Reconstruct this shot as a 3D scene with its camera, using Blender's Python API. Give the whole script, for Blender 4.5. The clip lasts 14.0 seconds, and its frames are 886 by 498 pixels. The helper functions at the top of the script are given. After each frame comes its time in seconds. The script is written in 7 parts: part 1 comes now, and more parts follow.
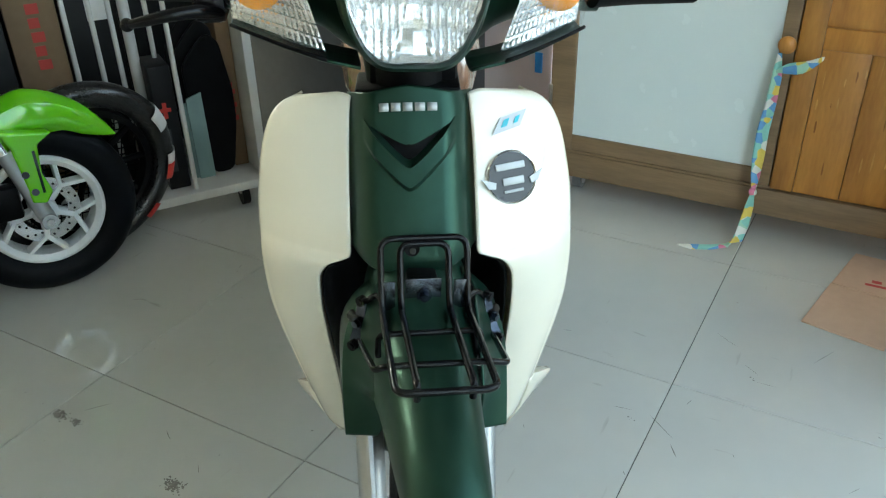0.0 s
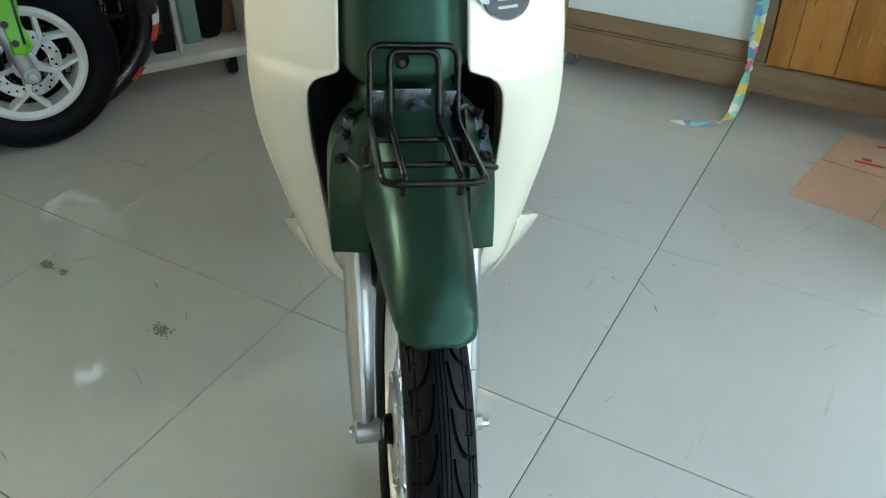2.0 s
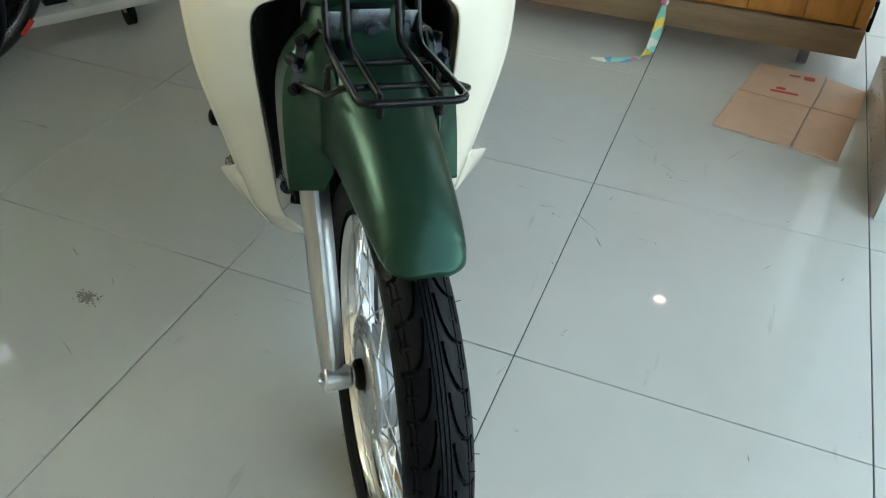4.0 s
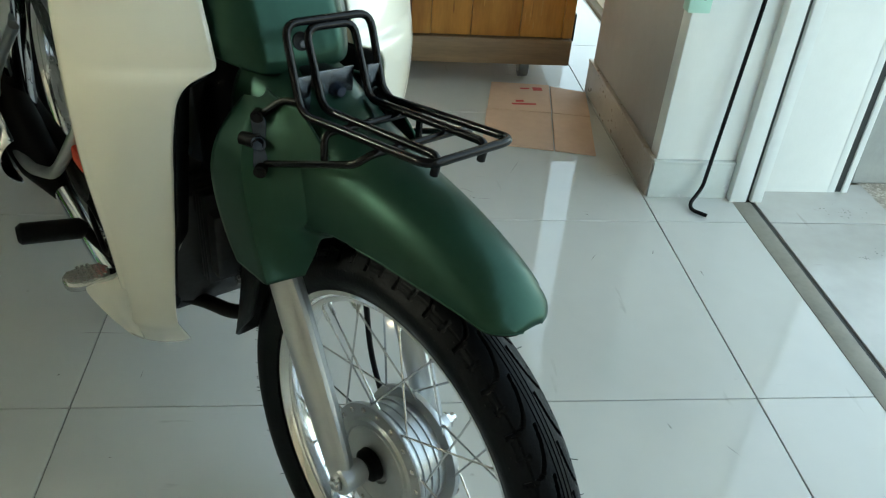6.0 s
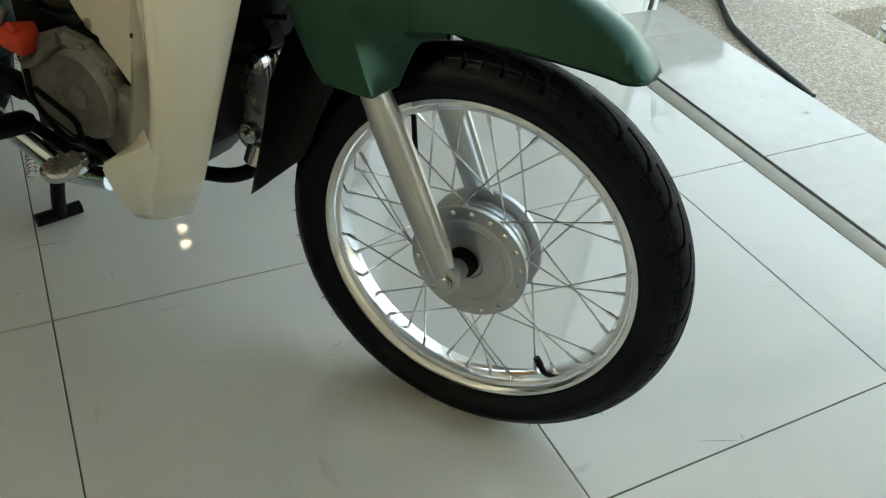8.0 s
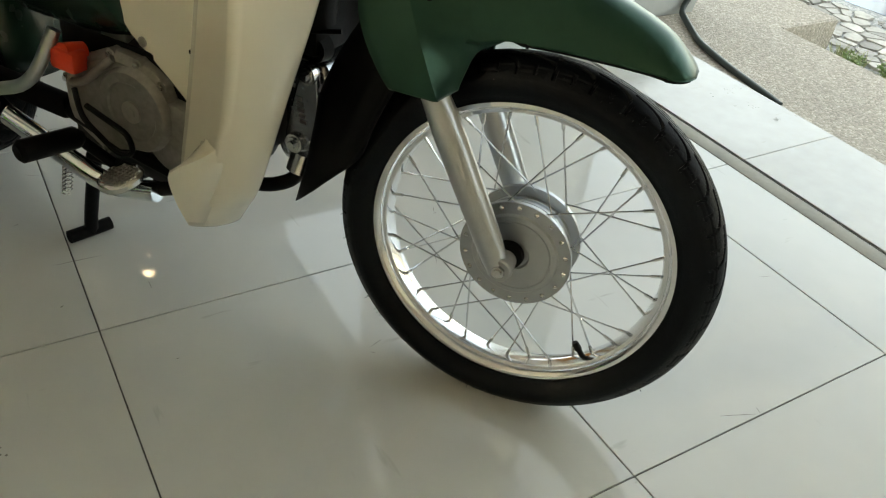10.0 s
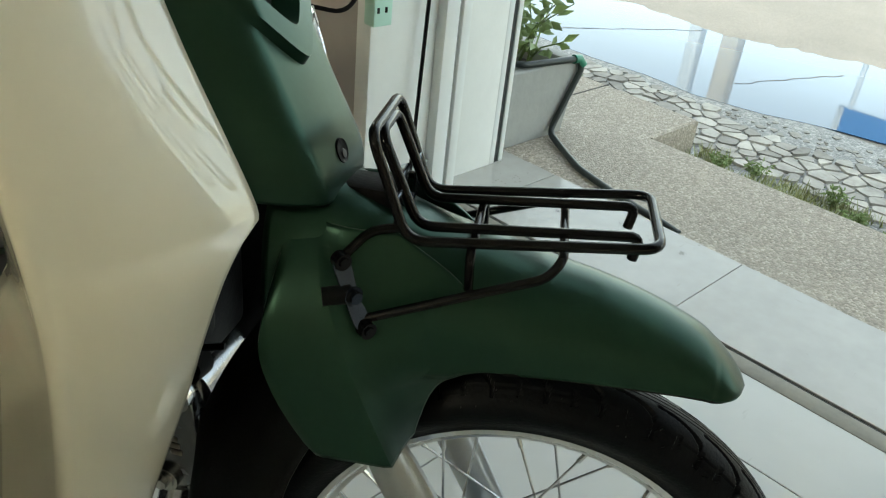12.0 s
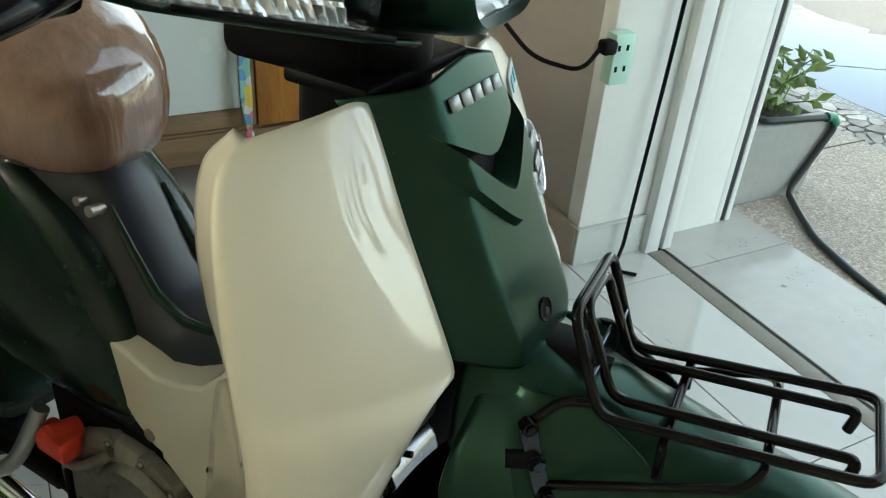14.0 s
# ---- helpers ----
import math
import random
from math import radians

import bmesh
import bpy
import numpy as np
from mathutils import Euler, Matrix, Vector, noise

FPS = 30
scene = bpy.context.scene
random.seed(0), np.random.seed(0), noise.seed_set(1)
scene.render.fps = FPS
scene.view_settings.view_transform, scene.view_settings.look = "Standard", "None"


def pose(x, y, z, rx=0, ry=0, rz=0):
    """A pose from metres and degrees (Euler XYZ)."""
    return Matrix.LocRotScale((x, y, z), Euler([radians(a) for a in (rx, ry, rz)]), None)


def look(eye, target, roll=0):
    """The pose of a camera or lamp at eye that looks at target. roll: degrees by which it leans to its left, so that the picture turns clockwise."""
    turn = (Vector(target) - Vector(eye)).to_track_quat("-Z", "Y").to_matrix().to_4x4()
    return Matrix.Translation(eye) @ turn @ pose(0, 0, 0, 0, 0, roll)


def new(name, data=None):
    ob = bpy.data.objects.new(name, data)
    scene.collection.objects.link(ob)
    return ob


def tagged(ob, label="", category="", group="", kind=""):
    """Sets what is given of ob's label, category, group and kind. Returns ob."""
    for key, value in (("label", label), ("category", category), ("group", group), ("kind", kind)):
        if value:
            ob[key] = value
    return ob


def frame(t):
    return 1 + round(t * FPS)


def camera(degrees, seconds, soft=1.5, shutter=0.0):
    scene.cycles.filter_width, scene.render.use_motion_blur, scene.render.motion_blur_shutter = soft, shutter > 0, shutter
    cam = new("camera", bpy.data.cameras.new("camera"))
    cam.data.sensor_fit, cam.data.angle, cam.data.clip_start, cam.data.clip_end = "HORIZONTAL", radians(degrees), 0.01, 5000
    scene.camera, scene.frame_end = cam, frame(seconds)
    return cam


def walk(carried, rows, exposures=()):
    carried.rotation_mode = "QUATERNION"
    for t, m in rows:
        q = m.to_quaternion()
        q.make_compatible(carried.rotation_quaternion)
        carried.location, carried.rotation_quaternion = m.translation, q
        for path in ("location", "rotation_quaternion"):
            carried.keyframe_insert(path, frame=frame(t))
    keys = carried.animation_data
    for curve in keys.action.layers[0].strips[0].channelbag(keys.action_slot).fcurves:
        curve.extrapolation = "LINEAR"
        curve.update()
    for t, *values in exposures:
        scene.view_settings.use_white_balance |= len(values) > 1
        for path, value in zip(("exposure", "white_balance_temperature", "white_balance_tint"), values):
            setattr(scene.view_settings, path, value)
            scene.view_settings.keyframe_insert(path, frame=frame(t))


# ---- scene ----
cam = camera(57.2, 14.0, soft=1.2)
PATH = [
    (0, (0.882, -0.931, 1.214), (0.014, 0.571, 0.219), -1.3),
    (0.5, (0.893, -0.95, 1.195), (0.031, 0.542, 0.179), -1.1),
    (1, (0.908, -0.97, 1.166), (0.072, 0.505, 0.104), -0.5),
    (1.5, (0.908, -0.975, 1.134), (0.09, 0.466, 0.014), -0.2),
    (2, (0.91, -0.98, 1.11), (0.122, 0.431, -0.068), 0.4),
    (2.2, (0.911, -0.984, 1.102), (0.133, 0.418, -0.093), 0.4),
    (4.3, (0.786, -1.008, 1.053), (0.355, 0.487, -0.203), 3.0),
    (4.5, (0.737, -1.016, 1.058), (0.411, 0.524, -0.175), 3.5),
    (5, (0.631, -1.025, 1.054), (0.572, 0.595, -0.118), 4.5),
    (5.5, (0.549, -1.026, 1.045), (0.626, 0.61, -0.103), 4.2),
    (6, (0.466, -1.012, 1.016), (0.686, 0.629, -0.105), 4.7),
    (6.5, (0.358, -1.011, 0.998), (0.758, 0.598, -0.122), 6.0),
    (7, (0.246, -1.012, 0.97), (0.817, 0.495, -0.215), 6.2),
    (7.5, (0.166, -1.018, 0.932), (0.862, 0.413, -0.279), 6.6),
    (8, (0.06, -1.03, 0.926), (0.859, 0.304, -0.333), 7.1),
    (8.2, (0.019, -1.041, 0.923), (0.835, 0.27, -0.348), 7.0),
    (10.3, (-0.101, -1.041, 0.93), (0.865, 0.269, -0.232), 7.5),
    (10.5, (-0.092, -1.008, 0.947), (0.914, 0.294, -0.189), 6.8),
    (11, (-0.039, -0.866, 0.971), (1.071, 0.414, -0.092), 6.0),
    (11.5, (0.008, -0.739, 0.979), (1.215, 0.485, -0.043), 6.2),
    (12, (0.046, -0.652, 0.975), (1.31, 0.523, -0.035), 6.3),
    (12.5, (0.056, -0.62, 0.968), (1.343, 0.526, -0.047), 6.5),
    (13, (0.056, -0.616, 0.961), (1.335, 0.539, -0.054), 7.5),
    (13.5, (0.053, -0.623, 1.009), (1.197, 0.652, -0.023), 7.4),
    (14, (0.086, -0.597, 1.081), (0.928, 0.875, 0.02), 4.8),
]
walk(cam, [(t, look(eye, target, roll)) for t, eye, target, roll in PATH], [(0.0, 3.00, 6090, -7), (1.0, 2.96, 6140, -7), (2.0, 2.94, 6190, -7), (4.5, 2.91, 6260, -6), (5.0, 2.67, 6260, -9), (6.0, 2.63, 6270, -11), (7.0, 2.64, 6470, -11), (7.5, 2.63, 6690, -10), (8.0, 2.69, 6860, -6), (10.5, 2.70, 7530, -2), (11.5, 2.41, 7130, -4), (12.0, 2.31, 7010, -6), (12.5, 2.24, 6830, -7), (13.5, 2.18, 6770, -8), (14.0, 2.53, 6630, -7)])

# ---- light ----
world = bpy.data.worlds.new("world")
scene.world = world
world.use_nodes = True
SUN_EL, SUN_AZ = 52.0, 200.0          # degrees; azimuth counted from +x towards +y
wt = world.node_tree
sky = wt.nodes.new("ShaderNodeTexSky")
sky.sky_type, sky.sun_disc = "NISHITA", False
sky.sun_elevation, sky.sun_rotation = radians(SUN_EL), radians(90 - SUN_AZ)
pale = wt.nodes.new("ShaderNodeHueSaturation")      # hazy, nearly overcast sky
pale.inputs["Saturation"].default_value = 0.45
wt.links.new(sky.outputs[0], pale.inputs["Color"])
wt.links.new(pale.outputs[0], wt.nodes["Background"].inputs[0])
wt.nodes["Background"].inputs[1].default_value = 0.15
sun = new("sun", bpy.data.lights.new("sun", "SUN"))
sun.data.energy, sun.data.angle, sun.data.color = 1.0, radians(12), (1.0, 0.96, 0.92)
a_, e_ = radians(SUN_AZ), radians(SUN_EL)
SUN_DIR = Vector((math.cos(a_) * math.cos(e_), math.sin(a_) * math.cos(e_), math.sin(e_)))
sun.matrix_world = look(SUN_DIR * 20, (0, 0, 0))


# ---- materials ----
def mat(name, base, rough=0.5, metal=0.0, var=0.06, scale=8.0, bump=0.0, bscale=60.0, coat=0.0, rvar=0.08, alt=None, stretch=(1, 1, 1)):
    """Principled surface: base colour varied by two noises, roughness varied too, fine relief."""
    m = bpy.data.materials.new(name)
    m.use_nodes = True
    nt = m.node_tree
    N, L = nt.nodes, nt.links
    p = N["Principled BSDF"]
    tc = N.new("ShaderNodeTexCoord")
    mp = N.new("ShaderNodeMapping")
    mp.inputs["Scale"].default_value = stretch
    L.new(tc.outputs["Object"], mp.inputs[0])
    n1, n2 = N.new("ShaderNodeTexNoise"), N.new("ShaderNodeTexNoise")
    n1.inputs["Scale"].default_value, n1.inputs["Detail"].default_value = scale, 5
    n2.inputs["Scale"].default_value, n2.inputs["Detail"].default_value = scale * 7, 4
    for n in (n1, n2):
        L.new(mp.outputs[0], n.inputs[0])
    add = N.new("ShaderNodeMath")
    add.operation = "MULTIPLY_ADD"
    L.new(n2.outputs[0], add.inputs[0])
    add.inputs[1].default_value = 0.4
    L.new(n1.outputs[0], add.inputs[2])
    ramp = N.new("ShaderNodeMapRange")
    ramp.inputs[1].default_value, ramp.inputs[2].default_value = 0.4, 1.0
    L.new(add.outputs[0], ramp.inputs[0])
    mix = N.new("ShaderNodeMix")
    mix.data_type = "RGBA"
    a = Vector(base)
    b = Vector(alt) if alt else a * (1 - 2 * var)
    mix.inputs[6].default_value = (*(a * (1 + var) if not alt else a), 1)
    mix.inputs[7].default_value = (*b, 1)
    L.new(ramp.outputs[0], mix.inputs[0])
    L.new(mix.outputs[2], p.inputs["Base Color"])
    rr = N.new("ShaderNodeMapRange")
    rr.inputs[3].default_value, rr.inputs[4].default_value = max(0.02, rough - rvar), min(1, rough + rvar)
    L.new(n2.outputs[0], rr.inputs[0])
    L.new(rr.outputs[0], p.inputs["Roughness"])
    p.inputs["Metallic"].default_value = metal
    p.inputs["Coat Weight"].default_value = coat
    p.inputs["Coat Roughness"].default_value = 0.03
    p.inputs["Coat IOR"].default_value = 1.75
    if bump:
        n3 = N.new("ShaderNodeTexNoise")
        n3.inputs["Scale"].default_value, n3.inputs["Detail"].default_value = bscale, 6
        L.new(mp.outputs[0], n3.inputs[0])
        bn = N.new("ShaderNodeBump")
        bn.inputs["Strength"].default_value, bn.inputs["Distance"].default_value = bump, 0.003
        L.new(n3.outputs[0], bn.inputs["Height"])
        L.new(bn.outputs[0], p.inputs["Normal"])
    return m


def glow(name, color, strength):
    m = bpy.data.materials.new(name)
    m.use_nodes = True
    p = m.node_tree.nodes["Principled BSDF"]
    p.inputs["Base Color"].default_value = (*color, 1)
    p.inputs["Emission Color"].default_value = (*color, 1)
    p.inputs["Emission Strength"].default_value = strength
    return m


def clear(name, color=(1, 1, 1), rough=0.02, bump=0.0, bscale=120.0):
    m = bpy.data.materials.new(name)
    m.use_nodes = True
    N, L = m.node_tree.nodes, m.node_tree.links
    p = N["Principled BSDF"]
    p.inputs["Base Color"].default_value = (*color, 1)
    p.inputs["Transmission Weight"].default_value = 1
    p.inputs["Roughness"].default_value, p.inputs["IOR"].default_value = rough, 1.45
    if bump:
        tc, n3, bn = N.new("ShaderNodeTexCoord"), N.new("ShaderNodeTexNoise"), N.new("ShaderNodeBump")
        n3.inputs["Scale"].default_value = bscale
        bn.inputs["Strength"].default_value, bn.inputs["Distance"].default_value = bump, 0.004
        L.new(tc.outputs["Object"], n3.inputs[0])
        L.new(n3.outputs[0], bn.inputs["Height"])
        L.new(bn.outputs[0], p.inputs["Normal"])
    return m


CREAM = mat("cream_paint", (0.80, 0.757, 0.63), 0.45, var=0.015, scale=3, coat=1.0, rvar=0.03)
GREEN = mat("matt_green_paint", (0.0155, 0.0475, 0.0315), 0.33, metal=0.65, var=0.06, scale=30, rvar=0.03)
DKGREEN = mat("gloss_dark_green_paint", (0.010, 0.028, 0.018), 0.25, var=0.1, scale=6)
DARKCOVER = mat("dark_blue_black_plastic", (0.026, 0.029, 0.040), 0.34, var=0.1, scale=6)
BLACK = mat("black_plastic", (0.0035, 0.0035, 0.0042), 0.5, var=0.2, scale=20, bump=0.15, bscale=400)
ROD = mat("black_enamel_rod", (0.004, 0.004, 0.005), 0.16, var=0.2, scale=20, rvar=0.06)
# bluish sheen put into the base colour, against the warm light's brown cast
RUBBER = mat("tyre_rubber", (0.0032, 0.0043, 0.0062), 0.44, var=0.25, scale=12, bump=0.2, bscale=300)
ALU = mat("cast_aluminium_paint", (0.42, 0.44, 0.46), 0.33, metal=0.85, var=0.05, scale=10, bump=0.1, bscale=300)
ALUDARK = mat("raw_cast_aluminium", (0.38, 0.345, 0.305), 0.42, metal=0.8, var=0.15, scale=14, bump=0.25, bscale=150)
BLOCK = mat("dark_casting", (0.045, 0.046, 0.050), 0.45, metal=0.4, var=0.2, scale=20, bump=0.1, bscale=120)
HEADALU = mat("glossy_cast_head", (0.34, 0.35, 0.37), 0.25, metal=0.95, var=0.15, scale=14, bump=0.03, bscale=60)
CASE = mat("dusty_cast_case", (0.27, 0.255, 0.235), 0.5, metal=0.7, var=0.2, scale=14, bump=0.25, bscale=150)
RIMALU = mat("polished_aluminium", (0.80, 0.81, 0.82), 0.14, metal=1.0, var=0.03, scale=12, rvar=0.06)
STEEL = mat("bright_steel", (0.66, 0.66, 0.66), 0.22, metal=1.0, var=0.06, scale=40)
CHROME = mat("chrome", (0.85, 0.86, 0.88), 0.06, metal=1.0, var=0.02, scale=10, rvar=0.03)
REDCAP = mat("red_rubber_cap", (0.62, 0.05, 0.02), 0.45, var=0.08, scale=20)
AMBER = mat("amber_plastic", (0.90, 0.33, 0.02), 0.15, var=0.05, scale=20)


def thin_lens(name, tint, gloss):
    """A thin clear moulding: light passes, with some gloss on top."""
    m = bpy.data.materials.new(name)
    m.use_nodes = True
    N, L = m.node_tree.nodes, m.node_tree.links
    tr, gl, mx = (N.new("ShaderNode" + k) for k in ("BsdfTransparent", "BsdfGlossy", "MixShader"))
    tr.inputs[0].default_value, gl.inputs[1].default_value, mx.inputs[0].default_value = (*tint, 1), 0.04, gloss
    L.new(tr.outputs[0], mx.inputs[1])
    L.new(gl.outputs[0], mx.inputs[2])
    L.new(mx.outputs[0], N["Material Output"].inputs[0])
    return m


LENS = thin_lens("clear_lens_plastic", (0.98, 0.985, 0.985), 0.07)
SILVER = mat("silver_print", (0.42, 0.44, 0.45), 0.4, metal=0.3, var=0.03)
BADGE = mat("dark_grey_badge", (0.035, 0.036, 0.040), 0.3, metal=0.2, var=0.05)
CYAN = mat("cyan_emblem", (0.05, 0.45, 0.55), 0.3, var=0.05)
WRAP = mat("brown_seat_under_film", (0.27, 0.15, 0.10), 0.2, var=0.15, scale=9, bump=1.0, bscale=14, coat=1.0, stretch=(5, 5, 0.5))
TILE = mat("polished_tile", (0.535, 0.54, 0.515), 0.035, var=0.03, scale=2.5, bump=0.006, bscale=9, rvar=0.015)
REFLECT = mat("facet_silvering", (0.90, 0.91, 0.92), 0.2, metal=0.75, var=0.02, scale=10)
PALECHROME = mat("pale_blue_chrome", (0.72, 0.78, 0.82), 0.12, metal=1.0, var=0.03, scale=8)
BRACKET = mat("blue_black_zinc_plate", (0.05, 0.062, 0.09), 0.22, metal=0.9, var=0.03, scale=30)
SILLTILE = mat("worn_sill_tile", (0.47, 0.465, 0.44), 0.13, var=0.08, scale=3, bump=0.02, bscale=25, rvar=0.08, alt=(0.36, 0.35, 0.32))
GROUT = mat("grey_grout", (0.075, 0.07, 0.065), 0.9, var=0.2, scale=30)
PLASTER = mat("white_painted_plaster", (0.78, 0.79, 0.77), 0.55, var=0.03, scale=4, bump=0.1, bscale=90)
PINKWALL = mat("grey_pink_wall", (0.41, 0.37, 0.345), 0.6, var=0.04, scale=4, bump=0.08, bscale=90)
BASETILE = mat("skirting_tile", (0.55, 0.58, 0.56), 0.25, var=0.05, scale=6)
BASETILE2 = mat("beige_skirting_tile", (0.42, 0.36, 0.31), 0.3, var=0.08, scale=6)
# cream tint of the unseen walls, chosen to warm the bounced light
BOUNCEWALL = mat("warm_bounce_wall", (0.54, 0.49, 0.42), 0.6, var=0.05, scale=3)
FRAMEWHITE = mat("white_aluminium_frame", (0.76, 0.78, 0.77), 0.35, var=0.03, scale=5)
FRAMEGREY = mat("grey_aluminium_channel", (0.25, 0.235, 0.20), 0.55, metal=0.0, var=0.1, scale=12)
GASKET = mat("black_gasket", (0.02, 0.022, 0.022), 0.6, var=0.2)
WOOD = mat("varnished_wood", (0.62, 0.30, 0.065), 0.33, var=0.1, scale=3, bump=0.2, bscale=30, alt=(0.33, 0.13, 0.026), stretch=(6, 6, 1))
WOODPALE = mat("worn_pale_wood", (0.31, 0.205, 0.11), 0.5, var=0.1, scale=3, bump=0.25, bscale=30, alt=(0.17, 0.11, 0.06), stretch=(1, 9, 9))
WORNPALE = mat("bare_scratched_wood", (0.66, 0.36, 0.10), 0.6, var=0.15, scale=20)
WORNDARK = mat("dark_scratched_wood", (0.30, 0.12, 0.028), 0.6, var=0.15, scale=20)
BOARD = mat("pale_blue_white_board", (0.76, 0.83, 0.83), 0.25, var=0.015, scale=2)
CARD = mat("corrugated_cardboard", (0.56, 0.38, 0.265), 0.8, var=0.06, scale=6, bump=0.1, bscale=60)
CARTON = mat("brown_carton", (0.19, 0.125, 0.07), 0.8, var=0.08, scale=6)
REDINK = mat("red_ink", (0.45, 0.05, 0.04), 0.7, var=0.05)
SHELFWHITE = mat("white_shelf_paint", (0.52, 0.515, 0.49), 0.4, var=0.05, scale=5)
DARKPANEL = mat("charcoal_panel", (0.007, 0.007, 0.008), 0.5, var=0.1, scale=5)
CHARCOAL = mat("charcoal_cupboard_paint", (0.042, 0.044, 0.048), 0.5, var=0.1, scale=5)
LIME = mat("lime_green_paint", (0.165, 0.56, 0.006), 0.18, var=0.03, scale=5, coat=0.5, rvar=0.03)
WHITEWHEEL = mat("white_cast_wheel_paint", (0.72, 0.74, 0.76), 0.3, var=0.03)
CASTOR = mat("grey_castor_rubber", (0.17, 0.175, 0.18), 0.5, var=0.1, scale=20)
PLATE = mat("glossy_steel_plate", (0.12, 0.14, 0.17), 0.24, metal=1.0, var=0.05, scale=30)
CONCRETE = mat("grey_concrete", (0.36, 0.36, 0.34), 0.85, var=0.14, scale=4, bump=0.3, bscale=70, alt=(0.25, 0.26, 0.25))
STONE = mat("pale_flagstone", (0.43, 0.41, 0.37), 0.8, var=0.22, scale=9, bump=0.4, bscale=50)
HOSE = mat("dark_green_hose", (0.009, 0.016, 0.015), 0.4, var=0.15, scale=25)
COUPLING = mat("green_coupling_plastic", (0.02, 0.17, 0.10), 0.35, var=0.05)
LEAF = mat("leaf_green", (0.15, 0.22, 0.06), 0.5, var=0.3, scale=20)
GRASSY = mat("pale_grass_green", (0.36, 0.38, 0.17), 0.6, var=0.3, scale=6)
SOIL = mat("dark_soil", (0.05, 0.04, 0.03), 0.95, var=0.3, scale=20, bump=0.6, bscale=60)
PLASTER2 = mat("cream_facade_paint", (0.66, 0.57, 0.42), 0.7, var=0.06, scale=2)
BLUE = mat("blue_sign_paint", (0.03, 0.22, 0.62), 0.4, var=0.05)
FILMWRAP = mat("clear_film_over_rubber", (0.010, 0.010, 0.011), 0.28, var=0.3, scale=20, bump=1.0, bscale=16, coat=0.25, stretch=(1, 2.5, 2.5))
LABELW = mat("white_label_paper", (0.75, 0.74, 0.72), 0.6, var=0.04)
LABELR = mat("red_label_paper", (0.60, 0.04, 0.03), 0.5, var=0.05)
MINT = mat("mint_green_plastic", (0.45, 0.68, 0.58), 0.35, var=0.03)
GLASSGREEN = mat("stacked_green_glass_sheet", (0.18, 0.26, 0.24), 0.12, var=0.05)
STICKER = mat("grey_vinyl_sticker", (0.30, 0.31, 0.31), 0.5, var=0.05)
CEIL = mat("white_ceiling", (0.62, 0.61, 0.58), 0.8, var=0.02)

for m_, v_ in ((BLACK, 0.11), (RUBBER, 0.11), (ROD, 0.2), (FRAMEGREY, 0.15), (DARKPANEL, 0.25), (FILMWRAP, 0.35), (GREEN, 0.42)):
    m_.node_tree.nodes["Principled BSDF"].inputs["Specular IOR Level"].default_value = v_


def piecewise(m, lo, hi):
    """Makes each piece of a material a little lighter or darker than the next."""
    N, L = m.node_tree.nodes, m.node_tree.links
    p = N["Principled BSDF"]
    old = p.inputs["Base Color"].links[0].from_socket
    oi, mr, hs = N.new("ShaderNodeObjectInfo"), N.new("ShaderNodeMapRange"), N.new("ShaderNodeHueSaturation")
    mr.inputs[3].default_value, mr.inputs[4].default_value = lo, hi
    L.new(oi.outputs["Random"], mr.inputs[0])
    L.new(mr.outputs[0], hs.inputs["Value"])
    L.new(old, hs.inputs["Color"])
    L.new(hs.outputs[0], p.inputs["Base Color"])


piecewise(STONE, 0.55, 1.1)
piecewise(WOOD, 0.85, 1.1)


def speckled(name, c1, c2, c3, scale, rough, wet=None):
    """Exposed aggregate or gravel: coloured cells with relief; wet: scale of glossy pools."""
    m = mat(name, c1, rough)
    N, L = m.node_tree.nodes, m.node_tree.links
    p = N["Principled BSDF"]
    tc = N.new("ShaderNodeTexCoord")
    v = N.new("ShaderNodeTexVoronoi")
    v.inputs["Scale"].default_value = scale
    L.new(tc.outputs["Object"], v.inputs[0])
    ramp = N.new("ShaderNodeValToRGB")
    ramp.color_ramp.elements[0].color, ramp.color_ramp.elements[1].color = (*c1, 1), (*c2, 1)
    mid = ramp.color_ramp.elements.new(0.5)
    mid.color = (*c3, 1)
    sep = N.new("ShaderNodeSeparateColor")
    L.new(v.outputs["Color"], sep.inputs[0])
    L.new(sep.outputs[0], ramp.inputs[0])
    n = N.new("ShaderNodeTexNoise")
    n.inputs["Scale"].default_value = 2.2
    L.new(tc.outputs["Object"], n.inputs[0])
    mx = N.new("ShaderNodeMix")
    mx.data_type, mx.blend_type = "RGBA", "MULTIPLY"
    mx.inputs[0].default_value = 0.3
    L.new(ramp.outputs[0], mx.inputs[6])
    L.new(n.outputs[0], mx.inputs[7])
    L.new(mx.outputs[2], p.inputs["Base Color"])
    b = N.new("ShaderNodeBump")
    b.inputs["Strength"].default_value, b.inputs["Distance"].default_value = 0.6, 0.004
    b.invert = True
    L.new(v.outputs["Distance"], b.inputs["Height"])
    L.new(b.outputs[0], p.inputs["Normal"])
    return m


AGGREGATE = speckled("exposed_aggregate", (0.42, 0.375, 0.31), (0.56, 0.50, 0.42), (0.28, 0.245, 0.20), 150, 0.8)
GRAVEL = speckled("wet_gravel", (0.21, 0.21, 0.20), (0.38, 0.37, 0.345), (0.10, 0.105, 0.11), 95, 0.45)
ROADMAT = speckled("dry_concrete_road", (0.23, 0.212, 0.19), (0.285, 0.262, 0.235), (0.195, 0.18, 0.163), 160, 0.85)

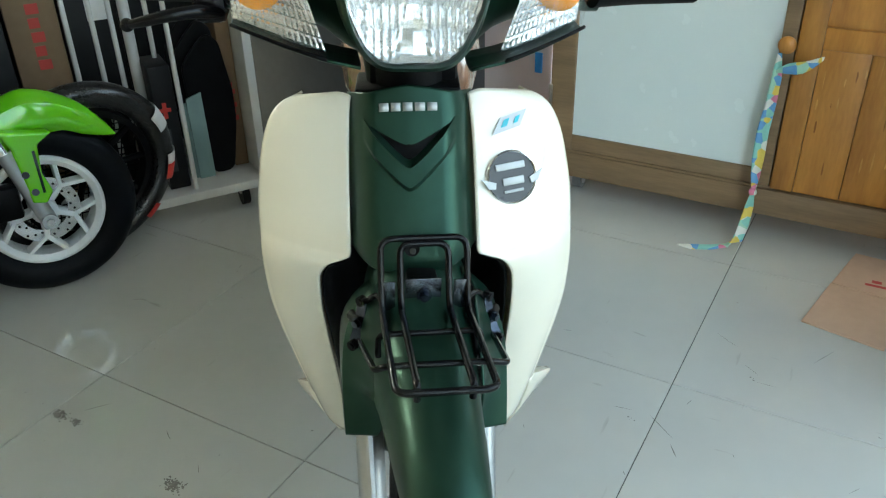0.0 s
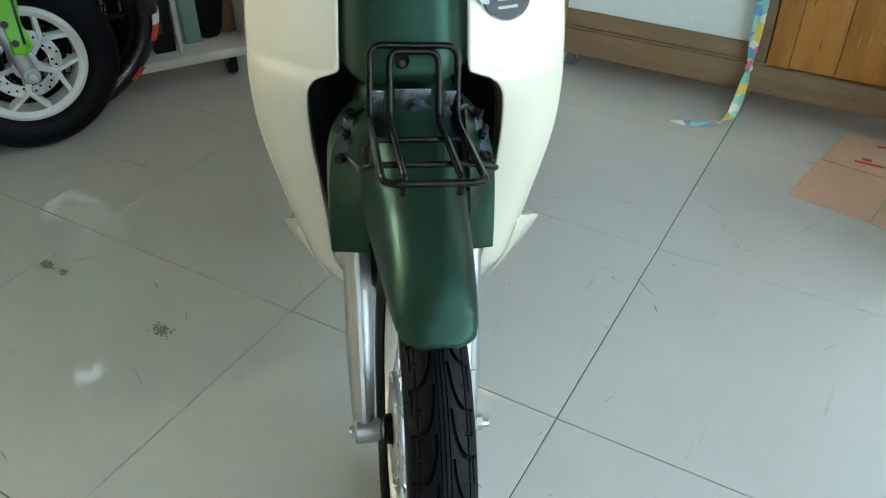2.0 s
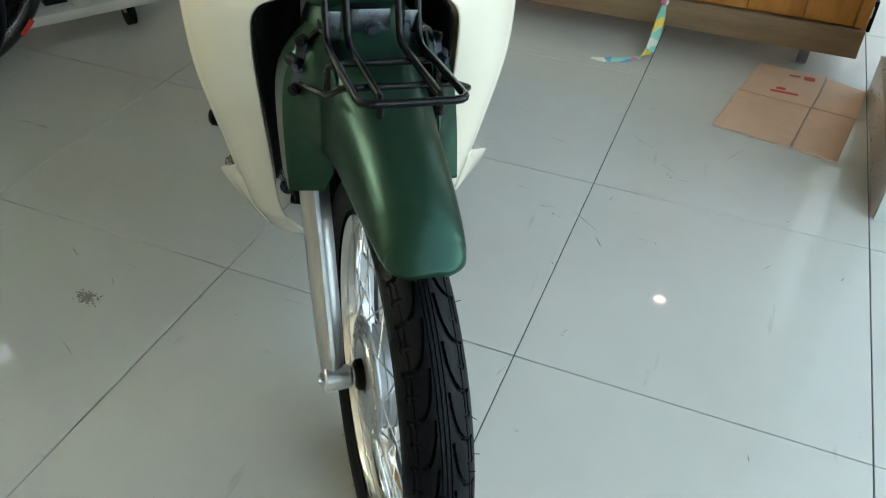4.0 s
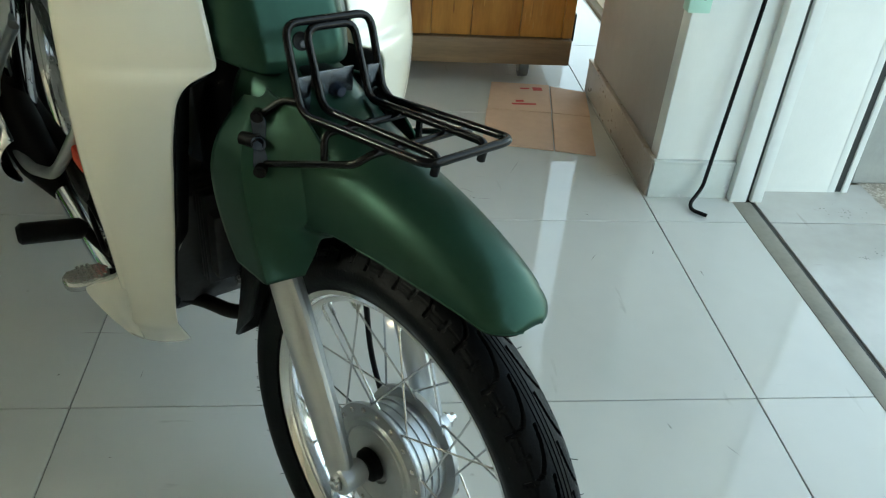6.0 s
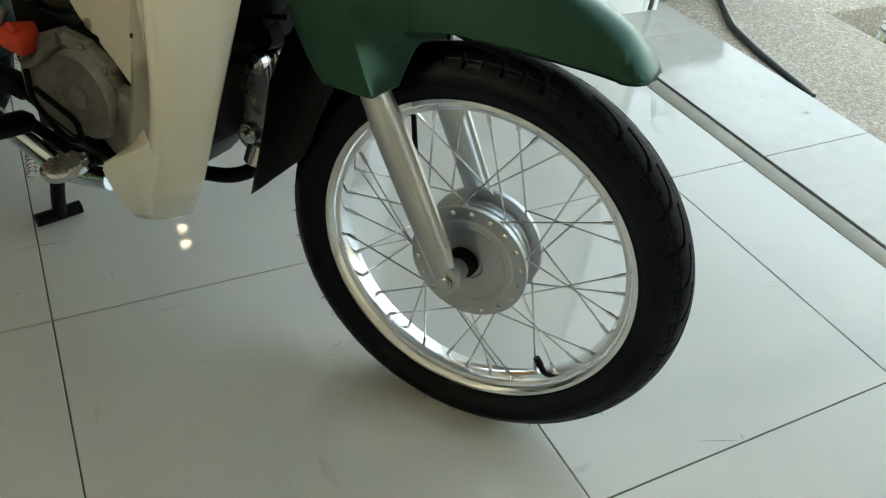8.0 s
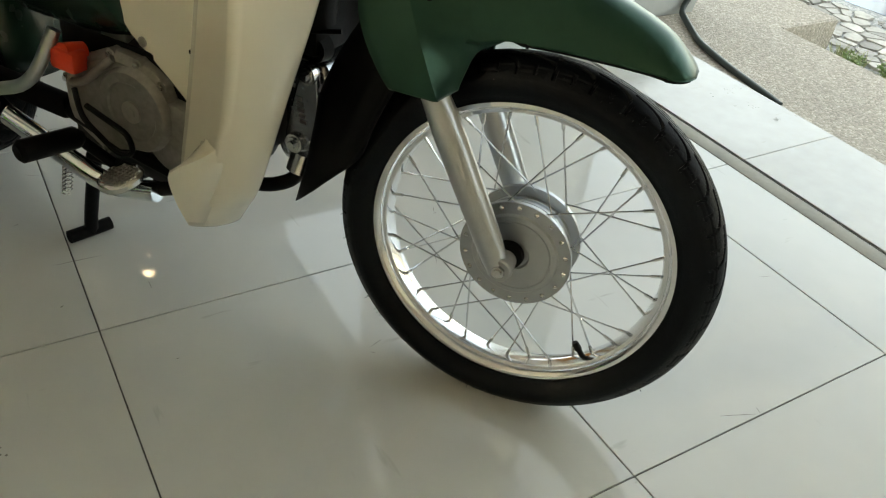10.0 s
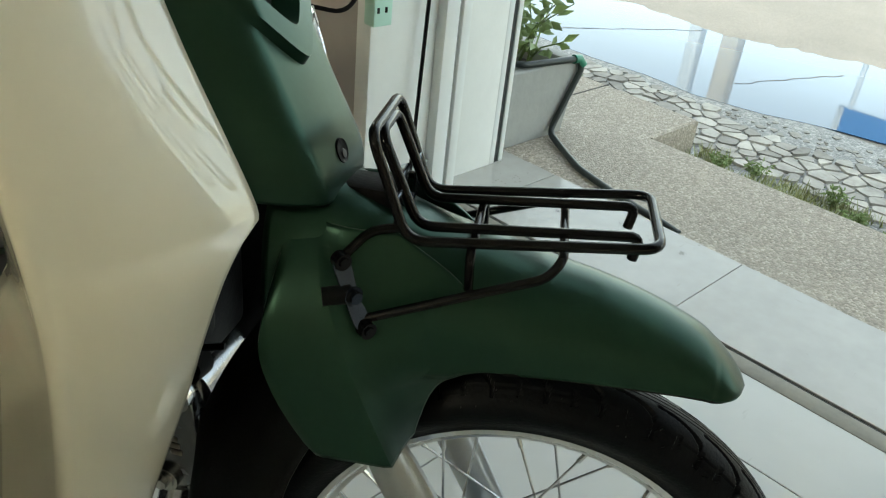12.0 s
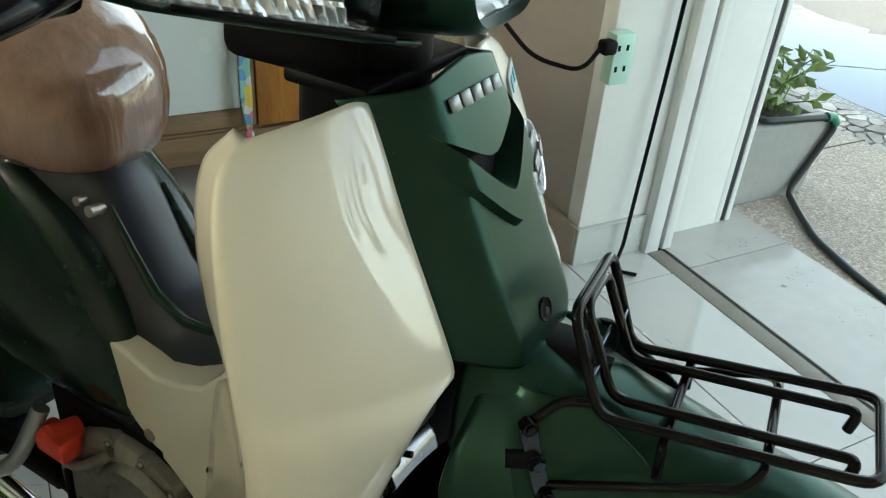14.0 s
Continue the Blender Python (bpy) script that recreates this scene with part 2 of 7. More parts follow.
WATER = bpy.data.materials.new("rain_puddle")
WATER.use_nodes = True
pw = WATER.node_tree.nodes["Principled BSDF"]
# part of the sky's blue reflection is put into the water's own colour
pw.inputs["Base Color"].default_value = (0.06, 0.10, 0.16, 1)
pw.inputs["Roughness"].default_value = 0.03
pw.inputs["IOR"].default_value = 1.34


# ---- mesh helpers ----
def smooth(me, angle=38):
    for p in me.polygons:
        p.use_smooth = True
    me.set_sharp_from_angle(angle=radians(angle))


def part(name, bm, material, parent=None, label="", angle=38, solid=0.0, offset=-1.0, bevel=0.0):
    bmesh.ops.recalc_face_normals(bm, faces=bm.faces) if not solid else None
    me = bpy.data.meshes.new(name)
    bm.to_mesh(me)
    bm.free()
    smooth(me, angle)
    me.materials.append(material)
    ob = new(name, me)
    ob.parent = parent
    if solid:
        md = ob.modifiers.new("thickness", "SOLIDIFY")
        md.thickness, md.offset = solid, offset
    if bevel:
        mb = ob.modifiers.new("edge", "BEVEL")
        mb.width, mb.segments, mb.limit_method = bevel, 2, "ANGLE"
    if label:
        ob["label"] = label
    return ob


def thing(name, m, label, category, group="", kind=""):
    ob = new(name)
    ob.matrix_basis = m
    return tagged(ob, label, category, group, kind)


def solo(name, bm, material, label, category, group="", kind="", m=None, **kw):
    ob = part(name, bm, material, None, label, **kw)
    if m is not None:
        ob.matrix_basis = m
    return tagged(ob, label, category, group, kind)


def box(bm, lo, hi, bevel=0.0, seg=2, m=None):
    lo, hi = Vector(lo), Vector(hi)
    r = bmesh.ops.create_cube(bm, size=1, matrix=Matrix.Translation((lo + hi) / 2) @ Matrix.Diagonal((*(hi - lo), 1)))
    vs = r["verts"]
    if bevel:
        es = list({e for v in vs for e in v.link_edges})
        rb = bmesh.ops.bevel(bm, geom=es, offset=bevel, segments=seg, affect="EDGES", profile=0.5)
        vs = list({v for f in rb["faces"] for v in f.verts} | {v for v in vs if v.is_valid})
    if m is not None:
        bmesh.ops.transform(bm, matrix=m, verts=vs)
    return bm


def boxm(lo, hi, bevel=0.0, m=None, seg=2):
    return box(bmesh.new(), lo, hi, bevel, seg, m)


def lathe(bm, prof, seg=48, origin=(0, 0, 0), axis="X", closed=False):
    """Turns a profile of (along, radius) round the axis."""
    o, rows = Vector(origin), []
    for i in range(seg):
        a = 2 * math.pi * i / seg
        c, s = math.cos(a), math.sin(a)
        row = []
        for u, r in prof:
            p = {"X": (u, r * c, r * s), "Y": (r * s, u, r * c), "Z": (r * c, r * s, u)}[axis]
            row.append(bm.verts.new(o + Vector(p)))
        rows.append(row)
    n = len(prof)
    for i in range(seg):
        a, b = rows[i], rows[(i + 1) % seg]
        for j in range(n if closed else n - 1):
            k = (j + 1) % n
            if prof[j][1] < 1e-6 and prof[k][1] < 1e-6:
                continue
            try:
                bm.faces.new((a[j], a[k], b[k], b[j]))
            except ValueError:
                pass
    return bm


def tidy(bm, d=1e-5):
    bmesh.ops.remove_doubles(bm, verts=bm.verts, dist=d)
    return bm


def rod(bm, p0, p1, r, seg=12, r2=None):
    p0, p1 = Vector(p0), Vector(p1)
    d = p1 - p0
    m = Matrix.Translation((p0 + p1) / 2) @ d.to_track_quat("Z", "Y").to_matrix().to_4x4()
    bmesh.ops.create_cone(bm, cap_ends=True, segments=seg, radius1=r, radius2=r if r2 is None else r2, depth=d.length, matrix=m)
    return bm


def rounded(pts, r, n=5, closed=False):
    """A polyline with its corners rounded."""
    pts = [Vector(p) for p in pts]
    out, m = [], len(pts)
    for i, p in enumerate(pts):
        if not closed and i in (0, m - 1):
            out.append(p)
            continue
        a, b = pts[i - 1], pts[(i + 1) % m]
        k = min(r, (a - p).length * 0.48, (b - p).length * 0.48)
        s, e = p + (a - p).normalized() * k, p + (b - p).normalized() * k
        for j in range(n + 1):
            t = j / n
            out.append(s * (1 - t) ** 2 + p * 2 * t * (1 - t) + e * t * t)
    return out


def tube(bm, pts, r, seg=10, closed=False):
    pts = [Vector(p) for p in pts]
    n, rings, up = len(pts), [], None
    for i, p in enumerate(pts):
        a = pts[i - 1] if (i or closed) else p
        b = pts[(i + 1) % n] if (i < n - 1 or closed) else p
        d = (b - a).normalized()
        if up is None:
            up = d.orthogonal().normalized()
        up = (up - d * up.dot(d)).normalized()
        side = d.cross(up)
        rr = r[i] if isinstance(r, (list, tuple)) else r
        rings.append([bm.verts.new(p + rr * (math.cos(2 * math.pi * k / seg) * up + math.sin(2 * math.pi * k / seg) * side)) for k in range(seg)])
    for i in range(n if closed else n - 1):
        a, b = rings[i], rings[(i + 1) % n]
        for k in range(seg):
            bm.faces.new((a[k], a[(k + 1) % seg], b[(k + 1) % seg], b[k]))
    if not closed:
        bm.faces.new(rings[0][::-1])
        bm.faces.new(rings[-1])
    return bm


def loft(bm, rows, closed=False, caps=False):
    vs = [[bm.verts.new(p) for p in row] for row in rows]
    for a, b in zip(vs, vs[1:]):
        n = len(a)
        for j in range(n if closed else n - 1):
            bm.faces.new((a[j], a[(j + 1) % n], b[(j + 1) % n], b[j]))
    if caps:
        bm.faces.new(vs[0][::-1])
        bm.faces.new(vs[-1])
    return bm


def plate(bm, outline, depth, axis="X", at=0.0):
    """A flat outline of two coordinates, extruded by depth along the axis."""
    def put(u, v, w):
        return {"X": (w, u, v), "Y": (u, w, v), "Z": (u, v, w)}[axis]
    lo = [bm.verts.new(put(u, v, at)) for u, v in outline]
    hi = [bm.verts.new(put(u, v, at + depth)) for u, v in outline]
    bm.faces.new(lo)
    bm.faces.new(hi[::-1])
    n = len(outline)
    for i in range(n):
        bm.faces.new((lo[i], hi[i], hi[(i + 1) % n], lo[(i + 1) % n]))
    return bm


def spl(keys, t):
    """Smooth values through keys of (t, value, ...), in rising order of t."""
    ts = [k[0] for k in keys]
    if t <= ts[0]:
        return np.array(keys[0][1:], float)
    if t >= ts[-1]:
        return np.array(keys[-1][1:], float)
    i = max(j for j in range(len(ts)) if ts[j] <= t)
    K = [np.array(k[1:], float) for k in keys]

    def slope(j):
        if j in (0, len(ts) - 1):
            a, b = (0, 1) if j == 0 else (j - 1, j)
        else:
            a, b = j - 1, j + 1
        return (K[b] - K[a]) / (ts[b] - ts[a])
    h = ts[i + 1] - ts[i]
    s = (t - ts[i]) / h
    return (2 * s**3 - 3 * s**2 + 1) * K[i] + (s**3 - 2 * s**2 + s) * h * slope(i) + (3 * s**2 - 2 * s**3) * K[i + 1] + (s**3 - s**2) * h * slope(i + 1)


def scuffed(m):
    """Faint scuffs and dirt over the tiles, running on from tile to tile."""
    N, L = m.node_tree.nodes, m.node_tree.links
    p = N["Principled BSDF"]
    g = N.new("ShaderNodeNewGeometry")
    old = p.inputs["Base Color"].links[0].from_socket
    mixes = old
    for scale, stretch, lo, hi, depth in ((6.0, (1, 5, 1), 0.70, 0.76, 0.35), (5.0, (6, 1, 1), 0.70, 0.77, 0.30), (26.0, (1, 1, 1), 0.74, 0.80, 0.45), (1.3, (1, 1, 1), 0.45, 0.75, 0.10)):
        mp, n, mr, mx = (N.new("ShaderNode" + k) for k in ("Mapping", "TexNoise", "MapRange", "Mix"))
        mp.inputs["Scale"].default_value = stretch
        mp.inputs["Rotation"].default_value = (0, 0, 0.6)
        n.inputs["Scale"].default_value, n.inputs["Detail"].default_value = scale, 3
        mr.inputs[1].default_value, mr.inputs[2].default_value, mr.inputs[4].default_value = lo, hi, depth
        mx.data_type = "RGBA"
        mx.inputs[7].default_value = (0.20, 0.18, 0.15, 1)
        L.new(g.outputs["Position"], mp.inputs[0])
        L.new(mp.outputs[0], n.inputs[0])
        L.new(n.outputs[0], mr.inputs[0])
        L.new(mr.outputs[0], mx.inputs[0])
        L.new(mixes, mx.inputs[6])
        mixes = mx.outputs[2]
    L.new(mixes, p.inputs["Base Color"])


scuffed(TILE)
scuffed(SILLTILE)


# ---- the shop: floor, walls, openings ----
T = 0.6
X0, X1, Y0, Y1, HZ = -7.8, 1.44, -7.8, 4.8, 3.0
floor = solo("floor", boxm((X0, Y0, -0.12), (X1, Y1, -0.004)), GROUT, "polished pale grey ceramic tiled showroom floor", "floor", kind="structure")

wall_west = solo("wall_west", boxm((X0 - 0.15, Y0 - 0.15, -0.1), (X0, Y1 + 0.15, HZ)), BOUNCEWALL, "unseen wall, tinted cream to bounce warm light", "wall", kind="structure")
wall_south = solo("wall_south", boxm((X0, Y0 - 0.15, -0.1), (X1 + 0.06, Y0, HZ)), BOUNCEWALL, "unseen wall, tinted cream to bounce warm light", "wall", kind="structure")
wall_north = solo("wall_north", boxm((X0, Y1, -0.1), (X1 + 0.06, Y1 + 0.15, HZ)), PINKWALL, "grey pink painted back wall", "wall", kind="structure")
ceiling = solo("ceiling", boxm((X0 - 0.15, Y0 - 0.15, HZ), (X1 + 0.25, Y1 + 0.15, HZ + 0.12)), CEIL, "plain white showroom ceiling", "ceiling", kind="structure")
lintel = solo("wall_east", boxm((X1, Y0 - 0.15, 2.70), (X1 + 0.25, Y1 + 0.15, HZ)), PLASTER, "white painted lintel over the shop front", "wall", kind="structure")
part("wall_pier", boxm((X1 + 0.005, Y0 - 0.15, -0.1), (X1 + 0.245, -1.85, 2.70)), PLASTER, lintel)
# added unseen pier: closes the far end and cuts the daylight there
part("wall_pier", boxm((X1 + 0.005, 3.45, -0.1), (X1 + 0.245, Y1 + 0.15, 2.70)), PLASTER, lintel)
# corner pillar beside the sliding doors
pillar = thing("pillar", pose(1.214, 0.725, 0), "white pillar with a darker grey pink side and tiled skirting", "pillar", kind="structure")
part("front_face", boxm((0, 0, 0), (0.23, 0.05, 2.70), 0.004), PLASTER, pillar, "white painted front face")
part("side_face", boxm((0.002, 0.05, 0), (0.23, 0.66, 2.70), 0.004), PINKWALL, pillar, "grey pink side face, darker than the front")
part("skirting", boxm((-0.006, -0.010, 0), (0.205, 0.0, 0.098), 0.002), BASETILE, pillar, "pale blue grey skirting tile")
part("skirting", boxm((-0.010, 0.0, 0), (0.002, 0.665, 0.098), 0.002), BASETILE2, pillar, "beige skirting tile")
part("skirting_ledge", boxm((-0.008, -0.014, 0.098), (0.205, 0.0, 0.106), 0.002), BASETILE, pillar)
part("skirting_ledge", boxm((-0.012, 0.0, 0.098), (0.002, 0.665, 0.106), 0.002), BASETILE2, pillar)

# sliding door frame and track
door_1 = thing("door_1", pose(1.465, 0.715, 0), "white aluminium sliding door frame standing open on a floor track", "door frame", kind="structure")
part("jamb", boxm((-0.045, -0.02, 0), (0.0, 0.03, 2.70), 0.003), FRAMEWHITE, door_1)
part("jamb_groove", boxm((0.0, -0.008, 0), (0.012, 0.03, 2.70)), GASKET, door_1, "dark channel in the jamb")
part("jamb", boxm((0.012, -0.02, 0), (0.042, 0.03, 2.70), 0.003), FRAMEWHITE, door_1)
part("track_slot", boxm((-0.040, -2.56, -0.02), (-0.036, -0.02, -0.004)), GASKET, door_1, "black gap beside the track")
part("track", boxm((-0.036, -2.56, -0.02), (0.011, -0.02, 0.0015), 0.001), FRAMEGREY, door_1, "dull taupe aluminium floor track")
part("track_slot", boxm((0.011, -2.56, -0.02), (0.0215, -0.02, -0.004)), GASKET, door_1, "black slot of the track")
leaf = thing("sliding_door_leaf", pose(1.478, -1.85, 0.004), "clear glass sliding door leaf with pale stickers in a white frame", "door")
for lo, hi in (((-0.018, 0, 0), (0.018, 0.05, 2.68)), ((-0.018, 0.90, 0), (0.018, 0.95, 2.68)), ((-0.0175, 0.05, 0), (0.0175, 0.90, 0.09)), ((-0.0175, 0.05, 2.61), (0.0175, 0.90, 2.68))):
    part("frame", boxm(lo, hi, 0.003), FRAMEWHITE, leaf)
pane = part("pane", boxm((-0.003, 0.045, 0.085), (0.003, 0.905, 2.615)), clear("door_glass"), leaf, "clear glass pane")
pane.visible_shadow = False
for y, z, w_, h_ in ((0.14, 0.98, 0.12, 0.42), (0.34, 1.02, 0.11, 0.40), (0.54, 0.98, 0.12, 0.44)):
    bm = bmesh.new()
    for ring in ((y, z, y + w_, z + 0.03), (y, z + h_ - 0.03, y + w_, z + h_), (y, z + 0.03, y + 0.03, z + h_ - 0.03), (y + w_ - 0.03, z + 0.03, y + w_, z + h_ - 0.03)):
        box(bm, (-0.0045, ring[0], ring[1]), (-0.003, ring[2], ring[3]))
    part("sticker", bm, STICKER, pane, "grey outline sticker")
for y, z in ((0.20, 1.50), (0.42, 1.56), (0.66, 1.52), (0.74, 1.16), (0.10, 1.60)):
    part("sticker", boxm((-0.0045, y, z), (-0.003, y + 0.07, z + 0.09)), STICKER, pane, "grey square sticker")
reveal = solo("wall_reveal", boxm((1.507, 0.755, -0.02), (1.715, 0.90, 2.70), 0.002), PLASTER, "white painted reveal beside the shop door, stained at its foot", "wall", kind="structure")
window_1 = thing("window_1", pose(1.715, 0.755, 0), "white aluminium window frame with a black gasket", "window frame", kind="structure")
part("frame", boxm((0.0, 0.0, -0.01), (0.022, 0.06, 2.70), 0.003), FRAMEWHITE, window_1)
part("gasket", boxm((0.022, 0.004, -0.01), (0.040, 0.06, 2.70)), GASKET, window_1)
part("frame", boxm((0.040, 0.0, -0.01), (0.058, 0.06, 2.70), 0.003), FRAMEWHITE, window_1)
sill = solo("sill", boxm((1.487, -1.846, -0.14), (1.835, 0.80, -0.004)), GROUT, "pale tiled door sill", "sill", kind="structure")
# second door opening beyond the pillar
door_2 = thing("door_2", pose(1.44, 1.5, 0), "grey aluminium sliding door rail beyond the pillar", "door frame", kind="structure")
part("track", boxm((0.0, 0.0, -0.02), (0.10, 2.1, 0.012), 0.003), FRAMEGREY, door_2)
part("rail", boxm((0.03, 0.0, 0.012), (0.045, 2.1, 0.05), 0.003), FRAMEWHITE, door_2)
part("rail", boxm((0.07, 0.0, 0.012), (0.085, 2.1, 0.05), 0.003), FRAMEWHITE, door_2)
part("jamb", boxm((-0.01, 1.88, 0.0), (0.11, 1.95, 2.70), 0.003), FRAMEWHITE, door_2)

# ceiling lamps
DIMTUBE = glow("dim_tube_glow", (1.0, 0.86, 0.66), 0.6)
# fill glow for the unseen fittings at x -5.6
FILLTUBE = glow("fill_tube_glow", (1.0, 0.90, 0.765), 76.0)
for i, (x, y) in enumerate(((0.79, 4.02), (0.77, 3.83))):
    dl = thing("downlight", pose(x, y, HZ), "round warm white ceiling downlight", "ceiling light", "downlights")
    part("ring", tidy(lathe(bmesh.new(), [(-0.004, 0.036), (-0.010, 0.045), (0.0, 0.055)], 32, axis="Z")), CHROME, dl)
    part("diffuser", tidy(lathe(bmesh.new(), [(-0.006, 0.0), (-0.006, 0.036)], 32, axis="Z")), glow("warm_diffuser", (1.0, 0.74, 0.52), 5.0), dl)
# the fittings at x -5.6 are added, unseen, to light the bike's side
for x, y in ((-1.25, 2.51), (-5.6, -0.6), (-5.6, 1.4), (-5.6, 3.2)):
    tl = thing("tube_light", pose(x, y, HZ), "slim fluorescent ceiling fitting, the three far west ones added as fill", "ceiling light", "tube lights")
    part("housing", boxm((-0.62, -0.09, -0.03), (0.62, 0.09, 0), 0.01), DARKPANEL, tl)
    for k in (-0.07, 0.07):
        part("tube", rod(bmesh.new(), (-0.59, k, -0.056), (0.59, k, -0.056), 0.024), DIMTUBE if x > -2 else FILLTUBE, tl)

# ---- outside ----
OUT = -0.15
ground = solo("ground", boxm((1.84, -60, OUT - 0.3), (90, 70, OUT)), ROADMAT, "sunlit dry concrete road and ground", "ground", kind="structure")
pavement = thing("pavement", pose(0, 0, 0), "exposed aggregate concrete pavement with a step", "pavement", kind="structure")
bm = bmesh.new()
plate(bm, [(1.836, -6.0), (2.36, -6.0), (2.36, 0.62), (2.665, 0.62), (2.78, 6.0), (1.836, 6.0)], 0.16, "Z", -0.168)
part("slab", bm, AGGREGATE, pavement, bevel=0.006)
part("joint", boxm((1.9, 1.02, -0.010), (2.68, 1.026, -0.0065)), GROUT, pavement)
part("step_side", boxm((2.37, 0.612, -0.15), (2.662, 0.6195, -0.012)), AGGREGATE, pavement)
planter = thing("planter", pose(1.80, 0.82, -0.01), "grey concrete planter trough with a green plant", "planter")
bm = bmesh.new()
plate(bm, [(0.02, 0.0), (0.33, 0.0), (0.38, 0.24), (0.0, 0.24)], 0.05, "Y", 0.0)
part("front_panel", bm, CONCRETE, planter, bevel=0.006)
part("side_panel", box(bmesh.new(), (0.33, 0.05, 0.0), (0.38, 1.4, 0.24), 0.006), CONCRETE, planter)
part("side_panel", box(bmesh.new(), (0.0, 0.05, 0.0), (0.05, 1.4, 0.24), 0.006), CONCRETE, planter)
part("end_panel", box(bmesh.new(), (0.05, 1.35, 0.0), (0.33, 1.4, 0.24), 0.006), CONCRETE, planter)
part("soil", boxm((0.05, 0.05, 0.02), (0.33, 1.35, 0.19)), SOIL, planter)


def leafy(name, seed, n, reach, height, size, m, label):
    rnd = random.Random(seed)
    th = thing(name, m, label, "plant", "plants in the planter" if name == "shrub" else "weeds along the pavement")
    st, lf = bmesh.new(), bmesh.new()
    for _ in range(n):
        a, lean = rnd.uniform(0, 6.28), rnd.uniform(0.1, 1.0)
        h = height * rnd.uniform(0.5, 1)
        base = Vector((rnd.uniform(-1, 1) * reach * 0.35, rnd.uniform(-1, 1) * reach * 0.35, 0))
        tip = base + Vector((math.cos(a) * reach * lean, math.sin(a) * reach * lean, h))
        mid = (base + tip) / 2 + Vector((0, 0, h * 0.2))
        tube(st, [base, mid, tip], [size * 0.07, size * 0.05, size * 0.03], 5)
        for k in range(9):
            t = 0.35 + 0.65 * k / 8
            p = base * (1 - t) ** 2 + mid * 2 * t * (1 - t) + tip * t * t
            d = Vector((rnd.uniform(-1, 1), rnd.uniform(-1, 1), rnd.uniform(-0.3, 0.6))).normalized()
            s = d.orthogonal().normalized()
            up = d.cross(s) * size * 0.12
            w = size * rnd.uniform(0.16, 0.24)
            l = size * rnd.uniform(0.7, 1.2)
            q = [lf.verts.new(v) for v in (p, p + d * l * 0.45 + s * w + up, p + d * l, p + d * l * 0.45 - s * w + up, p + d * l * 0.5)]
            lf.faces.new((q[0], q[1], q[4]))
            lf.faces.new((q[1], q[2], q[4]))
            lf.faces.new((q[2], q[3], q[4]))
            lf.faces.new((q[3], q[0], q[4]))
    part("stem", st, LEAF, th)
    part("foliage", lf, LEAF, th, angle=180)
    return th


leafy("shrub", 3, 22, 0.21, 0.27, 0.055, pose(2.02, 0.98, 0.17), "leafy green shrub growing in the concrete planter")
leafy("shrub", 5, 16, 0.18, 0.30, 0.055, pose(1.96, 1.35, 0.17), "leafy green shrub growing in the concrete planter")
hose = solo("garden_hose", tube(bmesh.new(), rounded([(1.79, 1.35, 0.25), (1.90, 0.835, 0.245), (2.150, 0.812, 0.236), (2.166, 0.805, 0.205), (2.052, 0.806, 0.010), (1.985, 0.69, 0.004), (1.920, 0.58, 0.004), (1.893, 0.485, 0.004), (1.880, 0.43, 0.002), (1.864, 0.33, -0.001), (1.850, 0.24, -0.003), (1.846, 0.19, -0.008)], 0.035), 0.0105, 10), HOSE, "blackish green garden hose draped over the concrete planter", "hose")
part("coupling", tube(bmesh.new(), [(2.128, 0.814, 0.237), (2.152, 0.812, 0.236), (2.168, 0.806, 0.214)], 0.0145, 14), COUPLING, hose, "green plastic hose coupling")

# flagstones, gravel, puddle
gravel = solo("gravel_strip", boxm((2.30, -8, OUT - 0.02), (3.45, 8, OUT + 0.006)), GRAVEL, "wet dark gravel verge along the road", "gravel", kind="structure")
flags = thing("flagstone_path", pose(0, 0, OUT + 0.006), "cracked pale flagstones laid in the gravel verge", "paving", kind="structure")
rnd = random.Random(11)
seeds = []
for _ in range(4000):
    c = (rnd.uniform(2.45, 3.55), rnd.uniform(-0.9, 2.9))
    gap = 0.034 + 0.30 * rnd.random() ** 2.6
    if all(math.hypot(c[0] - a, c[1] - b) > gap for a, b in seeds):
        seeds.append(c)


def cell(c, others):
    """The part of the plane nearer to c than to the others, as an outline."""
    poly = [(c[0] - 0.3, c[1] - 0.3), (c[0] + 0.3, c[1] - 0.3), (c[0] + 0.3, c[1] + 0.3), (c[0] - 0.3, c[1] + 0.3)]
    for o in others:
        nx, ny = o[0] - c[0], o[1] - c[1]
        d = math.hypot(nx, ny)
        if d < 1e-6 or d > 0.6:
            continue
        nx, ny = nx / d, ny / d
        lim = d / 2 - 0.006
        out = []
        for k in range(len(poly)):
            p, q = poly[k], poly[(k + 1) % len(poly)]
            sp = (p[0] - c[0]) * nx + (p[1] - c[1]) * ny - lim
            sq = (q[0] - c[0]) * nx + (q[1] - c[1]) * ny - lim
            if sp <= 0:
                out.append(p)
            if sp * sq < 0:
                t = sp / (sp - sq)
                out.append((p[0] + t * (q[0] - p[0]), p[1] + t * (q[1] - p[1])))
        poly = out
        if len(poly) < 3:
            return []
    return poly


